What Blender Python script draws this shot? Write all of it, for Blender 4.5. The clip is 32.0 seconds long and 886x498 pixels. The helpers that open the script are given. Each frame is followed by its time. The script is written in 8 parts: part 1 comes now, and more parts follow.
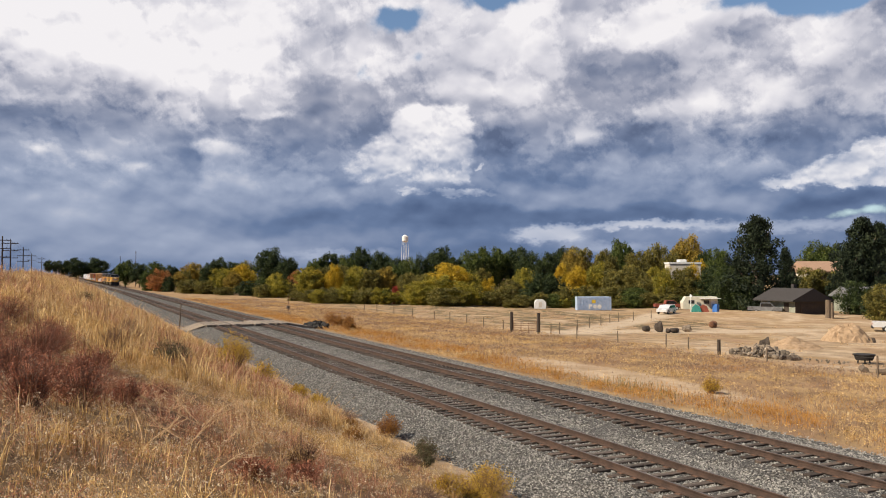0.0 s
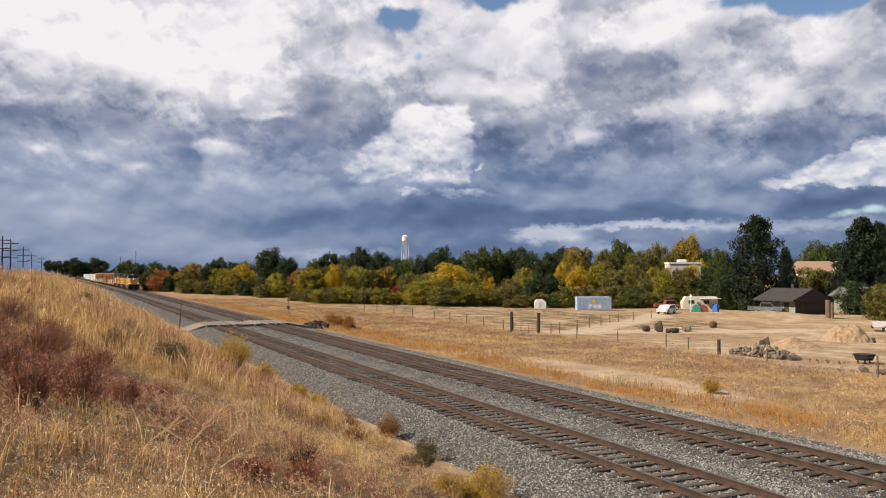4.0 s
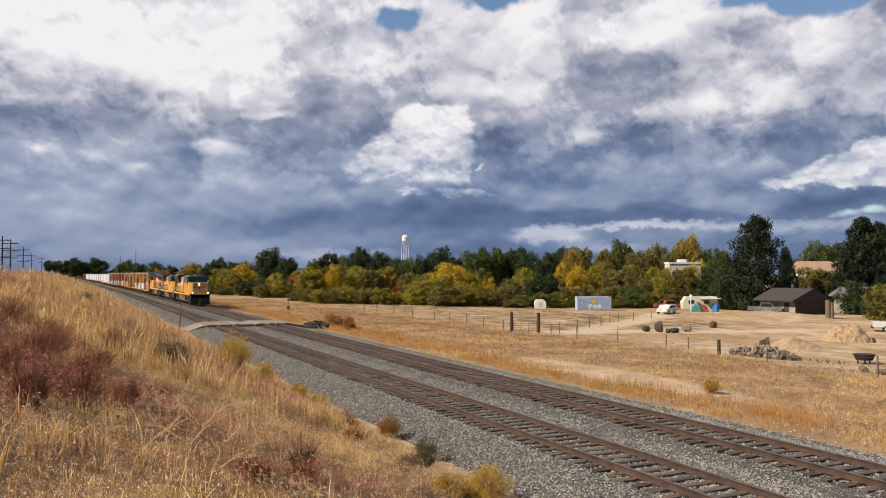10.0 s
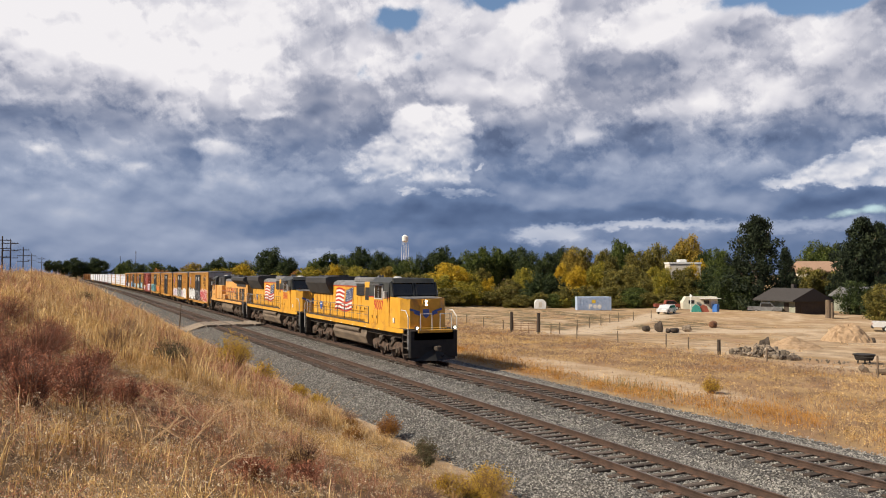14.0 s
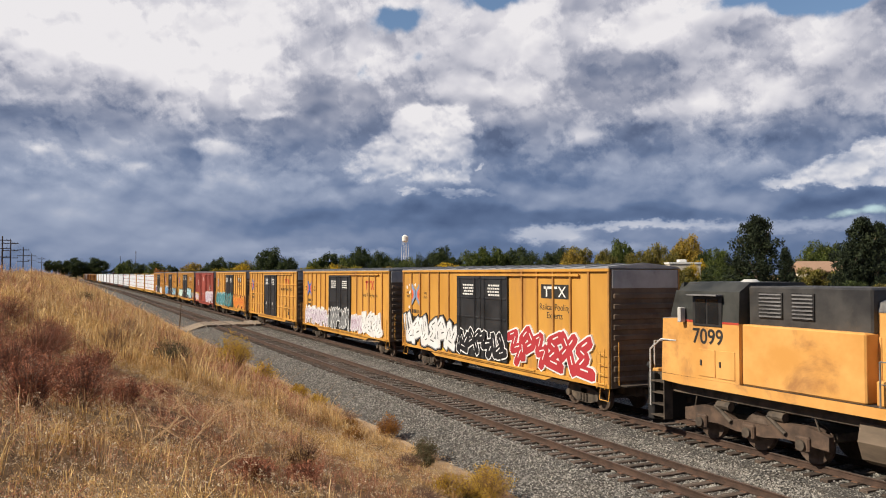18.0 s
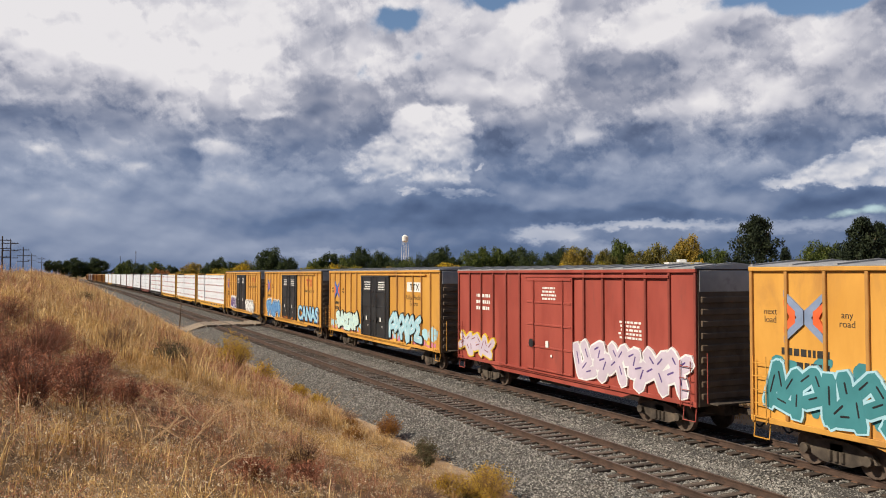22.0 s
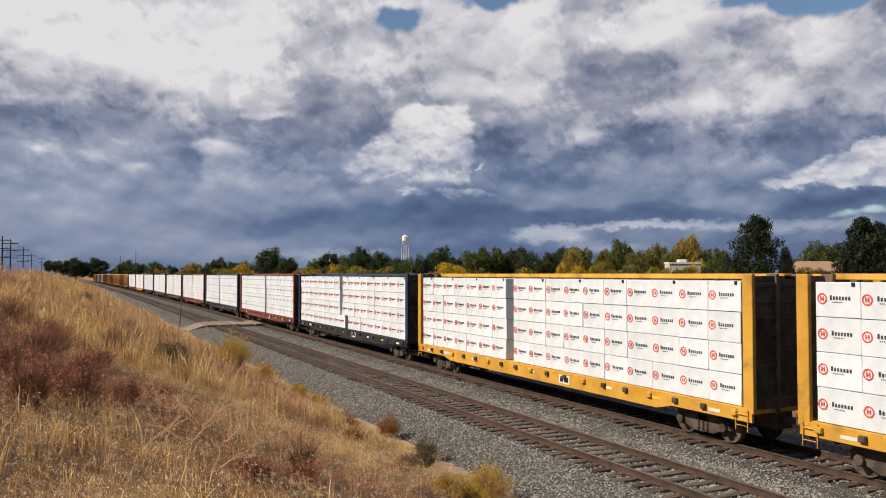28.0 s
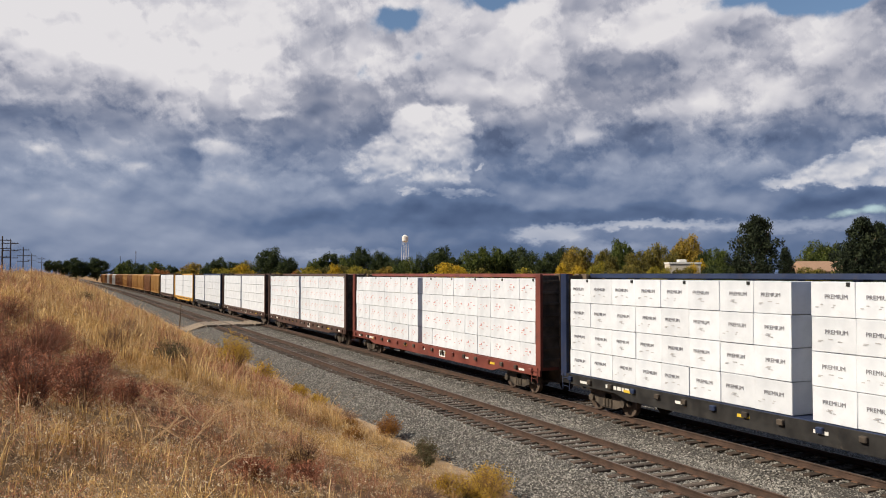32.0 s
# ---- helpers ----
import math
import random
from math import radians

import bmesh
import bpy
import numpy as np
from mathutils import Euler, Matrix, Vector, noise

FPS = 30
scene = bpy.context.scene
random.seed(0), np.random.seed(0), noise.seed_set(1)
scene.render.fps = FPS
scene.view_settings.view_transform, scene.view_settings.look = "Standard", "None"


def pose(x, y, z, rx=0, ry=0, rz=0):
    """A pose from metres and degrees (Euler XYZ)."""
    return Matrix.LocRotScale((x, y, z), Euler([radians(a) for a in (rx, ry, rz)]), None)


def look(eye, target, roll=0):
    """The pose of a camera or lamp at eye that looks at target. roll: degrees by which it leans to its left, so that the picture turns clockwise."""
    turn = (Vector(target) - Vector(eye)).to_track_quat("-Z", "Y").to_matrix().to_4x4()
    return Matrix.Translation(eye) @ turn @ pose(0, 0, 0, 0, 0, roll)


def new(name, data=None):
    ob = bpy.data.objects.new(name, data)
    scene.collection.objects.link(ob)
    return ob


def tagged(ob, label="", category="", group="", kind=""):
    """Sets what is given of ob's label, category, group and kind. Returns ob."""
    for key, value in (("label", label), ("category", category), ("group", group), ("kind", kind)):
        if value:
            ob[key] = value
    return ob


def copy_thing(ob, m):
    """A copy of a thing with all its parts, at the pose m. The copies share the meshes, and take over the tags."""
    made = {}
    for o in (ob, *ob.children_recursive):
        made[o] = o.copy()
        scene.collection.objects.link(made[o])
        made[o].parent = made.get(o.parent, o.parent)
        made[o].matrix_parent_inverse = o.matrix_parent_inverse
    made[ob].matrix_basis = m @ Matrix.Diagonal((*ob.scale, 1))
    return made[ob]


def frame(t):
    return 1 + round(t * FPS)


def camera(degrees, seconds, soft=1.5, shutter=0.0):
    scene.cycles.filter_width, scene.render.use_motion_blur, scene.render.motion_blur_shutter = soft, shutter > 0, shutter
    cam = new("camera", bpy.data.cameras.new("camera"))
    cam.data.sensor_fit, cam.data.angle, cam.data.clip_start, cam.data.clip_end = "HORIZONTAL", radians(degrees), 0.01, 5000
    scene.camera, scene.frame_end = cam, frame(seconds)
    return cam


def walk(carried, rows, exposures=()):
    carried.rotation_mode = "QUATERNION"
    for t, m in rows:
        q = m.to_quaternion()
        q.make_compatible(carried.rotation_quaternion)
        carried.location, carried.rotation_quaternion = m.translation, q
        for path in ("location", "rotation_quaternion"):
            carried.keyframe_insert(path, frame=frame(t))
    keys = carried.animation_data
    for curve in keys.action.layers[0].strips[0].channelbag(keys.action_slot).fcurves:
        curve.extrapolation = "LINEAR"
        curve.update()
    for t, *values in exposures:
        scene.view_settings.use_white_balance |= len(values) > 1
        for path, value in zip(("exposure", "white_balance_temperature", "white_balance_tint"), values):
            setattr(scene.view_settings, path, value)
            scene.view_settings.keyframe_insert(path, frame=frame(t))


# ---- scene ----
# ---- camera: stands on the bank above the line ----
# x runs along the line towards the train's goal, y across it, z = 0 is the top of the rails
EYE = Vector((0.0, -18.462, 4.963))
YAW, TILT = radians(25.40), radians(1.806)
AIM = EYE + 100 * Vector((-math.cos(YAW) * math.cos(TILT), math.sin(YAW) * math.cos(TILT), math.sin(TILT)))
cam = camera(58.74, 32.0, soft=1.0)
walk(cam, [(0, look(EYE, AIM)), (32, look(EYE, AIM))],
     exposures=[(0, 0.42), (12, 0.41), (17.5, 0.34), (19.5, 0.25), (22, 0.26), (25, 0.25), (28, 0.17), (32, 0.18)])

# ---- sun and sky ----
SUN_EL, SUN_FROM = radians(40), Vector((-0.16, -1.0))  # low in the south, behind the camera
sun_dir = Vector((SUN_FROM.x, SUN_FROM.y, 0)).normalized() * math.cos(SUN_EL) + Vector((0, 0, math.sin(SUN_EL)))
sun = new("sun", bpy.data.lights.new("sun", "SUN"))
sun.data.energy, sun.data.angle, sun.data.color = 5.0, radians(0.53), (1.0, 0.88, 0.71)
sun.matrix_world = look(sun_dir * 100, (0, 0, 0))
# ---- world: clear sky behind a broken deck of cloud ----
class Nodes:
    """Short names for building a node tree."""
    def __init__(self, tree):
        self.t = tree
        tree.nodes.clear()

    def add(self, kind, **values):
        n = self.t.nodes.new(kind)
        for k, v in values.items():
            if k == "op":
                n.operation = v
            elif k == "blend":
                n.blend_type = v
            elif k == "dtype":
                n.data_type = v
            elif k == "ntype":
                n.noise_type = v
        return n

    def link(self, a, b):
        self.t.links.new(a, b)

    def put(self, socket, v):
        if isinstance(v, bpy.types.NodeSocket):
            self.link(v, socket)
        else:
            socket.default_value = v

    def math(self, op, a, b=0.0, c=None, clamp=False):
        n = self.add("ShaderNodeMath", op=op)
        n.use_clamp = clamp
        self.put(n.inputs[0], a), self.put(n.inputs[1], b)
        if c is not None:
            self.put(n.inputs[2], c)
        return n.outputs[0]

    def vec(self, op, a, b=(0, 0, 0), scale=None):
        n = self.add("ShaderNodeVectorMath", op=op)
        self.put(n.inputs[0], a), self.put(n.inputs[1], b)
        if scale is not None:
            self.put(n.inputs[3], scale)
        return n.outputs["Value"] if op in ("DOT_PRODUCT", "LENGTH") else n.outputs[0]

    def xyz(self, x, y, z=0.0):
        n = self.add("ShaderNodeCombineXYZ")
        for s, v in zip(n.inputs, (x, y, z)):
            self.put(s, v)
        return n.outputs[0]

    def split(self, v):
        n = self.add("ShaderNodeSeparateXYZ")
        self.put(n.inputs[0], v)
        return n.outputs

    def noise(self, v, scale, detail=6, rough=0.5, warp=0.0, lac=2.0):
        n = self.add("ShaderNodeTexNoise")
        if v is not None:
            self.put(n.inputs["Vector"], v)
        for k, x in (("Scale", scale), ("Detail", detail), ("Roughness", rough), ("Distortion", warp), ("Lacunarity", lac)):
            self.put(n.inputs[k], x)
        return n.outputs["Fac"]

    def ramp(self, v, a, b, to0=0.0, to1=1.0, smooth=True):
        n = self.add("ShaderNodeMapRange")
        n.interpolation_type = "SMOOTHSTEP" if smooth else "LINEAR"
        for s, x in zip(n.inputs, (v, a, b, to0, to1)):
            self.put(s, x)
        return n.outputs[0]

    def mix(self, f, a, b, blend="MIX"):
        n = self.add("ShaderNodeMix", dtype="RGBA", blend=blend)
        self.put(n.inputs[0], f)
        for s, c in ((n.inputs[6], a), (n.inputs[7], b)):
            self.put(s, c if isinstance(c, bpy.types.NodeSocket) else (*c[:3], 1))
        return n.outputs[2]


world = bpy.data.worlds.new("world")
scene.world = world
world.use_nodes = True


def build_sky():
    n = Nodes(world.node_tree)
    sky = n.add("ShaderNodeTexSky")
    sky.sky_type, sky.sun_disc = "NISHITA", False
    sky.sun_elevation, sky.sun_rotation = SUN_EL, math.atan2(SUN_FROM.x, SUN_FROM.y)
    sky.air_density, sky.dust_density, sky.ozone_density = 1.0, 0.4, 2.5
    way = n.add("ShaderNodeTexCoord").outputs["Generated"]
    z = n.split(way)[2]
    # azimuth from the middle of the view, to the right, and elevation, in degrees
    mid = Vector((-math.cos(YAW), math.sin(YAW), 0))
    side = Vector((math.sin(YAW), math.cos(YAW), 0))
    az = n.math("MULTIPLY", n.math("ARCTAN2", n.vec("DOT_PRODUCT", way, side), n.vec("DOT_PRODUCT", way, mid)), 57.2958)
    el = n.math("MULTIPLY", n.math("ARCSINE", z), 57.2958)
    flat = n.xyz(az, el, 0.0)
    # coordinates in which puffs grow smaller and flatter towards the horizon
    near = n.math("DIVIDE", 10.0, n.math("ADD", n.math("MAXIMUM", el, 0.0), 7.0))
    local = n.xyz(n.math("MULTIPLY", az, 0.1), n.math("MULTIPLY", n.math("POWER", n.math("ADD", n.math("MAXIMUM", el, 0.0), 1.0), 0.8), 0.27), 1.3)

    def field(v, scale, detail, rough, shift=(0, 0, 0)):
        return n.noise(n.vec("ADD", v, shift), scale, detail, rough)

    # ragged outlines: places are pushed about by coarse and fine noise
    push_a = n.math("ADD", n.math("MULTIPLY", n.math("SUBTRACT", field(local, 1.1, 3, 0.5, (3, 1, 0)), 0.5), 5.0), n.math("MULTIPLY", n.math("SUBTRACT", field(local, 3.6, 4, 0.5, (1, 7, 2)), 0.5), 1.8))
    push_e = n.math("ADD", n.math("MULTIPLY", n.math("SUBTRACT", field(local, 1.1, 3, 0.5, (8, 2, 5)), 0.5), 2.6), n.math("MULTIPLY", n.math("SUBTRACT", field(local, 3.6, 4, 0.5, (4, 4, 9)), 0.5), 1.2))
    ragged = n.vec("ADD", flat, n.xyz(push_a, push_e, 0.0))
    curl_a = n.math("MULTIPLY", n.math("SUBTRACT", field(local, 9.0, 5, 0.6, (2, 9, 4)), 0.5), 1.7)
    curl_e = n.math("MULTIPLY", n.math("SUBTRACT", field(local, 9.0, 5, 0.6, (7, 3, 6)), 0.5), 1.5)
    crisp = n.vec("ADD", flat, n.xyz(n.math("ADD", n.math("MULTIPLY", push_a, 0.45), curl_a), n.math("ADD", n.math("MULTIPLY", push_e, 0.45), curl_e), 0.0))

    def blob(a, e, wa, we, power, where=None):
        """A soft patch at azimuth a and elevation e, about wa by we degrees in half size."""
        d = n.vec("MULTIPLY", n.vec("SUBTRACT", ragged if where is None else where, (a, e * math.cos(radians(a)), 0)), (1 / wa, 1 / we, 0))
        return n.math("MULTIPLY", n.math("EXPONENT", n.math("MULTIPLY", n.vec("DOT_PRODUCT", d, d), -1.0)), power)

    def total(values):
        out = values[0]
        for v in values[1:]:
            out = n.math("ADD", out, v)
        return out

    # relief: the same noise taken here and a little nearer to the sun gives lit crowns and grey bellies
    coarse = n.math("SUBTRACT", field(local, 1.0, 3, 0.5), field(local, 1.0, 3, 0.5, (0.05, -0.16, 0)))
    small = n.math("SUBTRACT", field(local, 5.0, 5, 0.55), field(local, 5.0, 5, 0.55, (0.015, -0.05, 0)))
    soft = n.math("SUBTRACT", field(local, 0.75, 4, 0.5, (5, 0, 1)), 0.5)
    streak = n.math("SUBTRACT", n.noise(n.vec("MULTIPLY", local, (0.5, 2.0, 1)), 1.6, 5, 0.5), 0.5)

    def billow(scale, shift=(0, 0, 0)):
        v = n.add("ShaderNodeTexVoronoi")
        v.feature, v.normalize = "SMOOTH_F1", True
        n.put(v.inputs["Vector"], n.vec("ADD", n.vec("ADD", local, n.vec("SCALE", n.xyz(push_a, push_e, 0.0), scale=0.03)), shift))
        for k, x in (("Scale", scale), ("Detail", 2.0), ("Roughness", 0.45), ("Smoothness", 0.85)):
            v.inputs[k].default_value = x
        return n.math("SUBTRACT", 1.0, v.outputs["Distance"])

    puffs = billow(2.6)
    crown = n.math("SUBTRACT", puffs, billow(2.6, (0.02, -0.08, 0)))
    tuft = n.math("SUBTRACT", billow(7.5), billow(7.5, (0.008, -0.03, 0)))
    bright = total([blob(-24, 17.5, 12, 3.6, 0.8), blob(-10, 18.5, 9, 2.4, 0.55), blob(-17, 14.5, 7, 2.2, 0.5), blob(-13.5, 12.6, 4.0, 1.1, 0.6), blob(-26, 9.0, 4.0, 0.7, 0.35),
                    blob(-16.3, 9.2, 1.8, 0.7, 0.7), blob(-21.5, 8.1, 1.1, 0.4, 0.7), blob(-7.8, 5.7, 1.6, 0.6, 0.6), blob(-12.5, 6.9, 4.5, 0.5, 0.3), blob(-4.5, 14.6, 3.4, 1.4, 0.65), blob(-12.6, 11.4, 1.8, 0.3, 0.6),
                    blob(3.8, 13.2, 3.6, 1.1, 0.9), blob(7.0, 15.2, 3.0, 1.6, 0.8), blob(12.5, 17.2, 5.5, 1.2, 0.85), blob(16.5, 18.4, 3.5, 1.2, 0.8), blob(6.5, 18.6, 3.4, 1.2, 0.6), blob(24, 16.8, 6.0, 1.8, 0.6),
                    blob(18.5, 12.2, 3.5, 0.8, 0.75), blob(10.8, 9.9, 1.4, 0.5, 0.75), blob(23, 13.0, 4.0, 0.9, 0.45), blob(19, 5.8, 1.8, 0.6, 0.55), blob(12.5, 7.6, 2.6, 1.2, 0.35)])
    dim = total([blob(-22, 13.3, 6, 0.9, 0.6), blob(-27, 11.2, 6, 1.0, 0.6), blob(-10, 12.8, 2.6, 1.6, 0.6), blob(-17.0, 9.9, 4, 0.5, 0.5), blob(-9.3, 10.3, 4.0, 1.6, 0.5), blob(21.3, 17.0, 1.5, 0.8, 1.0), blob(15.0, 15.2, 5.0, 0.7, 0.8), blob(4.6, 9.6, 1.9, 2.2, 0.9),
                 blob(11, 4.3, 13, 0.75, 1.3), blob(-2, 4.4, 9, 1.2, 0.8), blob(-14, 3.4, 13, 1.3, 0.6), blob(15, 9.0, 5, 1.4, 0.5), blob(25, 10.2, 5, 0.9, 0.7), blob(27, 5.8, 5, 0.6, 0.9), blob(-26, 6.0, 9, 1.6, 0.35)])
    rough = total([n.math("MULTIPLY", n.math("SUBTRACT", puffs, 0.55), 0.7), n.math("MULTIPLY", soft, 0.8)])
    tone = total([
        n.ramp(el, 0.0, 19.0, 0.20, 0.56, False),
        n.math("MULTIPLY", n.ramp(n.math("ADD", bright, rough), 0.0, 1.0), n.ramp(el, 2.0, 14.0, 0.20, 0.30)),
        n.math("MULTIPLY", n.ramp(n.math("SUBTRACT", dim, rough), 0.0, 1.1), n.ramp(el, 2.0, 14.0, -0.15, -0.16)),
        n.math("MULTIPLY", crown, n.ramp(el, 2.0, 12.0, 0.45, 1.15)), n.math("MULTIPLY", tuft, n.ramp(el, 2.0, 9.0, 0.08, 0.20)), n.math("MULTIPLY", coarse, n.ramp(el, 2.0, 12.0, 0.3, 0.8)),
        blob(-27, 9, 16, 9, 0.13), blob(-20, 4.0, 13, 3.6, 0.11), blob(-12.5, 1.6, 5.0, 1.3, 0.10), blob(9.0, 6.8, 12, 1.5, -0.05), n.math("MULTIPLY", soft, 0.20), n.math("MULTIPLY", n.math("SUBTRACT", field(n.vec("ADD", local, n.vec("SCALE", n.xyz(push_a, push_e, 0.0), scale=0.05)), 3.2, 7, 0.58, (6, 2, 3)), 0.5), n.ramp(el, 2.0, 10.0, 0.08, 0.34)), n.math("MULTIPLY", streak, n.ramp(el, 1.0, 8.0, 0.10, 0.03)),
    ])
    # puffs with firm edges: lit along their upper rims, grey beneath
    even = n.vec("ADD", n.xyz(n.math("MULTIPLY", az, 0.1), n.math("MULTIPLY", n.math("POWER", n.math("ADD", n.math("MAXIMUM", el, 0.0), 2.0), 0.9), 0.15), 2.1), n.vec("SCALE", n.xyz(push_a, push_e, 0.0), scale=0.035))
    lean = n.math("MULTIPLY", n.math("SUBTRACT", bright, dim), 0.10)

    def puff(scale, shift, firm, up):
        here = n.ramp(n.math("ADD", field(even, scale, 8, 0.56, shift), lean), 0.50 - firm, 0.50 + firm)
        above = n.ramp(n.math("ADD", field(even, scale, 8, 0.56, (shift[0] + 0.35 * up, shift[1] + up, shift[2])), lean), 0.50 - firm, 0.50 + firm)
        return here, n.math("SUBTRACT", here, above)

    body_a, rim_a = puff(1.7, (1.7, 4.2, 0.6), 0.05, 0.05)
    body_b, rim_b = puff(4.2, (9.1, 2.8, 3.3), 0.06, 0.022)
    strong = n.ramp(el, 3.5, 11.0)
    tone = total([tone, n.math("MULTIPLY", n.math("MULTIPLY", n.math("SUBTRACT", body_a, 0.5), 0.15), strong), n.math("MULTIPLY", n.math("MULTIPLY", rim_a, 0.10), strong),
                  n.math("MULTIPLY", n.math("MULTIPLY", n.math("SUBTRACT", body_b, 0.5), 0.07), strong), n.math("MULTIPLY", n.math("MULTIPLY", rim_b, 0.06), strong)])
    # heap clouds: the tall one in the middle, its low neighbours, the one at the right and the bright bank at the horizon
    heap = total([blob(27.5, 7.6, 4.2, 1.15, 1.0, crisp), blob(30, 9.0, 2.4, 1.2, 0.9, crisp), blob(22.6, 6.6, 1.6, 0.5, 0.55, crisp),
                  blob(1.6, 5.9, 3.4, 0.5, 0.72, crisp), blob(-3.0, 6.0, 1.6, 0.45, 0.5, crisp), blob(3.0, 7.8, 0.5, 0.35, 0.7, crisp)])
    # the tall one leans to the right: a slanting bulging crown, an upright flank and a flat base
    ca, ce, _ = n.split(crisp)
    slant = n.math("SUBTRACT", n.math("ADD", n.math("MULTIPLY_ADD", ca, 0.42, 11.0), blob(-2.2, 0.0, 3.0, 1e6, 1.5)), ce)
    tall = n.math("MINIMUM", n.math("MULTIPLY", slant, 0.8), n.math("MINIMUM", n.math("SUBTRACT", 2.1, ca), n.math("MULTIPLY", n.math("SUBTRACT", ce, 6.9), 0.7)))
    tall = n.math("MINIMUM", tall, n.math("MULTIPLY", n.math("ADD", ca, 6.9), 0.6))
    tall = n.math("MINIMUM", tall, n.math("MULTIPLY", n.math("SUBTRACT", n.math("ADD", 12.2, n.math("MULTIPLY", ca, -0.25)), ce), 0.9))
    tall = n.math("ADD", tall, n.math("MULTIPLY", n.math("SUBTRACT", puffs, 0.55), 1.6))
    heap = n.math("MAXIMUM", heap, n.math("MINIMUM", n.math("MULTIPLY_ADD", tall, 0.45, 0.45), 1.15))
    heap_m = n.ramp(heap, 0.40, 0.64)
    heap_t = total([n.math("MULTIPLY", rim_b, 0.10), n.math("MULTIPLY", n.math("SUBTRACT", body_b, 0.5), 0.08), n.ramp(heap, 0.4, 1.3, 0.60, 0.82, False), n.math("MULTIPLY", coarse, 0.9), n.math("MULTIPLY", crown, 2.0), n.math("MULTIPLY", tuft, 0.9), blob(-1.0, 11.6, 3.4, 1.8, 0.15), blob(-1.0, 7.6, 5.0, 1.3, -0.20)])
    heap_t = n.math("SUBTRACT", heap_t, blob(1.6, 5.7, 5.5, 0.9, 0.24))
    tone = n.math("ADD", n.math("MULTIPLY", tone, n.math("SUBTRACT", 1.0, heap_m)), n.math("MULTIPLY", heap_t, heap_m))
    bank = n.math("MULTIPLY", n.ramp(total([blob(7.2, 2.9, 2.8, 0.6, 0.9, crisp), blob(13.5, 3.6, 5.5, 0.35, 0.7, crisp), blob(25, 3.6, 9.0, 0.8, 0.55, crisp), blob(12, 1.8, 6, 0.8, 0.5, crisp), blob(-7.5, 1.5, 9.0, 0.5, 0.45, crisp)]), 0.25, 0.7), 0.30)
    tone = n.math("MAXIMUM", n.math("ADD", tone, bank), 0.10)
    tone = n.math("MINIMUM", tone, 0.92)
    # the deck is thick and grey overhead and behind
    ahead = n.math("MULTIPLY", n.ramp(el, 20.5, 34.0, 1.0, 0.0), n.ramp(n.math("ABSOLUTE", az), 34.0, 70.0, 1.0, 0.0))
    grey = n.math("ADD", 0.24, n.math("MULTIPLY", soft, 0.3))
    tone = n.math("ADD", n.math("MULTIPLY", tone, ahead), n.math("MULTIPLY", grey, n.math("SUBTRACT", 1.0, ahead)))

    # holes of clear sky
    hole = total([blob(-3.0, 17.7, 2.4, 1.15, 1.1), blob(25.5, 19.8, 6.0, 1.0, 1.3), blob(4.2, 19.6, 3.5, 0.8, 0.95), blob(-5.3, 14.6, 0.9, 1.2, 0.6), blob(27.5, 4.6, 7.0, 0.55, 0.5), blob(-1.2, 15.6, 0.8, 0.7, 0.4)])
    clear = n.ramp(n.math("ADD", hole, n.math("MULTIPLY", n.math("SUBTRACT", field(even, 4.2, 8, 0.56, (2, 5, 8)), 0.5), 1.1)), 0.32, 0.72)
    # thinner cloud overhead and behind
    deck = n.noise(way, 2.6, 6, 0.55)
    clear = n.math("MAXIMUM", clear, n.math("MULTIPLY", n.ramp(deck, 0.48, 0.60), n.ramp(el, 21.0, 30.0)))

    def colours(stops):
        ramp = n.add("ShaderNodeValToRGB")
        els = ramp.color_ramp.elements
        els[0].position, els[0].color = stops[0][0], (*stops[0][1], 1)
        els[1].position, els[1].color = stops[-1][0], (*stops[-1][1], 1)
        for p, c in stops[1:-1]:
            els.new(p).color = (*c, 1)
        n.link(tone, ramp.inputs[0])
        return ramp.outputs[0]

    # slate blue near the horizon, warm lilac grey higher up
    lower = colours(((0.0, (0.035, 0.060, 0.130)), (0.25, (0.105, 0.150, 0.255)), (0.5, (0.270, 0.310, 0.410)), (0.75, (0.530, 0.535, 0.580)), (1.0, (0.740, 0.715, 0.705))))
    upper = colours(((0.0, (0.060, 0.080, 0.140)), (0.25, (0.150, 0.175, 0.250)), (0.5, (0.300, 0.310, 0.375)), (0.75, (0.530, 0.520, 0.560)), (1.0, (0.740, 0.715, 0.715))))
    cloud = n.mix(n.ramp(el, 6.0, 13.0), lower, upper)
    bg_sky, bg_cloud, mixer, out = n.add("ShaderNodeBackground"), n.add("ShaderNodeBackground"), n.add("ShaderNodeMixShader"), n.add("ShaderNodeOutputWorld")
    n.link(sky.outputs[0], bg_sky.inputs[0])
    bg_sky.inputs[1].default_value = 0.085
    n.link(cloud, bg_cloud.inputs[0])
    bg_cloud.inputs[1].default_value = 1.0
    n.link(clear, mixer.inputs[0])
    n.link(bg_cloud.outputs[0], mixer.inputs[1])
    n.link(bg_sky.outputs[0], mixer.inputs[2])
    n.link(mixer.outputs[0], out.inputs[0])


build_sky()
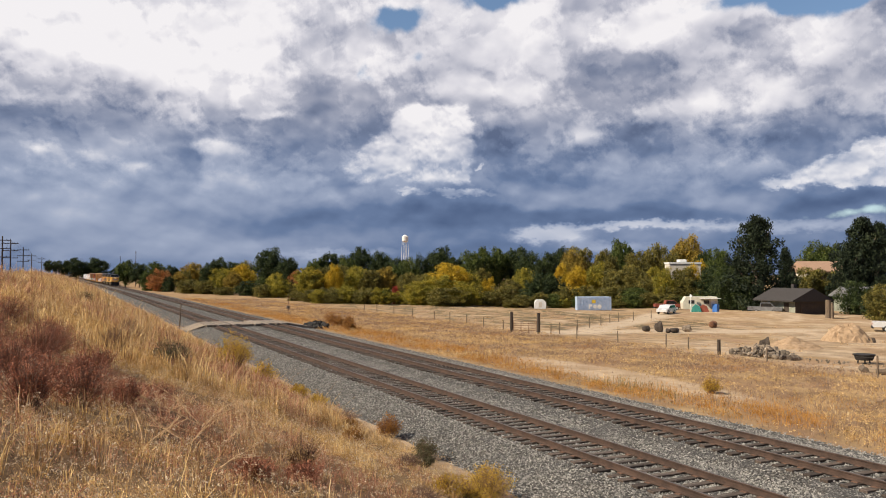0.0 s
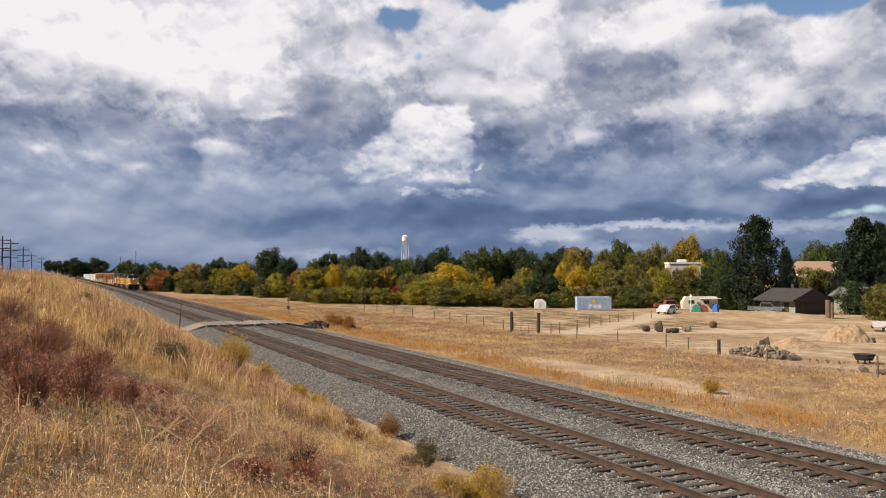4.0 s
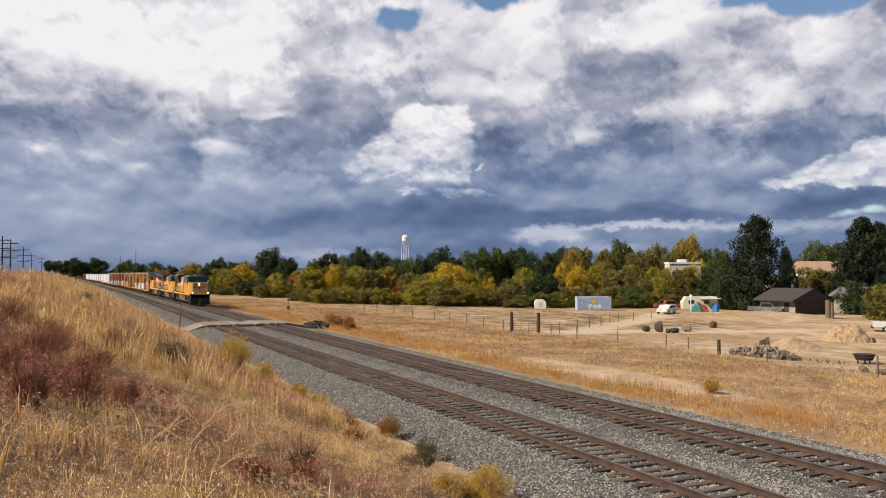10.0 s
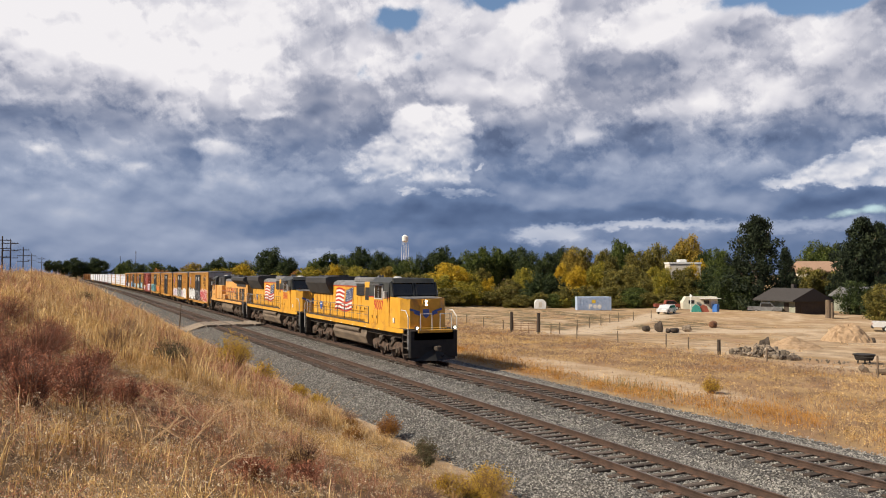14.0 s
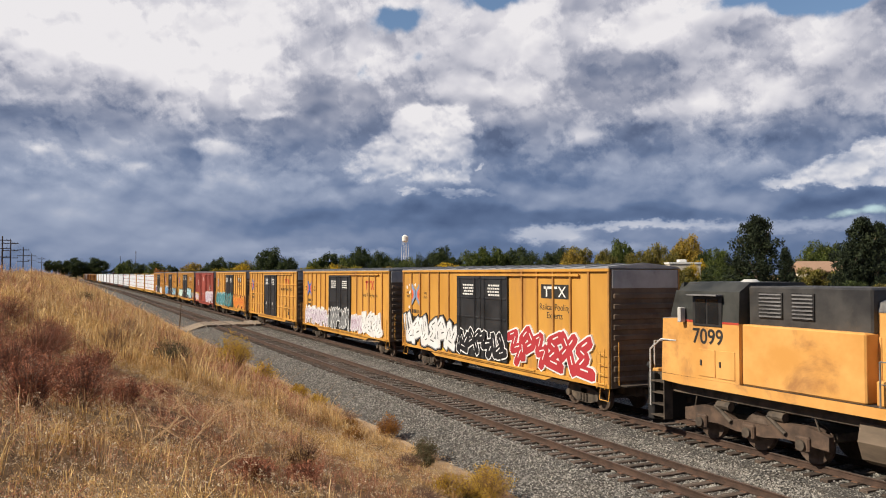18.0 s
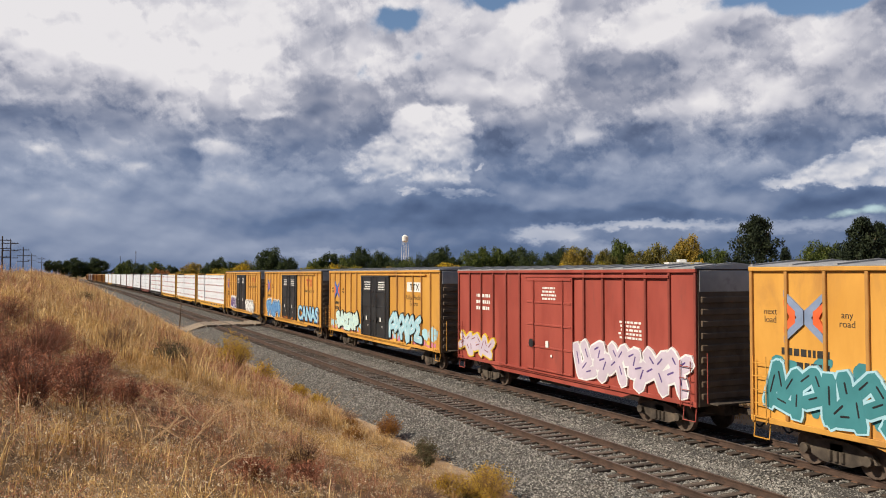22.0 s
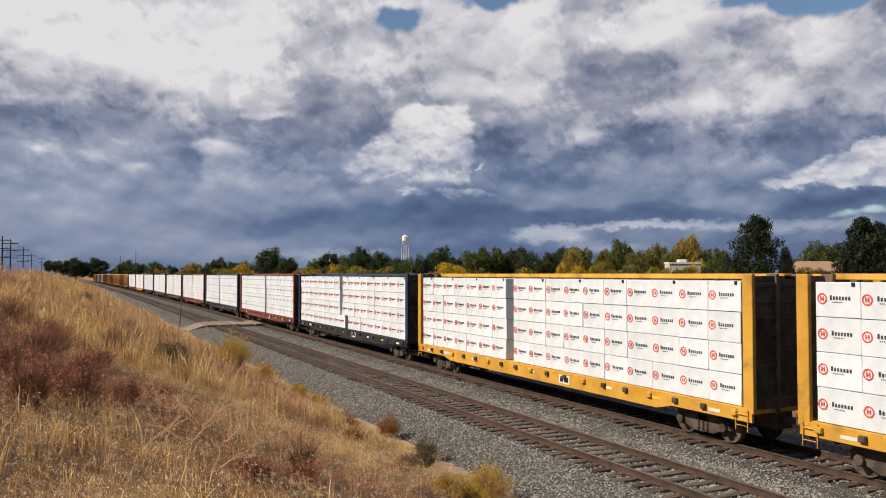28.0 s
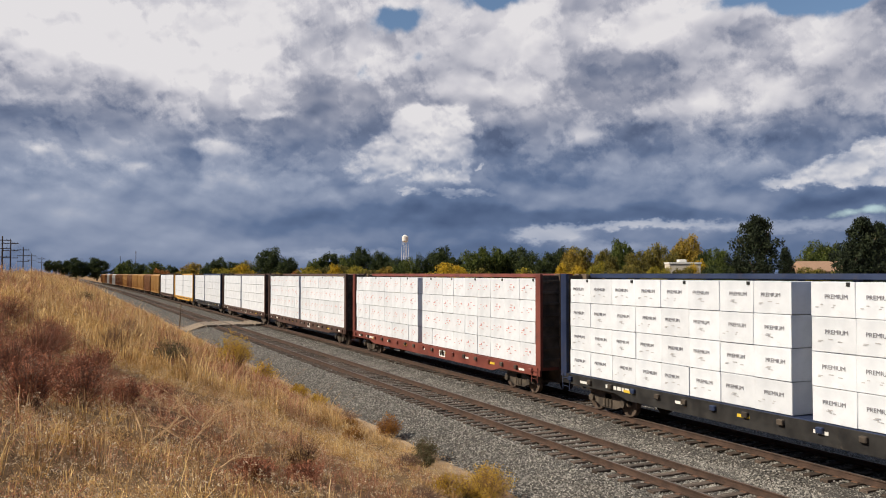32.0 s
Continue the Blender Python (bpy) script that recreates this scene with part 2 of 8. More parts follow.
# ---- materials ----
def surface(name, a, b, scale=4.0, rough=0.7, metal=0.0, bump=0.0, bump_scale=40.0, dirt=None, dirt_amount=0.0, dirt_scale=1.2,
            vary=0.0, space="Object", stretch=(1, 1, 1), island=False, spec=0.4):
    """Colour a to b by grain, stains of colour dirt, relief; vary: lightness from piece to piece."""
    m = bpy.data.materials.new(name)
    m.use_nodes = True
    n = Nodes(m.node_tree)
    out, p = n.add("ShaderNodeOutputMaterial"), n.add("ShaderNodeBsdfPrincipled")
    n.link(p.outputs[0], out.inputs[0])
    co = n.vec("MULTIPLY", n.add("ShaderNodeTexCoord").outputs[space], stretch)
    g = n.noise(co, scale, 5, 0.6)
    col = n.mix(n.ramp(g, 0.3, 0.7), a, b)
    rnd = None
    if vary:
        rnd = n.add("ShaderNodeNewGeometry").outputs["Random Per Island"] if island else n.add("ShaderNodeObjectInfo").outputs["Random"]
        hsv = n.add("ShaderNodeHueSaturation")
        n.put(hsv.inputs["Color"], col)
        n.put(hsv.inputs["Value"], n.ramp(rnd, 0, 1, 1 - vary, 1 + vary, False))
        col = hsv.outputs[0]
    if dirt is not None:
        d = n.noise(n.vec("ADD", co, (7.3, 1.9, 4.1)), dirt_scale, 7, 0.65, 0.4)
        col = n.mix(n.ramp(d, 0.62 - 0.3 * dirt_amount, 0.80 - 0.2 * dirt_amount, 0, min(1, 0.5 + dirt_amount / 2)), col, dirt)
    n.put(p.inputs["Base Color"], col)
    n.put(p.inputs["Roughness"], n.ramp(g, 0.2, 0.8, max(0.02, rough - 0.08), min(1, rough + 0.08)))
    p.inputs["Metallic"].default_value = metal
    p.inputs["Specular IOR Level"].default_value = spec
    if bump:
        b_ = n.add("ShaderNodeBump")
        b_.inputs["Strength"].default_value, b_.inputs["Distance"].default_value = bump, 0.02
        n.put(b_.inputs["Height"], n.noise(co, bump_scale, 4, 0.6))
        n.put(p.inputs["Normal"], b_.outputs[0])
    return m


def glow(name, colour, strength):
    m = bpy.data.materials.new(name)
    m.use_nodes = True
    n = Nodes(m.node_tree)
    out, e = n.add("ShaderNodeOutputMaterial"), n.add("ShaderNodeEmission")
    e.inputs[0].default_value, e.inputs[1].default_value = (*colour, 1), strength
    n.link(e.outputs[0], out.inputs[0])
    return m


def leafy(name, cols, rough=0.6, trans=0.25, clump=2.6):
    """Leaves or blades: colours spread from piece to piece, with light coming through."""
    m = bpy.data.materials.new(name)
    m.use_nodes = True
    n = Nodes(m.node_tree)
    out, d, tr, mx = n.add("ShaderNodeOutputMaterial"), n.add("ShaderNodeBsdfPrincipled"), n.add("ShaderNodeBsdfTranslucent"), n.add("ShaderNodeMixShader")
    rnd = n.add("ShaderNodeNewGeometry").outputs["Random Per Island"]
    big = n.noise(n.add("ShaderNodeTexCoord").outputs["Object"], clump, 4, 0.6)
    pick = n.math("ADD", n.math("MULTIPLY", rnd, 0.45), n.math("MULTIPLY", n.ramp(big, 0.32, 0.68), 0.55))
    ramp = n.add("ShaderNodeValToRGB")
    els = ramp.color_ramp.elements
    els[0].position, els[0].color = 0.0, (*cols[0], 1)
    els[1].position, els[1].color = 1.0, (*cols[-1], 1)
    for i, c in enumerate(cols[1:-1]):
        els.new((i + 1) / (len(cols) - 1)).color = (*c, 1)
    n.link(pick, ramp.inputs[0])
    n.link(ramp.outputs[0], d.inputs["Base Color"]), n.link(ramp.outputs[0], tr.inputs[0])
    d.inputs["Roughness"].default_value, d.inputs["Specular IOR Level"].default_value = rough, 0.2
    mx.inputs[0].default_value = trans
    n.link(d.outputs[0], mx.inputs[1]), n.link(tr.outputs[0], mx.inputs[2]), n.link(mx.outputs[0], out.inputs[0])
    return m
# ---- mesh tools ----
class Shape:
    """Collects boxes, bars, tubes and outlines into one mesh."""
    def __init__(self):
        self.v, self.f = [], []

    def add(self, verts, faces):
        k = len(self.v)
        self.v += [tuple(p) for p in verts]
        self.f += [tuple(i + k for i in q) for q in faces]
        return self

    def box(self, x0, x1, y0, y1, z0, z1, c=0.0):
        """A box; c: chamfer of its edges."""
        if c <= 0:
            v = [(x, y, z) for x in (x0, x1) for y in (y0, y1) for z in (z0, z1)]
            return self.add(v, [(0, 1, 3, 2), (4, 6, 7, 5), (0, 4, 5, 1), (2, 3, 7, 6), (0, 2, 6, 4), (1, 5, 7, 3)])
        bm = bmesh.new()
        bmesh.ops.create_cube(bm, size=1)
        for p in bm.verts:
            p.co = Vector(((x0 + x1) / 2 + p.co.x * (x1 - x0), (y0 + y1) / 2 + p.co.y * (y1 - y0), (z0 + z1) / 2 + p.co.z * (z1 - z0)))
        bmesh.ops.bevel(bm, geom=bm.edges[:], offset=c, segments=1, affect="EDGES")
        self.bm(bm)
        return self

    def bm(self, bm):
        bm.verts.index_update()
        self.add([p.co for p in bm.verts], [[p.index for p in q.verts] for q in bm.faces])
        bm.free()

    def prism(self, outline, a, b, axis="x"):
        """A closed outline carried from a to b. axis x: outline in (y, z); y: in (x, z); z: in (x, y)."""
        def at(p, s):
            return (s, p[0], p[1]) if axis == "x" else (p[0], s, p[1]) if axis == "y" else (p[0], p[1], s)
        k = len(outline)
        faces = [tuple(range(k))[::-1], tuple(range(k, 2 * k))] + [(i, (i + 1) % k, k + (i + 1) % k, k + i) for i in range(k)]
        return self.add([at(p, a) for p in outline] + [at(p, b) for p in outline], faces)

    def tube(self, a, b, r, n=8, r2=None):
        a, b = Vector(a), Vector(b)
        r2 = r if r2 is None else r2
        q = (b - a).to_track_quat("Z", "Y")
        ring = [(math.cos(2 * math.pi * i / n), math.sin(2 * math.pi * i / n)) for i in range(n)]
        v = [a + q @ Vector((c * r, s * r, 0)) for c, s in ring] + [b + q @ Vector((c * r2, s * r2, 0)) for c, s in ring]
        return self.add(v, [tuple(range(n))[::-1], tuple(range(n, 2 * n))] + [(i, (i + 1) % n, n + (i + 1) % n, n + i) for i in range(n)])

    def path(self, points, r, n=6):
        for a, b in zip(points, points[1:]):
            self.tube(a, b, r, n)
        return self

    def mesh(self, name, material, smooth=False):
        me = bpy.data.meshes.new(name)
        me.from_pydata(self.v, [], self.f)
        bm = bmesh.new()
        bm.from_mesh(me)
        bmesh.ops.recalc_face_normals(bm, faces=bm.faces[:])
        bm.to_mesh(me)
        bm.free()
        me.materials.append(material)
        if smooth:
            me.shade_smooth()
        return me


def part(name, shape, material, parent, label="", smooth=False):
    """ONE mesh object under a thing or under a part. shape: a Shape or a finished mesh."""
    ob = new(name, shape.mesh(name, material, smooth) if isinstance(shape, Shape) else shape)
    ob.parent = parent
    return tagged(ob, label) if label else ob


def thing(name, label, category, group="", kind="", m=None):
    ob = tagged(new(name), label, category, group, kind)
    ob.empty_display_size = 0.2
    if m is not None:
        ob.matrix_basis = m
    return ob


def raw_mesh(name, verts, faces, material, smooth=False):
    """A mesh from numpy arrays: verts (n, 3), faces (m, 3 or 4)."""
    me = bpy.data.meshes.new(name)
    verts, faces = np.asarray(verts, np.float32), np.asarray(faces, np.int32)
    k = faces.shape[1]
    me.vertices.add(len(verts)), me.loops.add(faces.size), me.polygons.add(len(faces))
    me.vertices.foreach_set("co", verts.ravel())
    me.loops.foreach_set("vertex_index", faces.ravel())
    me.polygons.foreach_set("loop_start", np.arange(0, faces.size, k, dtype=np.int32))
    me.polygons.foreach_set("use_smooth", np.full(len(faces), smooth))
    me.update()
    me.validate()
    me.materials.append(material)
    return me


def leaf_cloud(centres, radii, per, size, rng):
    """Small leaf faces round each centre, as arrays of quads."""
    k = len(centres)
    c = np.repeat(centres, per, 0)
    r = np.repeat(radii, per)
    d = rng.normal(0, 1, (len(c), 3))
    d /= np.linalg.norm(d, axis=1)[:, None]
    p = c + d * (r * rng.random(len(c)) ** 0.45)[:, None] * np.array([1, 1, 0.8])
    n = rng.normal(0, 1, (len(c), 3)) + d * 0.8 + np.array([0, 0, 0.5])
    n /= np.linalg.norm(n, axis=1)[:, None]
    a = np.cross(n, rng.normal(0, 1, (len(c), 3)))
    a /= np.linalg.norm(a, axis=1)[:, None]
    b = np.cross(n, a)
    s = size * rng.uniform(0.6, 1.4, len(c))[:, None]
    quad = np.stack([p - a * s, p - b * s * 0.55, p + a * s, p + b * s * 0.55], 1)
    return quad.reshape(-1, 3)
# ---- the lie of the land ----
BEND, RADIUS, ARC = -165.0, 8000.0, 100.0  # beyond BEND the line swings a little towards the bank, then runs straight
SPACING = 4.68                 # between the two tracks; the near one lies at y = -SPACING


def line_at(s):
    """The far track's middle at s metres along it: x, y, heading in radians."""
    if s >= BEND:
        return s, 0.0, 0.0
    d = BEND - s
    a = min(d, ARC) / RADIUS
    on = max(0.0, d - ARC)
    return BEND - RADIUS * math.sin(a) - on * math.cos(a), -RADIUS * (1 - math.cos(a)) - on * math.sin(a), a


def bend(x):
    """How far the line has swung sideways at x (numpy)."""
    d = np.clip(BEND - np.asarray(x, float), 0, 1500)
    return -(np.minimum(d, ARC) ** 2 / (2 * RADIUS) + np.maximum(d - ARC, 0) * ARC / RADIUS)


BANK_Y = (-3000, -80, -40, -30, -24, -20, -17.5, -15, -12.5, -10.5, -9.3, -8.5, -7.9, 4.6, 6, 12, 26, 60, 140, 3000)
BANK_Z = (4.0, 4.6, 4.9, 4.8, 4.4, 3.65, 2.85, 1.88, 0.8, 0.05, -0.40, -0.58, -0.66, -0.66, -0.78, -0.98, -1.2, -1.6, -1.8, -2.0)


def waves(x, y):
    return (0.09 * np.sin(x * 0.83 + 1.3 * np.sin(y * 0.61)) * np.sin(y * 0.71 + 0.4) + 0.05 * np.sin(x * 2.1 + 2 * np.sin(y * 1.3)) + 0.18 * np.sin(x * 0.13 + 0.8) * np.sin(y * 0.19 + x * 0.05))


def land(x, y):
    """Height of the ground (numpy)."""
    x, y = np.asarray(x, float), np.asarray(y, float)
    v = y - bend(x)
    z = np.interp(v, BANK_Y, BANK_Z)
    rough = np.clip((-9.0 - v) / 3, 0, 1) + 0.35 * np.clip((v - 5.5) / 3, 0, 1)
    z = z + waves(x, y) * rough
    for mx, my, r, h in ((-87, 77, 8, 1.0), (-60, 62, 12, 0.35), (-100, 72, 7, 0.3)):
        z = z + h * np.exp(-((x - mx) ** 2 + (y - my) ** 2) / r ** 2)
    return z


def axis(points):
    """Grid stops: (from, to, step) one after another."""
    return np.unique(np.concatenate([np.arange(a, b, s) for a, b, s in points]))


def build_ground():
    xs = axis(((-3000, -600, 60), (-600, -260, 8), (-260, -70, 1.6), (-70, 12, 0.4), (12, 100, 5), (100, 3001, 100)))
    ys = axis(((-3000, -120, 60), (-120, -36, 4), (-36, -9.6, 0.3), (-9.6, 12, 0.4), (12, 110, 1.2), (110, 200, 6), (200, 3001, 70)))
    gx, gy = np.meshgrid(xs, ys, indexing="ij")
    gz = land(gx, gy)
    v = np.stack([gx, gy, gz], -1).reshape(-1, 3)
    a = (np.arange(len(xs) - 1)[:, None] * len(ys) + np.arange(len(ys) - 1)[None]).ravel()
    me = raw_mesh("ground", v, np.stack([a, a + len(ys), a + len(ys) + 1, a + 1], -1), soil, True)
    tagged(new("ground", me), "dry grassy and dusty open ground beside the railway", "ground", kind="structure")


def soil_material():
    m = bpy.data.materials.new("soil")
    m.use_nodes = True
    n = Nodes(m.node_tree)
    out, p = n.add("ShaderNodeOutputMaterial"), n.add("ShaderNodeBsdfPrincipled")
    n.link(p.outputs[0], out.inputs[0])
    co = n.add("ShaderNodeTexCoord").outputs["Object"]
    x, y, z = n.split(co)
    big, mid, fine = n.noise(co, 0.06, 4, 0.5, 0.5), n.noise(co, 0.55, 6, 0.6), n.noise(co, 9.0, 5, 0.7)
    straw = n.mix(n.ramp(mid, 0.3, 0.7), (0.28, 0.18, 0.088), (0.43, 0.295, 0.155))
    straw = n.mix(n.ramp(n.noise(co, 0.22, 4, 0.6), 0.45, 0.65, 0, 0.6), straw, (0.27, 0.16, 0.10))
    dust = n.mix(n.ramp(mid, 0.3, 0.7), (0.36, 0.26, 0.165), (0.57, 0.44, 0.305))
    # bare dust: beyond the fence, along the bank's foot, and in blotches
    yard = n.math("MULTIPLY", n.ramp(n.math("ADD", y, n.math("MULTIPLY", n.math("SUBTRACT", big, 0.5), 18.0)), 24.5, 30.0), n.ramp(y, 105.0, 125.0, 1.0, 0.0))
    far_straw = n.ramp(n.math("ADD", n.noise(co, 0.11, 5, 0.6, 0.4), n.math("MULTIPLY", x, -0.0014)), 0.50, 0.66, 0.0, 0.75)
    yard = n.math("MULTIPLY", yard, n.math("SUBTRACT", 1.0, far_straw))
    # a worn hollow of bare dust beside the line
    hx, hy = n.math("DIVIDE", n.math("ADD", x, 38.0), 13.0), n.math("DIVIDE", n.math("SUBTRACT", y, 10.2), 2.5)
    hollow = n.ramp(n.math("ADD", n.math("ADD", n.math("MULTIPLY", hx, hx), n.math("MULTIPLY", hy, hy)), n.math("MULTIPLY", n.math("SUBTRACT", mid, 0.5), 1.6)), 0.6, 1.1, 0.9, 0.0)
    foot = n.math("MULTIPLY", n.ramp(y, -10.4, -9.2), n.ramp(y, -8.2, -7.0, 1.0, 0.0))
    bare = n.math("MAXIMUM", n.math("MAXIMUM", yard, hollow), n.math("MULTIPLY", foot, 0.7))
    col = n.mix(bare, straw, dust)
    weeds = n.math("MULTIPLY", n.ramp(n.noise(n.vec("MULTIPLY", co, (0.6, 1.0, 1.0)), 0.42, 6, 0.65), 0.47, 0.58, 0, 0.9), n.math("MULTIPLY", n.ramp(y, 26.0, 30.0), n.ramp(y, 54.0, 68.0, 1.0, 0.0)))
    col = n.mix(n.math("MULTIPLY", weeds, n.ramp(x, -75.0, -60.0, 1.0, 0.25)), col, (0.105, 0.090, 0.050))
    col = n.mix(n.math("MULTIPLY", n.ramp(y, -10.5, -9.3, 1.0, 0.0), n.ramp(mid, 0.25, 0.6, 0.9, 0.4)), col, (0.150, 0.098, 0.060))  # bank soil darkened: the shade beneath the grass is put into its colour
    # wheel-worn pale tracks across the yard: (x, y) to (x, y), half width
    for ax, ay, bx, by, half in ((-71, 26, -62, 58, 2.4), (-70, 31, -100, 68, 2.6)):
        long = math.hypot(bx - ax, by - ay)
        ux, uy = (bx - ax) / long, (by - ay) / long
        px, py = n.math("SUBTRACT", x, ax), n.math("SUBTRACT", y, ay)
        along = n.math("ADD", n.math("MULTIPLY", px, ux), n.math("MULTIPLY", py, uy))
        across = n.math("ABSOLUTE", n.math("ADD", n.math("SUBTRACT", n.math("MULTIPLY", px, uy), n.math("MULTIPLY", py, ux)), n.math("MULTIPLY", n.math("SUBTRACT", big, 0.5), 6.0)))
        worn = n.math("MULTIPLY", n.ramp(across, half * 0.6, half * 1.3, 0.85, 0.0), n.math("MULTIPLY", n.ramp(along, -4, 2), n.ramp(along, long - 4, long + 4, 1.0, 0.0)))
        col = n.mix(worn, col, (0.54, 0.43, 0.31))
    col = n.mix(n.ramp(fine, 0.35, 0.7, 0.0, 0.25), col, (0.16, 0.11, 0.07))
    n.put(p.inputs["Base Color"], col)
    p.inputs["Roughness"].default_value, p.inputs["Specular IOR Level"].default_value = 0.95, 0.1
    b = n.add("ShaderNodeBump")
    b.inputs["Strength"].default_value, b.inputs["Distance"].default_value = 0.7, 0.06
    n.put(b.inputs["Height"], n.math("ADD", fine, n.math("MULTIPLY", n.noise(co, 2.0, 4, 0.6), 1.5)))
    n.put(p.inputs["Normal"], b.outputs[0])
    return m


soil = soil_material()
build_ground()
# ---- ballast and the two tracks ----
def gravel_material():
    m = bpy.data.materials.new("gravel")
    m.use_nodes = True
    n = Nodes(m.node_tree)
    out, p = n.add("ShaderNodeOutputMaterial"), n.add("ShaderNodeBsdfPrincipled")
    n.link(p.outputs[0], out.inputs[0])
    co = n.add("ShaderNodeTexCoord").outputs["Object"]
    cell = n.add("ShaderNodeTexVoronoi")
    n.put(cell.inputs["Vector"], co)
    cell.inputs["Scale"].default_value = 20.0
    tone = n.split(cell.outputs["Color"])[0]
    col = n.mix(tone, (0.095, 0.091, 0.084), (0.35, 0.335, 0.305))
    col = n.mix(n.ramp(n.noise(co, 1.1, 4, 0.6), 0.45, 0.75, 0, 0.4), col, (0.22, 0.17, 0.12))
    # near-black in the gaps between stones: their shade is painted in
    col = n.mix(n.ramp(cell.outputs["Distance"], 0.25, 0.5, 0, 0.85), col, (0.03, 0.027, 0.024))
    n.put(p.inputs["Base Color"], col)
    p.inputs["Roughness"].default_value = 0.9
    b = n.add("ShaderNodeBump")
    b.inputs["Strength"].default_value, b.inputs["Distance"].default_value = 1.0, 0.05
    b.invert = True
    n.put(b.inputs["Height"], cell.outputs["Distance"])
    n.put(p.inputs["Normal"], b.outputs[0])
    return m


gravel = gravel_material()
stone_grey = surface("crushed_stone", (0.13, 0.124, 0.113), (0.34, 0.325, 0.295), 30, 0.9, vary=0.55, island=True)
rail_rust = surface("rail_rust", (0.042, 0.026, 0.019), (0.085, 0.052, 0.038), 3, 0.85, bump=0.3)
rail_top = surface("rail_top", (0.09, 0.07, 0.06), (0.16, 0.13, 0.115), 2, 0.5, 0.5, stretch=(0.2, 6, 6))
tie_wood = surface("tie_wood", (0.035, 0.026, 0.021), (0.11, 0.082, 0.064), 5, 0.9, bump=0.6, stretch=(3, 0.5, 3), dirt=(0.22, 0.19, 0.16), dirt_amount=0.25, vary=0.5)
tie_wood_far = surface("tie_wood_far", (0.035, 0.026, 0.021), (0.11, 0.082, 0.064), 5, 0.9, vary=0.4, island=True)
steel_plate = surface("tie_plate", (0.09, 0.05, 0.032), (0.16, 0.09, 0.06), 8, 0.8)

BED = ((-8.35, -0.64), (-7.2, -0.38), (-6.3, -0.235), (-5.5, -0.225), (-3.8, -0.225), (-3.1, -0.26), (-2.3, -0.31), (-1.6, -0.25), (-0.8, -0.22), (0.9, -0.22), (1.6, -0.23), (2.5, -0.40), (3.3, -0.57), (4.9, -0.72))


def bed_z(v):
    return np.interp(v, [p[0] for p in BED], [p[1] for p in BED])


def build_bed():
    xs = axis(((-900, -250, 10), (-250, -80, 2), (-80, 14, 0.25), (14, 300, 12)))
    vs = np.linspace(-8.45, 5.0, 75)
    gx, gv = np.meshgrid(xs, vs, indexing="ij")
    rng = np.random.default_rng(4)
    gz = bed_z(gv) + rng.normal(0, 0.012, gx.shape) + 0.03 * np.sin(gx * 1.7 + gv) * np.sin(gx * 0.37) * (np.abs(gv + 2.3) < 0.9)
    gz[:, 0] -= 0.15
    gz[:, -1] -= 0.15
    gy = gv + bend(gx) + 0.12 * np.sin(gx * 0.9) * ((gv < -8) | (gv > 4.5))
    a = (np.arange(len(xs) - 1)[:, None] * len(vs) + np.arange(len(vs) - 1)[None]).ravel()
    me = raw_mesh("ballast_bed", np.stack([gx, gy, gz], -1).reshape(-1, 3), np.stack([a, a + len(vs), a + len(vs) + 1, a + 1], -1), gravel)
    tagged(new("ballast_bed", me), "grey crushed stone ballast under two railway tracks", "ballast", kind="structure")


RAIL = ((-0.075, -0.172), (0.075, -0.172), (0.075, -0.158), (0.012, -0.135), (0.012, -0.045), (0.036, -0.034), (0.036, -0.003), (-0.036, -0.003), (-0.036, -0.034), (-0.012, -0.045), (-0.012, -0.135), (-0.075, -0.158))


def sweep(outline, off, stops):
    """An outline (y, z) carried along the line at sideways distance off."""
    s = Shape()
    k = len(outline)
    for u in stops:
        x, y, a = line_at(u)
        s.v += [(x + (off + p[0]) * math.sin(a), y + (off + p[0]) * math.cos(a), p[1]) for p in outline]
    for i in range(len(stops) - 1):
        s.f += [(i * k + j, i * k + (j + 1) % k, (i + 1) * k + (j + 1) % k, (i + 1) * k + j) for j in range(k)]
    return s


def build_track(name, off, label):
    root = thing(name, label, "track", kind="structure")
    stops = [float(q) for q in axis(((-850, BEND, 20), (BEND, 300, 15)))]
    for d in (-0.755, 0.755):
        rail = part("rail", sweep(RAIL, off + d, stops), rail_rust, root, "rusty steel rail")
        part("running_surface", sweep(((-0.03, -0.003), (0.03, -0.003), (0.026, 0.002), (-0.026, 0.002)), off + d, stops), rail_top, rail, "worn dull top of the rail")
    return root


def build_ties(root, off, seed):
    rng = random.Random(seed)
    near = [Shape().box(-0.115, 0.115, -1.3, 1.3, -0.36, -0.172, 0.012).mesh("tie", tie_wood) for _ in range(3)]
    s = -140.0
    while s < 10:
        ob = part("tie", near[rng.randrange(3)], tie_wood, root)
        ob.matrix_basis = pose(s + rng.uniform(-0.03, 0.03), off + rng.uniform(-0.06, 0.06), rng.uniform(-0.012, 0.004), rng.uniform(-0.3, 0.3), 0, rng.uniform(-1.6, 1.6))
        s += 0.53
    rest, s = Shape(), -600.0
    while s < 200:
        if not -140 < s < 10:
            x, y, a = line_at(s)
            rest.box(x - 0.115, x + 0.115, y + off - 1.3, y + off + 1.3, -0.36, -0.172)
        s += 0.53
    tagged(part("distant_ties", rest, tie_wood_far, root, "dark wooden ties far along the track"), kind="stuff")
    plates = Shape()
    for i in range(283):
        for d in (-0.755, 0.755):
            plates.box(-140 + 0.53 * i - 0.09, -140 + 0.53 * i + 0.09, off + d - 0.17, off + d + 0.17, -0.178, -0.160)
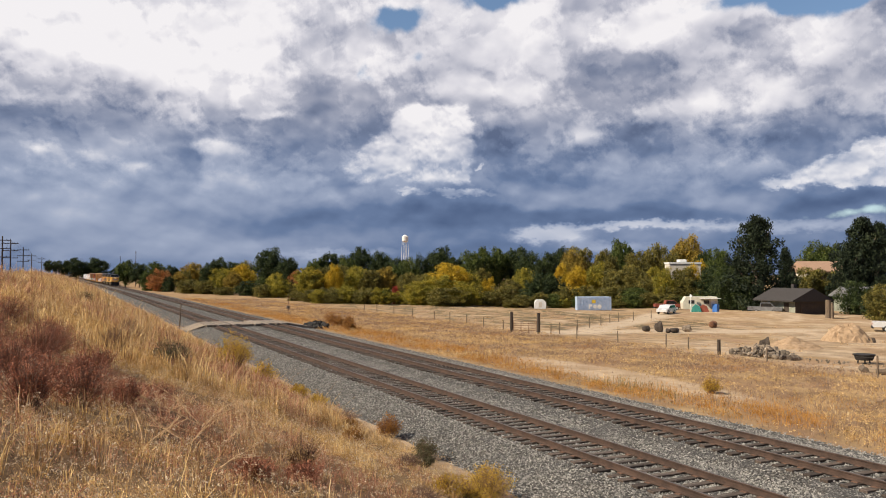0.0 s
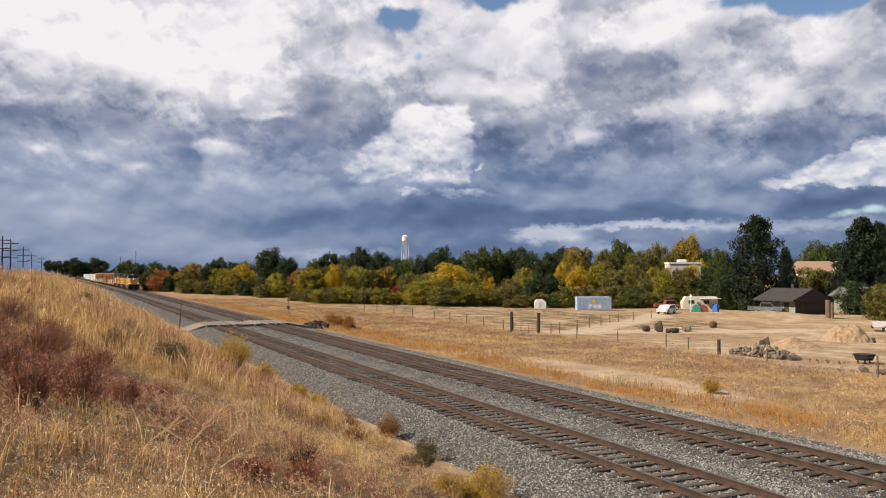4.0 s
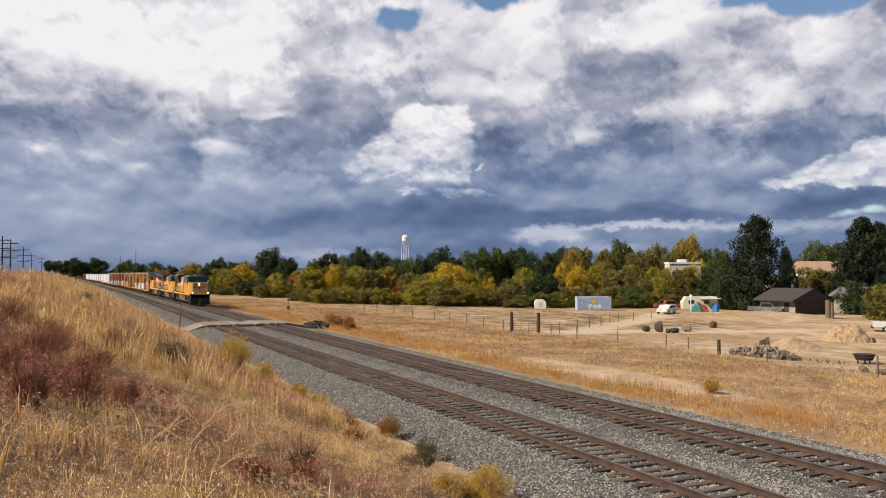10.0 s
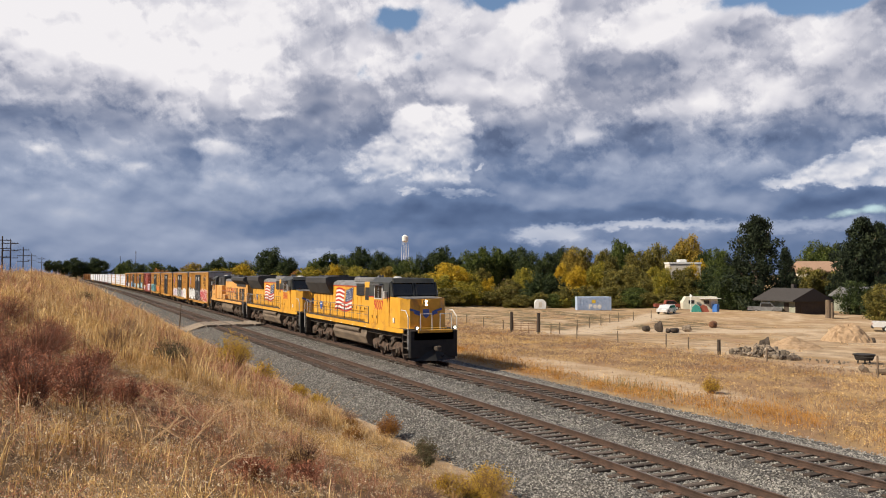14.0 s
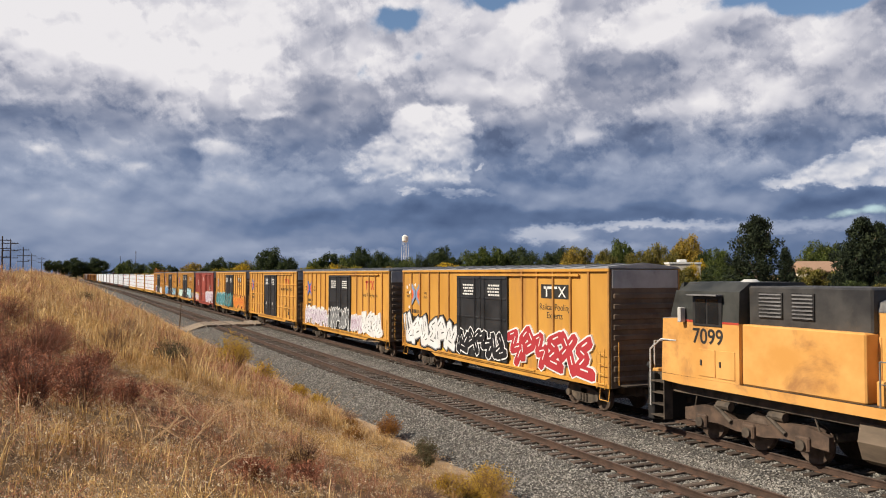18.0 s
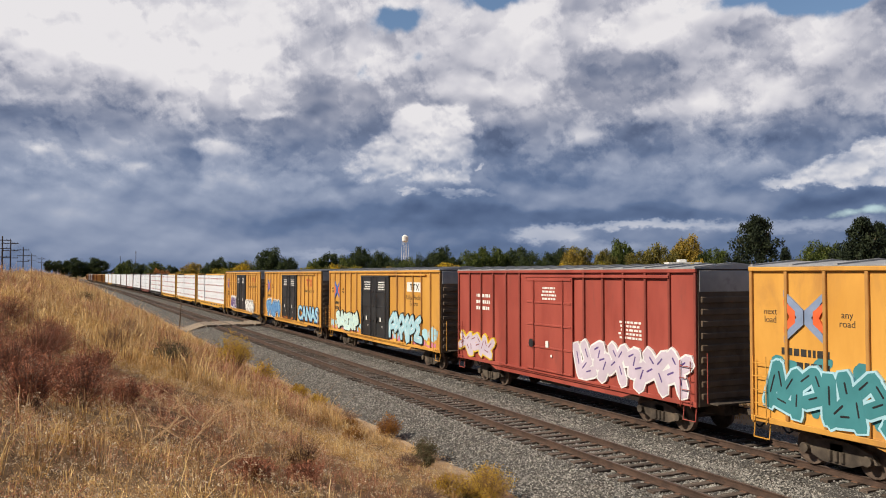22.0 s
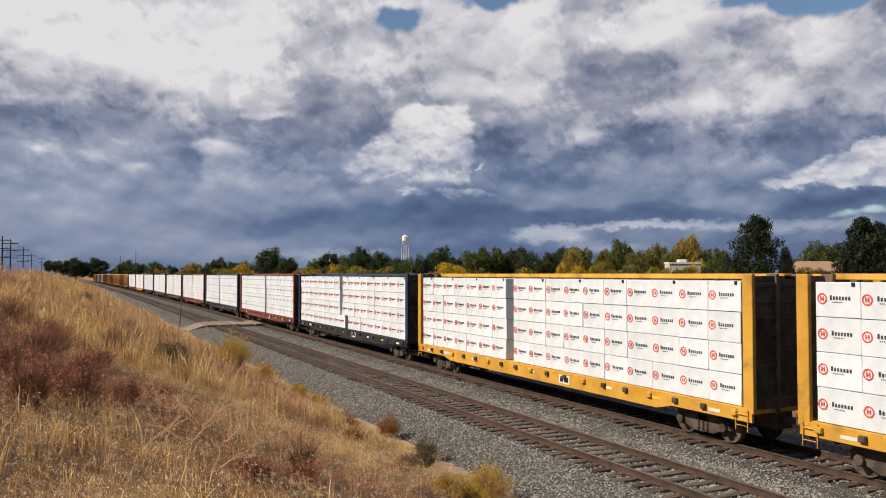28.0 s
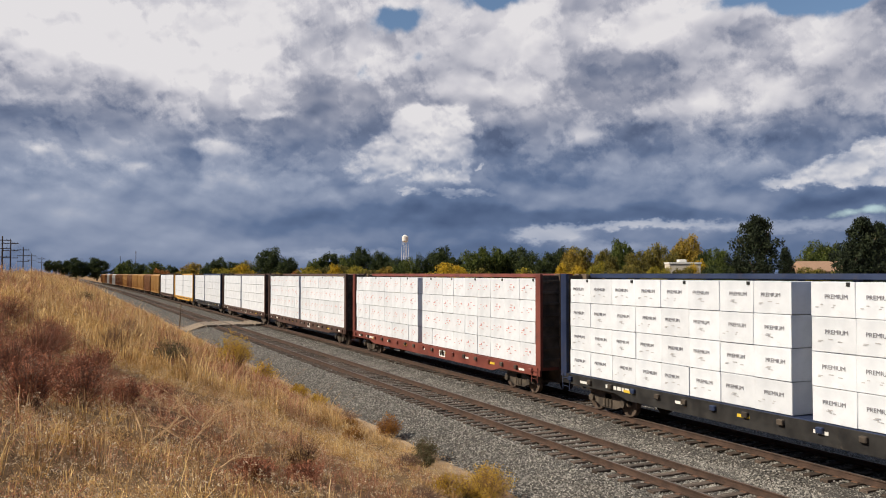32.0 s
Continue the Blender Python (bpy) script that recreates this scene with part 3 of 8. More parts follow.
    tagged(part("tie_plates", plates, steel_plate, root, "rusty steel tie plates"), kind="stuff")


def scatter_stones(count, x0, x1, lo, hi, seed, name):
    """Loose stones lying on the bed, one joined mesh."""
    rng = np.random.default_rng(seed)
    x = x1 - (x1 - x0) * rng.random(count) ** 1.6
    v = rng.uniform(lo, hi, count)
    keep = np.ones(count, bool)
    for off in (0.0, -SPACING):  # few stones lie on the ties
        keep &= (np.abs(v - off) > 1.3) | (np.abs((x + 140) / 0.53 - np.round((x + 140) / 0.53)) > 0.24) | (rng.random(count) < 0.02)
    x, v = x[keep], v[keep]
    r = rng.uniform(0.018, 0.042, len(x))
    base = np.array([(1, 0, 0), (-1, 0, 0), (0, 1, 0), (0, -1, 0), (0, 0, 1), (0, 0, -1)], float)
    pts = base[None] * (r[:, None, None] * rng.uniform(0.6, 1.35, (len(x), 6, 1))) + rng.normal(0, 0.2, (len(x), 6, 3)) * r[:, None, None]
    ang = rng.uniform(0, 6.283, len(x))
    c, s = np.cos(ang)[:, None], np.sin(ang)[:, None]
    px, py = pts[..., 0] * c - pts[..., 1] * s, pts[..., 0] * s + pts[..., 1] * c
    pts = np.stack([px + x[:, None], py + (v + bend(x))[:, None], pts[..., 2] * 0.8 + (bed_z(v) + r * 0.35)[:, None]], -1)
    tri = np.array([(0, 2, 4), (2, 1, 4), (1, 3, 4), (3, 0, 4), (2, 0, 5), (1, 2, 5), (3, 1, 5), (0, 3, 5)])
    faces = (tri[None] + 6 * np.arange(len(x))[:, None, None]).reshape(-1, 3)
    tagged(new(name, raw_mesh(name, pts.reshape(-1, 3), faces, stone_grey)), "loose grey crushed ballast stones between the tracks", "ballast", kind="stuff")


build_bed()
far_track = build_track("main_track", 0.0, "rusty main railway track on wooden ties in ballast")
near_track = build_track("siding_track", -SPACING, "rusty railway siding track on dark wooden ties in ballast")
# ---- dry grass and weeds ----
straw_leaf = leafy("straw_blades", ((0.150, 0.080, 0.030), (0.480, 0.290, 0.105), (0.800, 0.560, 0.250), (0.930, 0.760, 0.460)), 0.75, 0.25, 2.2)
tawny_leaf = leafy("tawny_blades", ((0.110, 0.060, 0.030), (0.470, 0.290, 0.135), (0.880, 0.660, 0.370)), 0.75, 0.22, 2.2)
amber_leaf = leafy("amber_blades", ((0.200, 0.090, 0.022), (0.480, 0.230, 0.050), (0.700, 0.400, 0.120)), 0.75, 0.2, 1.2)
russet_leaf = leafy("russet_blades", ((0.110, 0.046, 0.030), (0.440, 0.200, 0.120), (0.780, 0.480, 0.310)), 0.75, 0.2, 2.2)
green_leaf = leafy("green_blades", ((0.060, 0.075, 0.022), (0.130, 0.130, 0.038), (0.280, 0.210, 0.075)), 0.75, 0.18)
seed_leaf = leafy("seed_heads", ((0.420, 0.310, 0.190), (0.640, 0.510, 0.350), (0.840, 0.740, 0.580)), 0.8, 0.3)
mauve_leaf = leafy("mauve_weed", ((0.105, 0.066, 0.052), (0.270, 0.180, 0.130), (0.500, 0.370, 0.265)), 0.8, 0.2, 1.2)


def blade_arrays(x, y, h, w, lean, rng, fan=None):
    """Bent three-sided blades rooted on the ground."""
    k = len(x)
    base = np.stack([x, y, land(x, y) - 0.02], 1)
    a = rng.random(k) * 6.283 if fan is None else fan + rng.normal(0, 0.6, k)
    d = np.stack([np.cos(a), np.sin(a), np.zeros(k)], 1) * (lean * rng.uniform(0.3, 1.3, k))[:, None]
    side = np.stack([-np.sin(a + rng.normal(0, 0.9, k)), np.cos(a), np.zeros(k)], 1) * w[:, None]
    up = np.array([0, 0, 1.0])
    m = base + up * (h * 0.6)[:, None] + d * (h * 0.35)[:, None]
    t = base + up * (h * 0.95)[:, None] + d * (h * 1.0)[:, None]
    v = np.stack([base - side, base + side, m - side * 0.75, m + side * 0.75, t], 1)
    tri = np.array([(0, 1, 3), (0, 3, 2), (2, 3, 4)])
    return v.reshape(-1, 3), (tri[None] + 5 * np.arange(k)[:, None, None]).reshape(-1, 3), t


def scatter(count, x0, x1, v0, v1, power, rng, clump=0.0, per=1):
    """Places between x0 and x1, thickest near x1, in clumps of per: x, y, the way out of the clump, the clump's size."""
    k = count // per
    x = x1 - (x1 - x0) * rng.random(k) ** power
    v = rng.uniform(v0, v1, k)
    da, dv = rng.normal(0, 1, k * per), rng.normal(0, 1, k * per)
    x, v = np.repeat(x, per) + da * clump, np.repeat(v, per) + dv * clump
    return x, v + bend(x), np.arctan2(dv, da), np.repeat(rng.gamma(2.2, 0.45, k), per)


def patch(x, y, seed):
    """Slow noise in 0 to 1, to mix the species."""
    r = np.random.default_rng(seed)
    q = np.zeros(len(x))
    for f in (0.35, 0.8, 1.9):
        ph, an = r.uniform(0, 6.28, 2), r.uniform(0, 3.14)
        q += np.sin((x * math.cos(an) + y * math.sin(an)) * f + ph[0] + 1.7 * np.sin((y * math.cos(an) - x * math.sin(an)) * f * 0.7 + ph[1]))
    return q / 6 + 0.5


def sward(name, label, material, x, y, h, w, lean, rng, heads=0.0, fan=None):
    v, f, tips = blade_arrays(x, y, h, w, lean, rng, fan)
    tagged(new(name, raw_mesh(name, v, f, material)), label, "grass", kind="stuff")
    if heads > 0:
        pick = tips[rng.random(len(tips)) < heads]
        q = leaf_cloud(pick, np.full(len(pick), 0.028), 7, 0.0095, rng)
        tagged(new("seed_heads", raw_mesh("seed_heads", q, np.arange(len(q)).reshape(-1, 4), seed_leaf)), "pale fluffy seed heads of dry grass", "grass", kind="stuff")


def build_grass():
    rng = np.random.default_rng(11)
    # the bank, close by
    for count, x0, x1, v0, v1, pw, hgt, wid in ((105000, -30, -2, -24, -8.5, 1.25, 0.17, 0.0042), (150000, -75, -22, -25, -8.5, 1.3, 0.36, 0.0080), (80000, -240, -60, -27, -8.4, 1.5, 0.55, 0.016)):
        x, y, fan, size = scatter(count, x0, x1, v0, v1, pw, rng, 0.045 if x1 > -10 else 0.11, 14)
        q, thick = patch(x, y, 3), patch(x, y, 8)
        v = y - bend(x)
        keep = rng.random(len(x)) < np.clip((-8.4 - v) / 1.2, 0, 1) * np.clip(0.35 + 1.3 * thick, 0, 1)
        x, y, q, thick, v, fan, size = x[keep], y[keep], q[keep], thick[keep], v[keep], fan[keep], np.clip(size[keep], 0.25, 2.4)
        h = hgt * rng.uniform(0.45, 1.25, len(x)) * (0.55 + 0.9 * thick) * np.clip((-8.3 - v) / 3.5, 0.35, 1) * size
        w = wid * rng.uniform(0.6, 1.5, len(x))
        lean = rng.uniform(0.1, 1.0, len(x)) + 1.4 * (rng.random(len(x)) < 0.10)
        red = np.exp(-(((x + 18) / 5) ** 2 + ((v + 19.2) / 1.8) ** 2))
        jitter = q + 0.34 * red + 0.08 * (size - 1) + rng.normal(0, 0.08, len(x))
        h = h * (1 - 0.35 * red)
        tawny, russet = (jitter > 0.52) & (jitter <= 0.78), jitter > 0.78
        for sel, name, mat_, label in ((~tawny & ~russet, "straw_grass", straw_leaf, "straw-coloured dry grass on the railway bank"), (tawny, "tawny_grass", tawny_leaf, "tawny brown dry weeds on the railway bank"),
                                       (russet, "russet_weeds", russet_leaf, "russet dry weeds among straw on the bank")):
            sward(name, label, mat_, x[sel], y[sel], h[sel], w[sel], lean[sel], rng, 0.30 if x1 > -10 else 0.10, fan[sel])
    # beyond the line: amber and tawny stands thinning into the bare field
    x, y, _, _ = scatter(210000, -190, -6, 4.75, 27, 1.0, rng, 0.34, 4)
    q, thick = patch(x, y, 21), patch(x, y, 5)
    bare = np.exp(-(((x + 38) / 13) ** 2 + ((y - 10.2) / 2.5) ** 2) ** 2)
    keep = rng.random(len(x)) < np.clip(0.25 + 1.1 * thick, 0, 1) * (1 - 0.95 * bare) * np.clip((28 - y) / 6, 0.1, 1)
    x, y, q, thick = x[keep], y[keep], q[keep], thick[keep]
    tall = np.exp(-((y - 7.6) / 1.6) ** 2) * (0.4 + 0.8 * patch(x, y, 31))
    h = rng.uniform(0.10, 0.34, len(x)) * (0.5 + 0.8 * thick) + 0.50 * tall * rng.uniform(0.35, 1, len(x))
    w, lean = rng.uniform(0.004, 0.009, len(x)), rng.uniform(0.1, 1.0, len(x))
    jitter = q + rng.normal(0, 0.1, len(x)) + 0.1 * tall
    a, g = (jitter > 0.52) & ((y < 11) | (jitter > 0.72)), (rng.random(len(x)) < 0.7 * np.exp(-(((x + 33) / 5) ** 2 + ((y - 7.0) / 1.2) ** 2)))
    grey = ~a & ~g & (patch(x, y, 44) > 0.42)
    for sel, name, mat_, label in ((a & ~g, "amber_grass", amber_leaf, "amber dry grass between line and field"), (~a & ~g & ~grey, "straw_grass", straw_leaf, "straw-coloured dry grass between line and field"),
                                   (g, "green_grass", green_leaf, "greenish grass tufts beside the ballast"), (grey, "mauve_weeds", mauve_leaf, "greyish mauve dry weeds between line and field")):
        sward(name, label, mat_, x[sel], y[sel], h[sel], w[sel], lean[sel], rng)
    # soft weed clumps, made of many small leaves
    for count, per, x0, x1, v0, v1, pw, size, hgt, wide in ((70000, 10, -42, -3, -24, -8.6, 1.35, 0.0085, 0.32, 0.02), (16000, 14, -130, -30, -26, -8.6, 1.5, 0.024, 0.42, 0.12), (38000, 13, -130, -10, 4.8, 26, 1.0, 0.022, 0.34, 0.12)):
        x, y, _, _ = scatter(count, x0, x1, v0, v1, pw, rng, 0.3, 4)
        q, thick = patch(x, y, 3 if v0 < 0 else 21) + rng.normal(0, 0.13, len(x)), patch(x, y, 8 if v0 < 0 else 5)
        bare = np.exp(-(((x + 38) / 13) ** 2 + ((y - 10.2) / 2.5) ** 2) ** 2)
        near_red = 0.45 * np.exp(-(((x + 17) / 8) ** 2 + ((y + 19) / 1.9) ** 2))
        keep = rng.random(len(x)) < np.clip(0.2 + 1.2 * thick, 0, 1) * (1 - 0.95 * bare)
        x, y, q, thick = x[keep], y[keep], (q + near_red)[keep], thick[keep]
        h = hgt * rng.uniform(0.35, 1.1, len(x)) * (0.5 + thick)
        c = np.stack([x, y, land(x, y) + h * 0.6], 1)
        close = (y < 9.5) & (q > 0.45)
        tones = ((q < 0.40, straw_leaf, "straw"), ((q >= 0.40) & (q < 0.60), tawny_leaf, "tawny"), (q >= 0.60, russet_leaf, "russet")) if v0 < 0 else ((close, amber_leaf, "amber"), (~close & (q > 0.42), mauve_leaf, "mauve"), (~close & (q <= 0.42), straw_leaf, "straw"))
        for sel, mat_, word in tones:
            k = leaf_cloud(c[sel], (h * 0.30 + wide * 0.3)[sel], per, size, rng)
            tagged(new(word + "_weed", raw_mesh(word + "_weed", k, np.arange(len(k)).reshape(-1, 4), mat_)), word + " coloured soft dry weed clumps", "weeds", kind="stuff")
    # sparse stubble in the field
    x, y, _, _ = scatter(36000, -190, -14, 27, 62, 1.0, rng, 0.25, 6)
    keep = patch(x, y, 9) > 0.56 - np.clip((-70 - x) / 500, 0, 0.2)
    x, y = x[keep], y[keep]
    sward("field_stubble", "short dry stubble on the dusty field", tawny_leaf, x, y, rng.uniform(0.05, 0.16, len(x)), rng.uniform(0.012, 0.03, len(x)), rng.uniform(0.2, 0.9, len(x)), rng)


twig_brown = surface("weed_stems", (0.12, 0.065, 0.045), (0.24, 0.14, 0.10), 5, 0.9)
twig_pale = surface("bleached_stems", (0.46, 0.29, 0.15), (0.66, 0.46, 0.26), 5, 0.85)
BUSH = {
    "russet": (leafy("bush_russet", ((0.070, 0.024, 0.015), (0.340, 0.125, 0.072), (0.680, 0.340, 0.200)), 0.8, 0.12, 4.0), "russet brown dry bush"),
    "goldbrush": (leafy("bush_gold", ((0.240, 0.150, 0.022), (0.540, 0.340, 0.045), (0.740, 0.520, 0.090)), 0.7, 0.25), "golden flowering bush"),
    "amber": (leafy("bush_amber", ((0.140, 0.060, 0.020), (0.340, 0.160, 0.040), (0.460, 0.240, 0.070)), 0.75, 0.25), "amber rounded dry bush"),
    "sage": (leafy("bush_sage", ((0.050, 0.046, 0.026), (0.130, 0.115, 0.060), (0.230, 0.200, 0.110)), 0.8, 0.2), "grey-green scrubby bush"),
    "straw": (leafy("bush_straw", ((0.260, 0.160, 0.070), (0.460, 0.300, 0.140), (0.620, 0.450, 0.250)), 0.75, 0.3), "straw-coloured tall bunch grass clump"),
    "mauve": (mauve_leaf, "mauve-grey dead weed clump"),
}


def bush(kind, x, y, width, height, seed, leaves=2600, leaf=0.014, place="on the railway bank"):
    """A low bush: a fan of stems with small leaves towards their ends."""
    rng = np.random.default_rng(seed)
    mat_, words = BUSH[kind]
    root = thing("bush", words + " " + place, "bush", "bushes beside the line", m=pose(x, y, float(land(x, y))))
    k = 260
    a, r, up = rng.random(k) * 6.283, rng.random(k) ** 0.6, rng.uniform(0.55, 1.08, k)
    lump = 0.8 + 0.28 * np.sin(a * 3 + seed) * np.sin(a * 2 + 1.3 * seed)
    tip = np.stack([np.cos(a) * r * width / 2 * lump, np.sin(a) * r * width / 2 * lump, height * up * np.sqrt(np.maximum(0.05, 1 - 0.75 * r ** 2))], 1)
    foot = tip * np.array([0.22, 0.22, 0.0]) + np.array([0, 0, -0.03])
    side = np.cross(tip - foot, rng.normal(0, 1, (k, 3)))
    side /= np.linalg.norm(side, axis=1)[:, None] / 0.0035
    mid = foot * 0.45 + tip * 0.55 + np.array([0, 0, 0.06]) * height
    v = np.stack([foot - side, foot + side, mid - side, mid + side, tip], 1).reshape(-1, 3)
    tri = np.array([(0, 1, 3), (0, 3, 2), (2, 3, 4)])
    part("stem_fan", raw_mesh("stem_fan", v, (tri[None] + 5 * np.arange(k)[:, None, None]).reshape(-1, 3), twig_brown), None, root)
    along = rng.uniform(0.35, 1.0, (k, 4, 1))
    c = (foot[:, None] * (1 - along) + tip[:, None] * along).reshape(-1, 3)
    q = leaf_cloud(c, np.full(len(c), 0.05 * width ** 0.5), max(1, leaves // len(c)), leaf, rng)
    part("foliage", raw_mesh("foliage", q, np.arange(len(q)).reshape(-1, 4), mat_), None, root)


def dead_branch(x, y, seed, size, turn):
    rng = random.Random(seed)
    s = Shape()

    def fork(p, d, length, r, depth):
        q = p + d * length
        mid = (p + q) / 2 + Vector((rng.uniform(-1, 1), rng.uniform(-1, 1), rng.uniform(0, 1))) * length * 0.06
        s.tube(p, mid, r, 5, r * 0.85), s.tube(mid, q, r * 0.85, 5, r * 0.65)
        if depth:
            for _ in range(2 if depth > 1 else 3):
                e = (d + Vector((rng.uniform(-1, 1), rng.uniform(-1, 1), rng.uniform(-0.5, 0.7))) * 0.75).normalized()
                fork(p.lerp(q, rng.uniform(0.4, 1)), e, length * rng.uniform(0.5, 0.8), r * 0.6, depth - 1)
    for i in range(4):
        a = radians(turn) + i * 1.5 + rng.uniform(-0.5, 0.5)
        fork(Vector((0, 0, 0)), Vector((math.cos(a), math.sin(a), rng.uniform(0.35, 0.8))).normalized(), size * rng.uniform(0.45, 0.7), 0.0075, 3)
    ob = tagged(new("dead_weed", s.mesh("dead_weed", twig_pale)), "bleached dead branching weed lying in dry grass", "weed", "dead weeds on the bank")
    ob.matrix_basis = pose(x, y, float(land(x, y)) + 0.06)


build_grass()
for i, (x, y, w, h) in enumerate(((-11.3, -18.9, 1.1, 0.75), (-12.6, -18.3, 1.2, 0.8), (-14.6, -19.3, 1.5, 0.9), (-15.6, -18.2, 1.3, 0.75), (-17.8, -19.0, 1.6, 0.85), (-20.5, -18.8, 1.6, 0.8), (-13.2, -20.2, 1.4, 0.9), (-19.0, -20.6, 1.8, 0.9), (-23.5, -19.0, 1.6, 0.7), (-10.4, -16.3, 0.9, 0.32), (-11.2, -15.4, 0.8, 0.3), (-16.5, -16.9, 1.2, 0.4), (-12.0, -19.7, 1.3, 0.8), (-13.6, -18.7, 1.2, 0.8), (-16.2, -19.9, 1.6, 0.9), (-22.0, -20.2, 2.0, 0.9), (-25.5, -20.0, 2.0, 0.8), (-14.0, -17.6, 1.0, 0.55), (-20.0, -17.8, 1.3, 0.6))):
    bush("russet", x, y, w, h, 40 + i, 4600, 0.012)
for i, (x, y, w, h) in enumerate(((-36.8, -11.6, 2.7, 1.9), (-38.7, -11.2, 2.5, 1.7), (-35.3, -10.6, 1.8, 1.1), (-14.6, -11.1, 1.1, 0.6), (-14.3, -11.6, 0.9, 0.5), (-15.0, -10.4, 1.3, 0.85), (-16.0, -9.7, 1.5, 0.9), (-17.2, -9.1, 1.4, 0.75), (-31.2, -9.3, 1.1, 0.5), (-33.0, -9.6, 1.2, 0.6), (-14.2, -10.9, 0.9, 0.45))):
    bush("goldbrush", x, y, w, h, 60 + i, 5000, 0.012 + 0.0006 * max(0, -x - 14))
for i, (x, y, w, h) in enumerate(((-25.0, -8.6, 1.3, 0.85), (-21.2, -11.2, 0.8, 0.4), (-24.3, -10.3, 0.9, 0.35))):
    bush("amber", x, y, w, h, 80 + i, 4600, 0.018)
for i, (x, y, w, h) in enumerate(((-21.6, -8.8, 1.1, 0.6), (-27.5, -15.5, 1.5, 0.75), (-28.6, -15.0, 1.3, 0.7), (-26.2, -15.9, 1.1, 0.6), (-19.2, -9.9, 0.9, 0.5), (-60, -17.4, 1.8, 1.0))):
    bush("sage", x, y, w, h, 90 + i, 4600, 0.018)
for i, (x, y, w, h) in enumerate(((-12.0, -15.2, 0.8, 0.66), (-24.5, -17.3, 1.0, 0.9), (-26.5, -17.2, 1.2, 0.9), (-34.8, -16.3, 1.4, 0.8), (-30.2, -16.4, 1.1, 0.8), (-40.5, -14.0, 1.4, 0.8))):
    bush("straw", x, y, w, h, 110 + i, 2600, 0.013)
for i, (x, y, w, h) in enumerate(((-28.0, -9.2, 1.4, 0.4), (-13.2, -12.6, 0.9, 0.35), (-18.0, -10.9, 0.9, 0.4))):
    bush("mauve", x, y, w, h, 130 + i, 3000, 0.012)
bush("goldbrush", -29.4, 10.0, 1.5, 0.9, 150, 4200, 0.02, "among dry grass beyond the line")
for i, (x, y, w, h) in enumerate(((-83.0, 8.3, 2.2, 1.5), (-79.0, 8.0, 1.8, 1.2), (-86.0, 10.5, 2.0, 1.3), (-88.5, 9.2, 2.4, 1.6), (-75.5, 7.2, 1.6, 1.0))):
    bush("amber", x, y, w, h, 160 + i, 4000, 0.04, "beyond the line")
for i, (x, y, size, turn) in enumerate(((-11.5, -16.9, 1.15, 20), (-10.6, -17.6, 0.9, 70), (-9.9, -16.9, 0.7, 120), (-13.0, -15.6, 0.8, 200), (-13.2, -16.5, 1.5, 40), (-12.4, -16.3, 1.2, 250), (-13.7, -17.0, 1.1, 150))):
    dead_branch(x, y, 170 + i, size, turn)
# ---- trees ----
bark = surface("bark", (0.07, 0.05, 0.035), (0.16, 0.12, 0.085), 6, 0.95, bump=0.8, bump_scale=14, stretch=(3, 3, 0.6))
LEAVES = {
    "dark": leafy("leaf_dark_green", ((0.010, 0.018, 0.008), (0.036, 0.054, 0.018), (0.100, 0.125, 0.038)), 0.6, 0.2, 7.0),
    "green": leafy("leaf_green", ((0.018, 0.030, 0.008), (0.070, 0.096, 0.022), (0.180, 0.205, 0.045)), 0.6, 0.2, 7.0),
    "olive": leafy("leaf_olive", ((0.030, 0.031, 0.010), (0.140, 0.125, 0.030), (0.340, 0.275, 0.060)), 0.6, 0.2, 6.0),
    "yellowgreen": leafy("leaf_yellow_green", ((0.050, 0.052, 0.010), (0.240, 0.215, 0.028), (0.580, 0.450, 0.055)), 0.6, 0.25, 6.0),
    "yellow": leafy("leaf_yellow", ((0.130, 0.095, 0.010), (0.500, 0.340, 0.026), (0.780, 0.570, 0.050)), 0.6, 0.3, 6.0),
    "gold": leafy("leaf_gold", ((0.065, 0.050, 0.012), (0.270, 0.195, 0.034), (0.540, 0.370, 0.060)), 0.6, 0.25, 6.0),
    "orange": leafy("leaf_orange", ((0.090, 0.040, 0.016), (0.360, 0.145, 0.050), (0.560, 0.290, 0.080)), 0.6, 0.25, 6.0),
    "red": leafy("leaf_red", ((0.090, 0.018, 0.014), (0.330, 0.055, 0.040), (0.520, 0.120, 0.060)), 0.6, 0.25, 7.0),
    "pine": leafy("needle_dark", ((0.006, 0.010, 0.006), (0.018, 0.028, 0.014), (0.050, 0.064, 0.028)), 0.7, 0.1, 7.0),
}


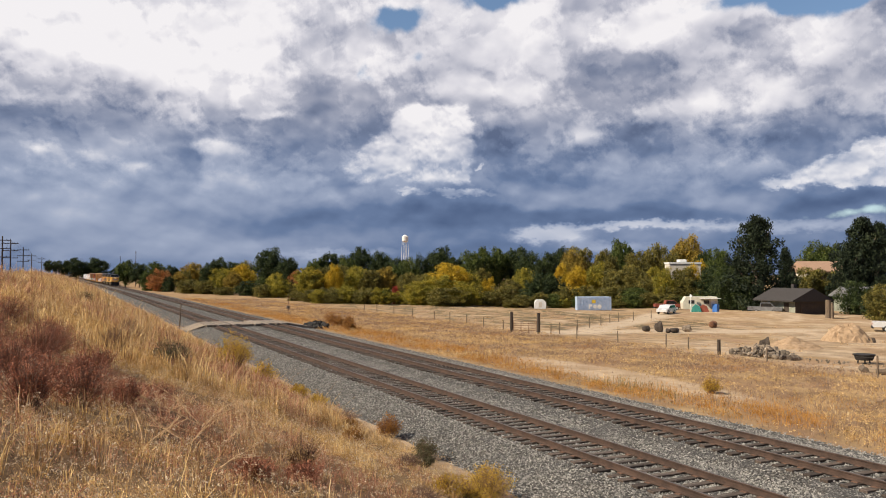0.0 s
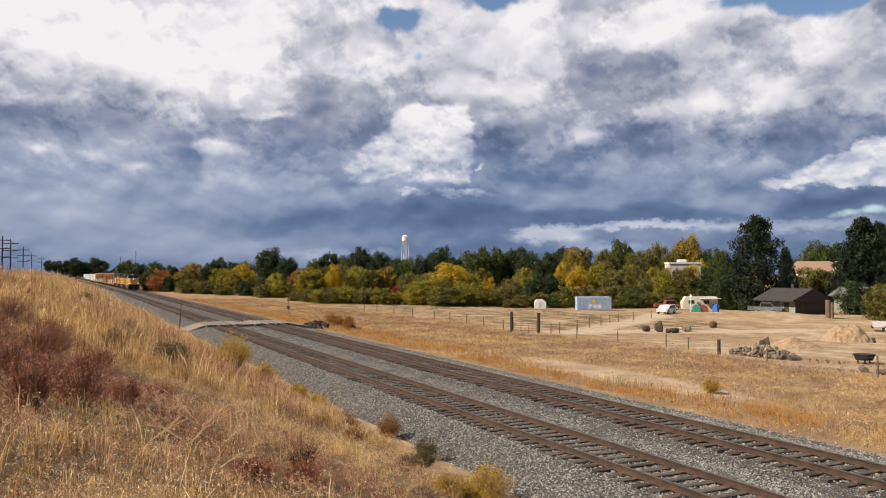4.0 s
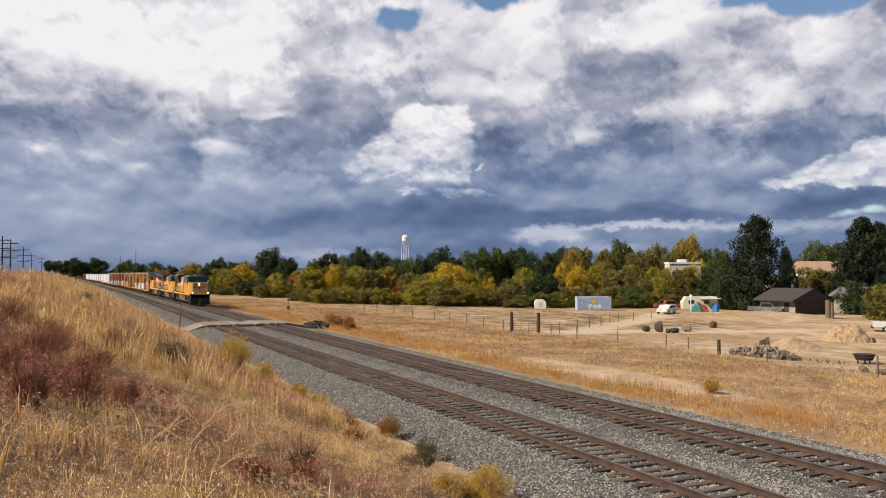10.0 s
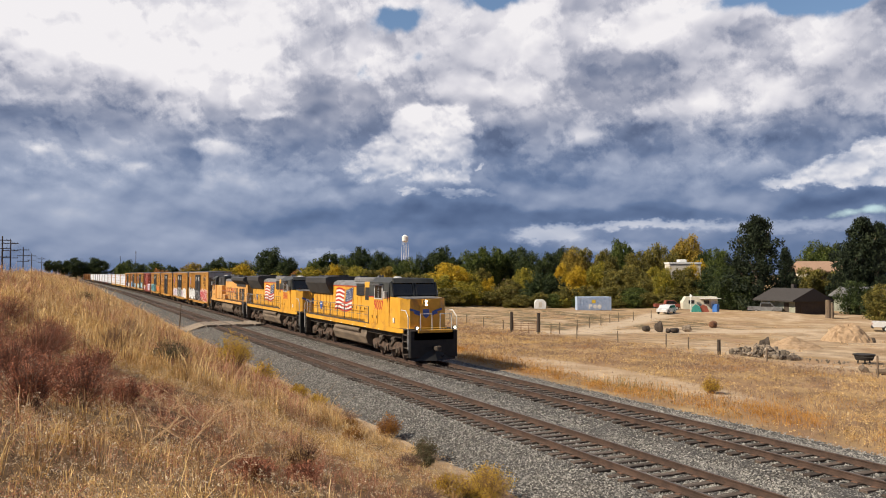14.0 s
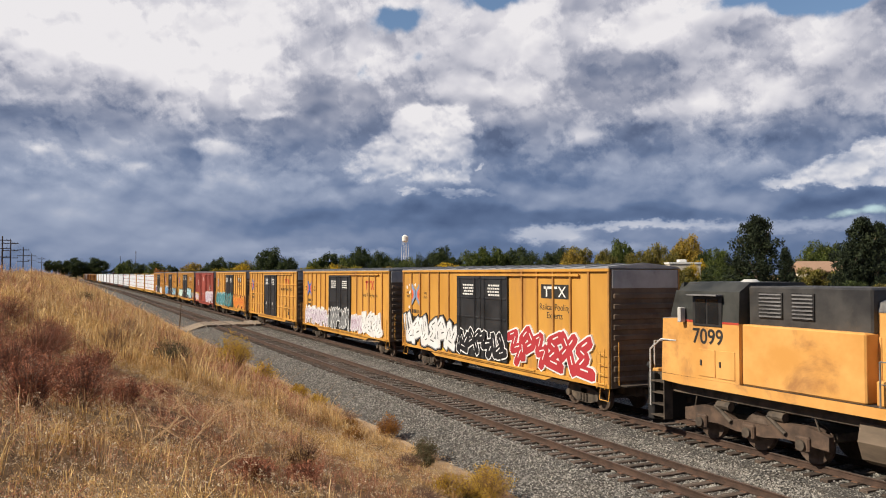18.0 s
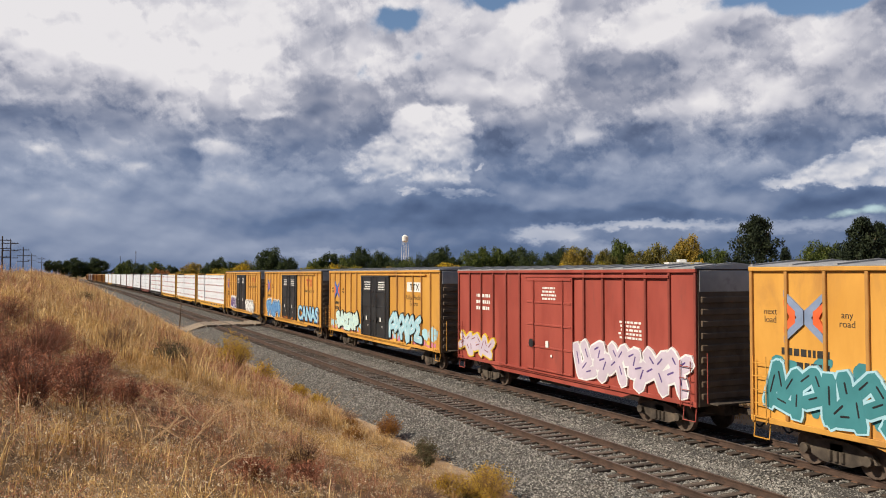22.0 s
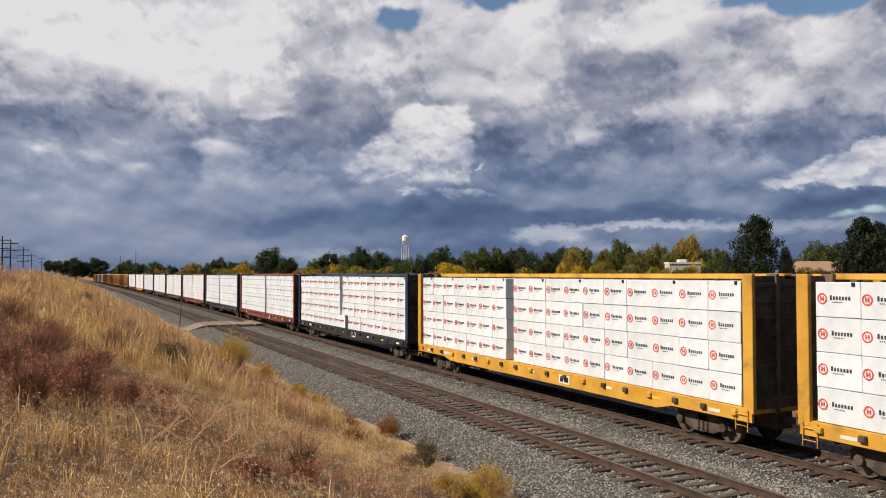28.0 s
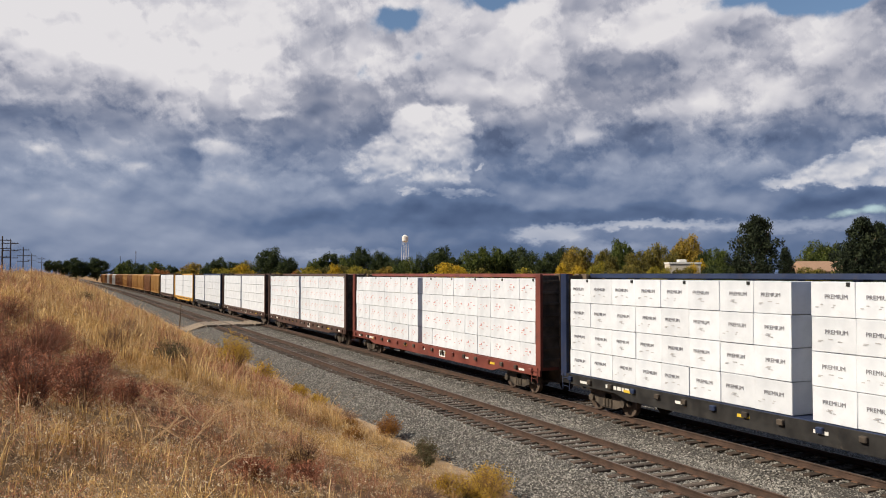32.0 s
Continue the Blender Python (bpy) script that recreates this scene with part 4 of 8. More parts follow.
def crown_mesh(name, form, seed, material):
    """A crown of unit height and unit width; form: broad, shrub, pine or poplar."""
    rng = np.random.default_rng(seed)
    if form == "pine":
        k = 330
        h = rng.random(k) ** 1.1
        ang = rng.random(k) * 6.283
        # boughs stand out in tiers of uneven reach
        tier = 0.82 + 0.22 * np.sin(h * 34 + 2.2 * np.sin(ang * 2 + seed))
        reach = (0.48 * (1 - h ** 1.9) ** 0.7 + 0.05) * rng.uniform(0.25, 1.0, k) * tier
        c = np.stack([np.cos(ang) * reach, np.sin(ang) * reach, 0.03 + 0.95 * h - 0.05 * reach], 1)
        rad, per, size = rng.uniform(0.055, 0.10, k), 62, 0.0145
    else:
        lo, top, k, per = {"broad": (0.06, 0.52, 165, 88), "shrub": (-0.22, 0.40, 150, 88), "poplar": (0.03, 0.5, 120, 85)}[form]
        d = rng.normal(0, 1, (k, 3))
        d /= np.linalg.norm(d, axis=1)[:, None]
        # lobes make the outline uneven
        lobes = rng.normal(0, 1, (7, 3))
        lobes /= np.linalg.norm(lobes, axis=1)[:, None]
        bulge = 0.84 + 0.20 * np.maximum(d @ lobes.T, 0).max(1) ** 4
        shell = rng.random(k) ** 0.42 * bulge
        mid = (1 + lo) / 2
        c = d * shell[:, None] * np.array([0.46, 0.46, (1 - lo) / 2 * 0.90]) + np.array([0, 0, mid])
        if form == "shrub":
            c[:, 2] = np.maximum(c[:, 2], 0.06)
        rad, size = rng.uniform(0.075, 0.14, k), 0.018
    v = leaf_cloud(c, rad, per, size, rng)
    return raw_mesh(name, v, np.arange(len(v)).reshape(-1, 4), material)


def trunk_mesh(form, seed):
    rng = random.Random(seed)
    s = Shape()
    top = {"pine": 0.72, "shrub": 0.45}.get(form, 0.62)
    stops = [Vector((rng.uniform(-0.015, 0.015) * i, rng.uniform(-0.015, 0.015) * i, top * i / 5)) for i in range(6)]
    for i in range(5):
        s.tube(stops[i], stops[i + 1], 0.030 * (1 - i / 6.5), 7, 0.030 * (1 - (i + 1) / 6.5))
    for i in range(9):
        a, h = rng.uniform(0, 6.283), rng.uniform(0.2, 0.9) * top
        q = Vector((math.cos(a), math.sin(a), rng.uniform(0.3, 1.1))).normalized() * rng.uniform(0.18, 0.34)
        b = Vector((0, 0, h))
        s.tube(b, b + q * 0.55, 0.011, 5, 0.008)
        s.tube(b + q * 0.55, b + q + Vector((rng.uniform(-0.04, 0.04), rng.uniform(-0.04, 0.04), 0.03)), 0.008, 5, 0.004)
    return s.mesh("trunk", bark)


CROWNS, TRUNKS = {}, {}
WORDS = {"dark": "dark green", "green": "green", "olive": "olive green", "yellowgreen": "yellow-green autumn", "yellow": "bright yellow autumn",
         "gold": "golden brown autumn", "orange": "orange autumn", "red": "deep red autumn", "pine": "dark green"}
tree_count = 0


def grow(form, colour, x, y, height, width):
    """Plants one tree or shrub on the ground."""
    global tree_count
    tree_count += 1
    seed = tree_count % 4
    if (form, seed) not in TRUNKS:
        TRUNKS[form, seed] = trunk_mesh(form, seed)
    if (form, colour, seed) not in CROWNS:
        CROWNS[form, colour, seed] = crown_mesh("crown", form, seed * 7 + len(form), LEAVES[colour])
    kind = {"pine": "tall pine tree", "shrub": "bushy shrub", "poplar": "slender upright tree", "broad": "leafy broadleaf tree"}[form]
    root = thing("pine_tree" if form == "pine" else "shrub" if form == "shrub" else "tree",
                 WORDS[colour] + " " + kind + " growing beyond the dry field", "shrub" if form == "shrub" else "tree", "trees beyond the field")
    z = float(land(x, y)) - 0.1
    turn = (tree_count * 2.399) % 6.283
    root.matrix_basis = Matrix.LocRotScale((x, y, z), Euler((0, 0, turn)), (width, width, height))
    part("trunk", TRUNKS[form, seed], bark, root)
    part("crown", CROWNS[form, colour, seed], None, root)
# ---- the belt of trees round the field ----
grow("broad", "dark", -269.5, 43.8, 16.3, 13.6)
grow("broad", "dark", -252.0, 45.7, 12.2, 8.6)
grow("broad", "green", -243.2, 52.5, 12.1, 9.3)
grow("broad", "dark", -243.2, 57.2, 14.9, 10.8)
grow("broad", "green", -235.4, 59.7, 13.1, 8.3)
grow("broad", "dark", -242.7, 67.5, 15.9, 10.0)
grow("broad", "dark", -234.3, 71.2, 14.5, 9.3)
grow("broad", "dark", -227.8, 73.3, 12.9, 9.1)
grow("broad", "green", -221.5, 74.9, 12.3, 8.1)
grow("poplar", "dark", -228.9, 82.5, 14.0, 6.5)
grow("broad", "dark", -228.2, 88.7, 16.2, 12.2)
grow("broad", "dark", -220.7, 90.6, 13.5, 7.3)
grow("broad", "green", -218.8, 94.4, 14.7, 9.2)
grow("broad", "green", -220.2, 100.8, 15.8, 10.3)
grow("broad", "green", -222.6, 107.5, 16.1, 9.5)
grow("broad", "dark", -220.2, 112.6, 17.1, 10.5)
grow("broad", "dark", -205.5, 108.5, 14.4, 9.0)
grow("broad", "dark", -190.7, 104.7, 13.4, 7.6)
grow("broad", "dark", -214.3, 125.0, 16.3, 8.6)
grow("broad", "olive", -192.5, 117.4, 16.5, 12.1)
grow("broad", "gold", -185.1, 109.6, 14.1, 8.3)
grow("broad", "olive", -195.6, 129.4, 14.7, 9.0)
grow("broad", "green", -211.3, 147.7, 19.0, 12.2)
grow("broad", "olive", -188.4, 135.2, 15.2, 10.6)
grow("broad", "olive", -188.8, 143.8, 17.0, 10.8)
grow("broad", "olive", -183.6, 145.3, 14.5, 7.9)
grow("broad", "gold", -183.4, 150.5, 19.5, 12.4)
grow("broad", "green", -169.5, 149.3, 15.8, 8.4)
grow("broad", "dark", -175.1, 149.3, 14.3, 7.7)
grow("broad", "dark", -720.0, -13.1, 19.6, 23.1)
grow("broad", "dark", -719.7, 2.8, 20.2, 23.4)
grow("broad", "dark", -719.9, -27.4, 13.5, 10.8)
grow("broad", "dark", -719.8, -33.6, 12.4, 8.3)
grow("broad", "dark", -720.0, -21.9, 13.9, 9.6)
grow("broad", "green", -366.1, 3.5, 12.2, 10.8)
grow("broad", "dark", -358.2, 8.6, 11.8, 9.4)
grow("broad", "green", -350.1, 14.0, 11.8, 9.9)
grow("shrub", "dark", -719.1, 17.7, 12.1, 12.3)
grow("broad", "dark", -341.8, 19.9, 10.2, 8.5)
grow("broad", "olive", -313.4, 21.2, 8.2, 6.7)
grow("broad", "gold", -330.6, 27.1, 11.3, 11.9)
grow("broad", "dark", -321.9, 31.3, 11.0, 8.2)
grow("broad", "dark", -326.4, 35.9, 13.6, 10.1)
grow("broad", "dark", -322.0, 40.5, 12.7, 9.4)
grow("broad", "olive", -311.7, 43.6, 12.1, 10.3)
grow("shrub", "green", -285.3, 5.8, 7.3, 7.0)
grow("shrub", "orange", -277.2, 8.9, 8.0, 9.3)
grow("shrub", "dark", -271.6, 11.3, 5.7, 5.8)
grow("broad", "gold", -274.4, 14.8, 6.9, 6.8)
grow("shrub", "olive", -250.0, 14.8, 5.1, 9.9)
grow("shrub", "olive", -243.7, 18.8, 4.6, 9.7)
grow("broad", "yellowgreen", -243.4, 24.1, 8.9, 9.8)
grow("broad", "yellow", -243.4, 28.7, 9.6, 9.9)
grow("broad", "olive", -251.3, 23.8, 6.5, 6.4)
grow("broad", "gold", -236.1, 25.4, 7.1, 6.1)
grow("shrub", "dark", -224.2, 27.3, 4.7, 7.9)
grow("shrub", "olive", -231.1, 22.0, 2.8, 7.6)
grow("shrub", "green", -230.6, 32.4, 6.1, 5.2)
grow("shrub", "yellowgreen", -210.8, 32.1, 7.1, 7.9)
grow("shrub", "dark", -211.6, 35.1, 5.5, 5.6)
grow("broad", "orange", -216.6, 38.6, 7.7, 4.9)
grow("broad", "yellowgreen", -195.5, 36.4, 8.5, 8.6)
grow("broad", "yellow", -199.4, 39.7, 7.7, 6.1)
grow("broad", "olive", -199.2, 42.4, 9.2, 7.7)
grow("broad", "yellow", -192.6, 42.5, 9.4, 5.2)
grow("broad", "olive", -199.5, 46.5, 9.2, 8.5)
grow("broad", "yellowgreen", -194.9, 49.3, 8.9, 8.4)
grow("broad", "olive", -192.4, 52.2, 8.5, 7.6)
grow("broad", "gold", -194.5, 57.0, 8.9, 7.8)
grow("broad", "green", -196.8, 61.7, 9.8, 7.9)
grow("broad", "olive", -184.6, 59.3, 7.3, 6.7)
grow("shrub", "olive", -162.4, 31.4, 3.8, 6.9)
grow("shrub", "olive", -167.7, 29.5, 3.2, 6.4)
grow("shrub", "yellowgreen", -158.7, 34.6, 4.1, 7.1)
grow("shrub", "olive", -155.1, 37.5, 3.7, 7.0)
grow("shrub", "yellowgreen", -152.7, 40.1, 3.9, 6.1)
grow("shrub", "red", -154.3, 43.7, 4.5, 2.2)
grow("shrub", "olive", -177.1, 28.4, 2.5, 5.4)
grow("shrub", "yellowgreen", -146.7, 45.8, 5.5, 7.8)
grow("shrub", "yellowgreen", -147.0, 49.8, 6.9, 10.3)
grow("broad", "yellow", -157.6, 57.9, 9.5, 10.5)
grow("broad", "yellowgreen", -159.0, 61.9, 8.1, 8.6)
grow("shrub", "yellowgreen", -140.9, 53.2, 5.5, 8.3)
grow("broad", "olive", -162.8, 53.8, 7.5, 7.3)
grow("shrub", "olive", -140.7, 49.1, 4.3, 10.5)
grow("broad", "olive", -163.4, 68.8, 8.2, 6.2)
grow("shrub", "yellow", -159.9, 69.3, 6.2, 4.1)
grow("shrub", "olive", -139.6, 60.8, 4.8, 9.0)
grow("broad", "yellowgreen", -152.9, 74.8, 8.4, 7.3)
grow("shrub", "olive", -149.0, 68.8, 6.2, 5.8)
grow("shrub", "dark", -139.6, 70.1, 7.7, 8.6)
grow("shrub", "dark", -139.8, 74.4, 6.9, 6.2)
grow("broad", "yellow", -155.2, 86.1, 9.7, 3.8)
grow("broad", "yellow", -149.5, 86.4, 8.8, 5.7)
grow("broad", "yellowgreen", -150.9, 93.0, 9.9, 6.9)
grow("broad", "olive", -144.1, 93.2, 8.8, 8.0)
grow("broad", "olive", -140.7, 95.6, 9.0, 7.2)
grow("broad", "yellowgreen", -140.3, 101.3, 8.7, 6.0)
grow("shrub", "olive", -132.3, 71.5, 4.5, 6.5)
grow("shrub", "olive", -136.9, 80.3, 4.6, 8.1)
grow("shrub", "olive", -128.2, 80.2, 4.8, 8.3)
grow("shrub", "green", -124.8, 82.7, 4.5, 7.6)
grow("shrub", "olive", -130.5, 91.5, 6.4, 6.8)
grow("shrub", "olive", -124.8, 91.9, 6.2, 7.2)
grow("shrub", "olive", -123.0, 95.6, 6.0, 7.8)
grow("broad", "yellow", -134.4, 109.1, 10.3, 4.9)
grow("shrub", "dark", -120.1, 97.1, 7.6, 6.5)
grow("broad", "dark", -124.8, 103.5, 9.6, 7.4)
grow("shrub", "dark", -109.6, 91.2, 7.3, 4.6)
grow("shrub", "dark", -108.8, 93.0, 9.2, 6.0)
grow("shrub", "dark", -105.4, 93.1, 7.5, 5.3)
grow("pine", "pine", -104.0, 93.7, 17.0, 13.3)
grow("pine", "pine", -107.6, 104.9, 11.7, 6.2)
grow("pine", "pine", -109.2, 94.3, 9.6, 7.5)
grow("broad", "green", -146.9, 161.9, 16.3, 11.0)
grow("broad", "green", -148.2, 170.8, 17.0, 6.0)
grow("shrub", "gold", -121.1, 127.6, 7.6, 7.1)
grow("pine", "pine", -101.3, 118.0, 17.2, 14.5)
grow("pine", "pine", -101.1, 113.8, 11.6, 8.5)
grow("pine", "pine", -105.2, 128.4, 17.0, 12.0)
grow("shrub", "dark", -87.0, 96.9, 6.4, 6.5)
grow("shrub", "olive", -74.6, 85.7, 5.9, 5.4)
grow("shrub", "dark", -79.0, 90.4, 3.8, 4.4)
grow("broad", "dark", -125.0, 126.5, 11.2, 5.2)
grow("broad", "olive", -131.0, 137.2, 10.8, 5.5)
grow("shrub", "olive", -206.3, 27.6, 4.1, 6.5)
grow("shrub", "yellowgreen", -204.6, 31.1, 4.8, 6.5)
grow("shrub", "olive", -202.8, 34.9, 4.1, 5.0)
grow("shrub", "olive", -201.5, 37.7, 3.3, 6.5)
grow("shrub", "yellowgreen", -159.4, 28.4, 3.4, 4.9)
grow("shrub", "olive", -158.0, 31.3, 3.2, 5.8)
grow("shrub", "yellowgreen", -157.0, 33.5, 3.2, 4.3)
grow("shrub", "olive", -155.3, 36.9, 2.0, 5.5)
grow("shrub", "olive", -154.6, 38.5, 3.5, 5.2)
grow("shrub", "green", -153.3, 41.3, 3.5, 4.0)
grow("shrub", "yellowgreen", -151.9, 44.2, 3.1, 5.5)
grow("shrub", "yellowgreen", -150.5, 47.1, 3.5, 4.9)
grow("shrub", "yellowgreen", -149.3, 49.7, 3.5, 5.2)
grow("shrub", "olive", -148.5, 51.3, 3.7, 4.6)
grow("shrub", "olive", -147.4, 53.6, 2.3, 4.9)
grow("shrub", "green", -146.0, 56.6, 3.2, 4.9)
grow("shrub", "yellowgreen", -144.7, 59.4, 3.0, 5.8)
grow("shrub", "yellowgreen", -143.3, 62.2, 2.9, 5.2)
grow("shrub", "olive", -131.7, 58.7, 2.1, 4.3)
grow("shrub", "olive", -130.8, 60.6, 3.0, 5.1)
grow("shrub", "olive", -129.4, 63.6, 3.5, 4.3)
grow("shrub", "green", -128.2, 66.0, 3.1, 4.0)
grow("shrub", "yellowgreen", -127.5, 67.7, 2.1, 3.7)
grow("shrub", "green", -126.0, 70.6, 2.8, 3.7)
grow("shrub", "olive", -124.8, 73.2, 2.1, 4.5)
grow("shrub", "yellowgreen", -124.3, 74.4, 2.5, 4.5)
grow("shrub", "olive", -123.1, 76.8, 2.0, 4.8)
grow("shrub", "green", -121.7, 79.7, 3.2, 4.8)
grow("shrub", "olive", -120.5, 82.3, 3.6, 4.3)
grow("shrub", "olive", -119.8, 83.8, 2.5, 3.7)
grow("shrub", "olive", -118.6, 86.3, 3.0, 4.8)
grow("shrub", "green", -117.4, 88.9, 2.7, 4.3)
grow("shrub", "green", -116.3, 91.1, 3.2, 3.7)
grow("shrub", "yellowgreen", -115.1, 93.8, 2.6, 4.0)
for form, colour, x, y, height, width in (("broad", "olive", -124.0, 94.5, 8.9, 6.4), ("broad", "yellow", -124.4, 97.4, 9.4, 4.0), ("broad", "green", -121.0, 100.5, 7.6, 5.0), ("broad", "yellowgreen", -125.5, 91.0, 8.4, 5.4),
                                          ("broad", "olive", -109.6, 114.5, 9.0, 8.0), ("broad", "olive", -107.0, 117.5, 7.6, 6.0)):
    grow(form, colour, x, y, height, width)
# ---- rolling stock: paints and shared parts ----
armour = surface("yellow_paint", (0.60, 0.30, 0.030), (0.70, 0.37, 0.045), 1.2, 0.42, dirt=(0.27, 0.13, 0.045), dirt_amount=0.45, dirt_scale=0.9, bump=0.05)
armour_old = surface("faded_yellow_paint", (0.58, 0.29, 0.075), (0.70, 0.38, 0.12), 0.9, 0.55, dirt=(0.24, 0.11, 0.05), dirt_amount=0.4, dirt_scale=0.7, bump=0.06)
roof_grey = surface("grey_paint", (0.13, 0.13, 0.135), (0.22, 0.22, 0.225), 1.5, 0.5, dirt=(0.05, 0.045, 0.04), dirt_amount=0.4)
soot = surface("sooty_grey_paint", (0.022, 0.022, 0.024), (0.06, 0.058, 0.056), 1.2, 0.55, dirt=(0.10, 0.08, 0.06), dirt_amount=0.2)
grime = surface("grimy_steel", (0.035, 0.028, 0.023), (0.10, 0.08, 0.062), 2.2, 0.75, bump=0.3, dirt=(0.17, 0.13, 0.095), dirt_amount=0.35)
tank_grime = surface("dusty_fuel_tank", (0.105, 0.080, 0.058), (0.185, 0.140, 0.100), 1.4, 0.75, dirt=(0.05, 0.04, 0.035), dirt_amount=0.4, stretch=(0.5, 1, 2))
black_paint = surface("black_paint", (0.014, 0.014, 0.015), (0.034, 0.033, 0.032), 2, 0.5, dirt=(0.10, 0.085, 0.07), dirt_amount=0.15)
dark_glass = surface("dark_window_glass", (0.010, 0.012, 0.014), (0.016, 0.018, 0.020), 1, 0.10, spec=0.6)
rail_grey = surface("handrail_paint", (0.10, 0.10, 0.10), (0.20, 0.19, 0.18), 3, 0.5)
rail_pale = surface("silver_handrail", (0.50, 0.50, 0.48), (0.65, 0.64, 0.62), 3, 0.45, 0.2)
wheel_steel = surface("wheel_steel", (0.07, 0.05, 0.04), (0.16, 0.12, 0.095), 5, 0.6, 0.4)
box_yellow = surface("boxcar_yellow", (0.52, 0.258, 0.046), (0.61, 0.318, 0.062), 0.8, 0.55, dirt=(0.34, 0.165, 0.055), dirt_amount=0.42, dirt_scale=0.6, vary=0.10, stretch=(1, 1, 0.35))
box_red = surface("boxcar_red", (0.25, 0.045, 0.032), (0.34, 0.070, 0.050), 0.9, 0.6, dirt=(0.16, 0.05, 0.04), dirt_amount=0.3, stretch=(1, 1, 0.35))
box_end = surface("boxcar_end_brown", (0.10, 0.072, 0.050), (0.17, 0.125, 0.085), 1.2, 0.7, dirt=(0.06, 0.045, 0.035), dirt_amount=0.4)
galvanised = surface("galvanised_roof", (0.30, 0.30, 0.30), (0.42, 0.42, 0.42), 1.2, 0.5, 0.3, dirt=(0.2, 0.18, 0.16), dirt_amount=0.3)
door_black = surface("black_door_paint", (0.014, 0.015, 0.017), (0.030, 0.031, 0.034), 1.5, 0.45, dirt=(0.08, 0.07, 0.06), dirt_amount=0.15)
mark_white = surface("white_marking", (0.62, 0.62, 0.60), (0.75, 0.75, 0.72), 3, 0.6)
mark_black = surface("black_marking", (0.015, 0.015, 0.015), (0.035, 0.033, 0.030), 3, 0.6)
mark_red = surface("red_marking", (0.38, 0.040, 0.025), (0.48, 0.060, 0.035), 2, 0.55)
mark_orange = surface("orange_red_marking", (0.62, 0.10, 0.03), (0.70, 0.14, 0.045), 2, 0.55)
mark_blue = surface("blue_marking", (0.05, 0.10, 0.33), (0.08, 0.14, 0.42), 2, 0.55)
mark_steel = surface("grey_blue_marking", (0.16, 0.22, 0.34), (0.22, 0.28, 0.42), 2, 0.55)
lamp_glow = glow("lit_headlight", (1.0, 0.90, 0.68), 5.0)
lens_red = surface("red_lens", (0.35, 0.02, 0.02), (0.40, 0.03, 0.03), 2, 0.3)

LETTERING = {}


def letters(text, size, material, bold=0.0):
    """A flat mesh of lettering, centred, standing in the x-z plane and read from -y."""
    key = (text, size, material.name, bold)
    if key not in LETTERING:
        cu = bpy.data.curves.new("lettering", "FONT")
        cu.body, cu.size, cu.align_x, cu.align_y, cu.extrude, cu.offset, cu.space_line = text, size, "CENTER", "CENTER", 0.002, bold, 0.9
        ob = bpy.data.objects.new("lettering", cu)
        scene.collection.objects.link(ob)
        me = bpy.data.meshes.new_from_object(ob.evaluated_get(bpy.context.evaluated_depsgraph_get()))
        bpy.data.objects.remove(ob)
        me.transform(pose(0, 0, 0, 90, 0, 0))
        me.materials.clear()
        me.materials.append(material)
        LETTERING[key] = me
    return LETTERING[key]


def sign(parent, text, size, material, x, y, z, bold=0.0, label=""):
    ob = part("lettering", letters(text, size, material, bold), None, parent, label)
    ob.matrix_basis = pose(x, y, z)
    return ob


def wheelset(parent, x, r):
    """One axle with two wheels, flanged and dished."""
    ax = part("wheelset", Shape().tube((x, -0.95, r), (x, 0.95, r), 0.075, 10), wheel_steel, parent)
    for s in (-1, 1):
        w = Shape()
        w.tube((x, s * 0.70, r), (x, s * 0.725, r), r + 0.028, 24)
        w.tube((x, s * 0.725, r), (x, s * 0.845, r), r, 24, r * 0.985)
        w.tube((x, s * 0.845, r), (x, s * 0.86, r), r * 0.72, 20, r * 0.55)
        part("wheel", w, wheel_steel, ax, smooth=False)


def freight_truck(parent, x, plain=False):
    """Two-axle truck: side frames, springs, bolster, wheelsets."""
    frame_out = [(x - 1.12, 0.40), (x - 0.98, 0.62), (x - 0.55, 0.74), (x - 0.2, 0.80), (x + 0.2, 0.80), (x + 0.55, 0.74), (x + 0.98, 0.62), (x + 1.12, 0.40), (x + 0.80, 0.36), (x + 0.42, 0.20), (x - 0.42, 0.20), (x - 0.80, 0.36)]
    bolster = Shape().box(x - 0.2, x + 0.2, -1.05, 1.05, 0.50, 0.72, 0.02)
    if plain:
        for s in (-1, 1):
            bolster.prism(frame_out, s * 0.98 - 0.07, s * 0.98 + 0.07, "y")
            for d in (-0.89, 0.89):
                bolster.tube((x + d, s * 0.70, 0.46), (x + d, s * 0.84, 0.46), 0.46, 16)
        part("truck", bolster, grime, parent, "grimy cast steel two-axle truck")
        return
    t = part("truck", bolster, grime, parent, "grimy cast steel two-axle truck")
    for s in (-1, 1):
        part("side_frame", Shape().prism(frame_out, s * 0.98 - 0.07, s * 0.98 + 0.07, "y"), grime, t)
        if s < 0:
            for d in (-0.18, 0, 0.18):
                part("spring", Shape().tube((x + d, s * 1.06, 0.27), (x + d, s * 1.06, 0.52), 0.065, 8), grime, t)
        for d in (-0.89, 0.89):
            part("bearing_cap", Shape().tube((x + d, s * 1.04, 0.46), (x + d, s * 1.16, 0.46), 0.13, 10), grime, t)
    for d in (-0.89, 0.89):
        wheelset(t, x + d, 0.46)


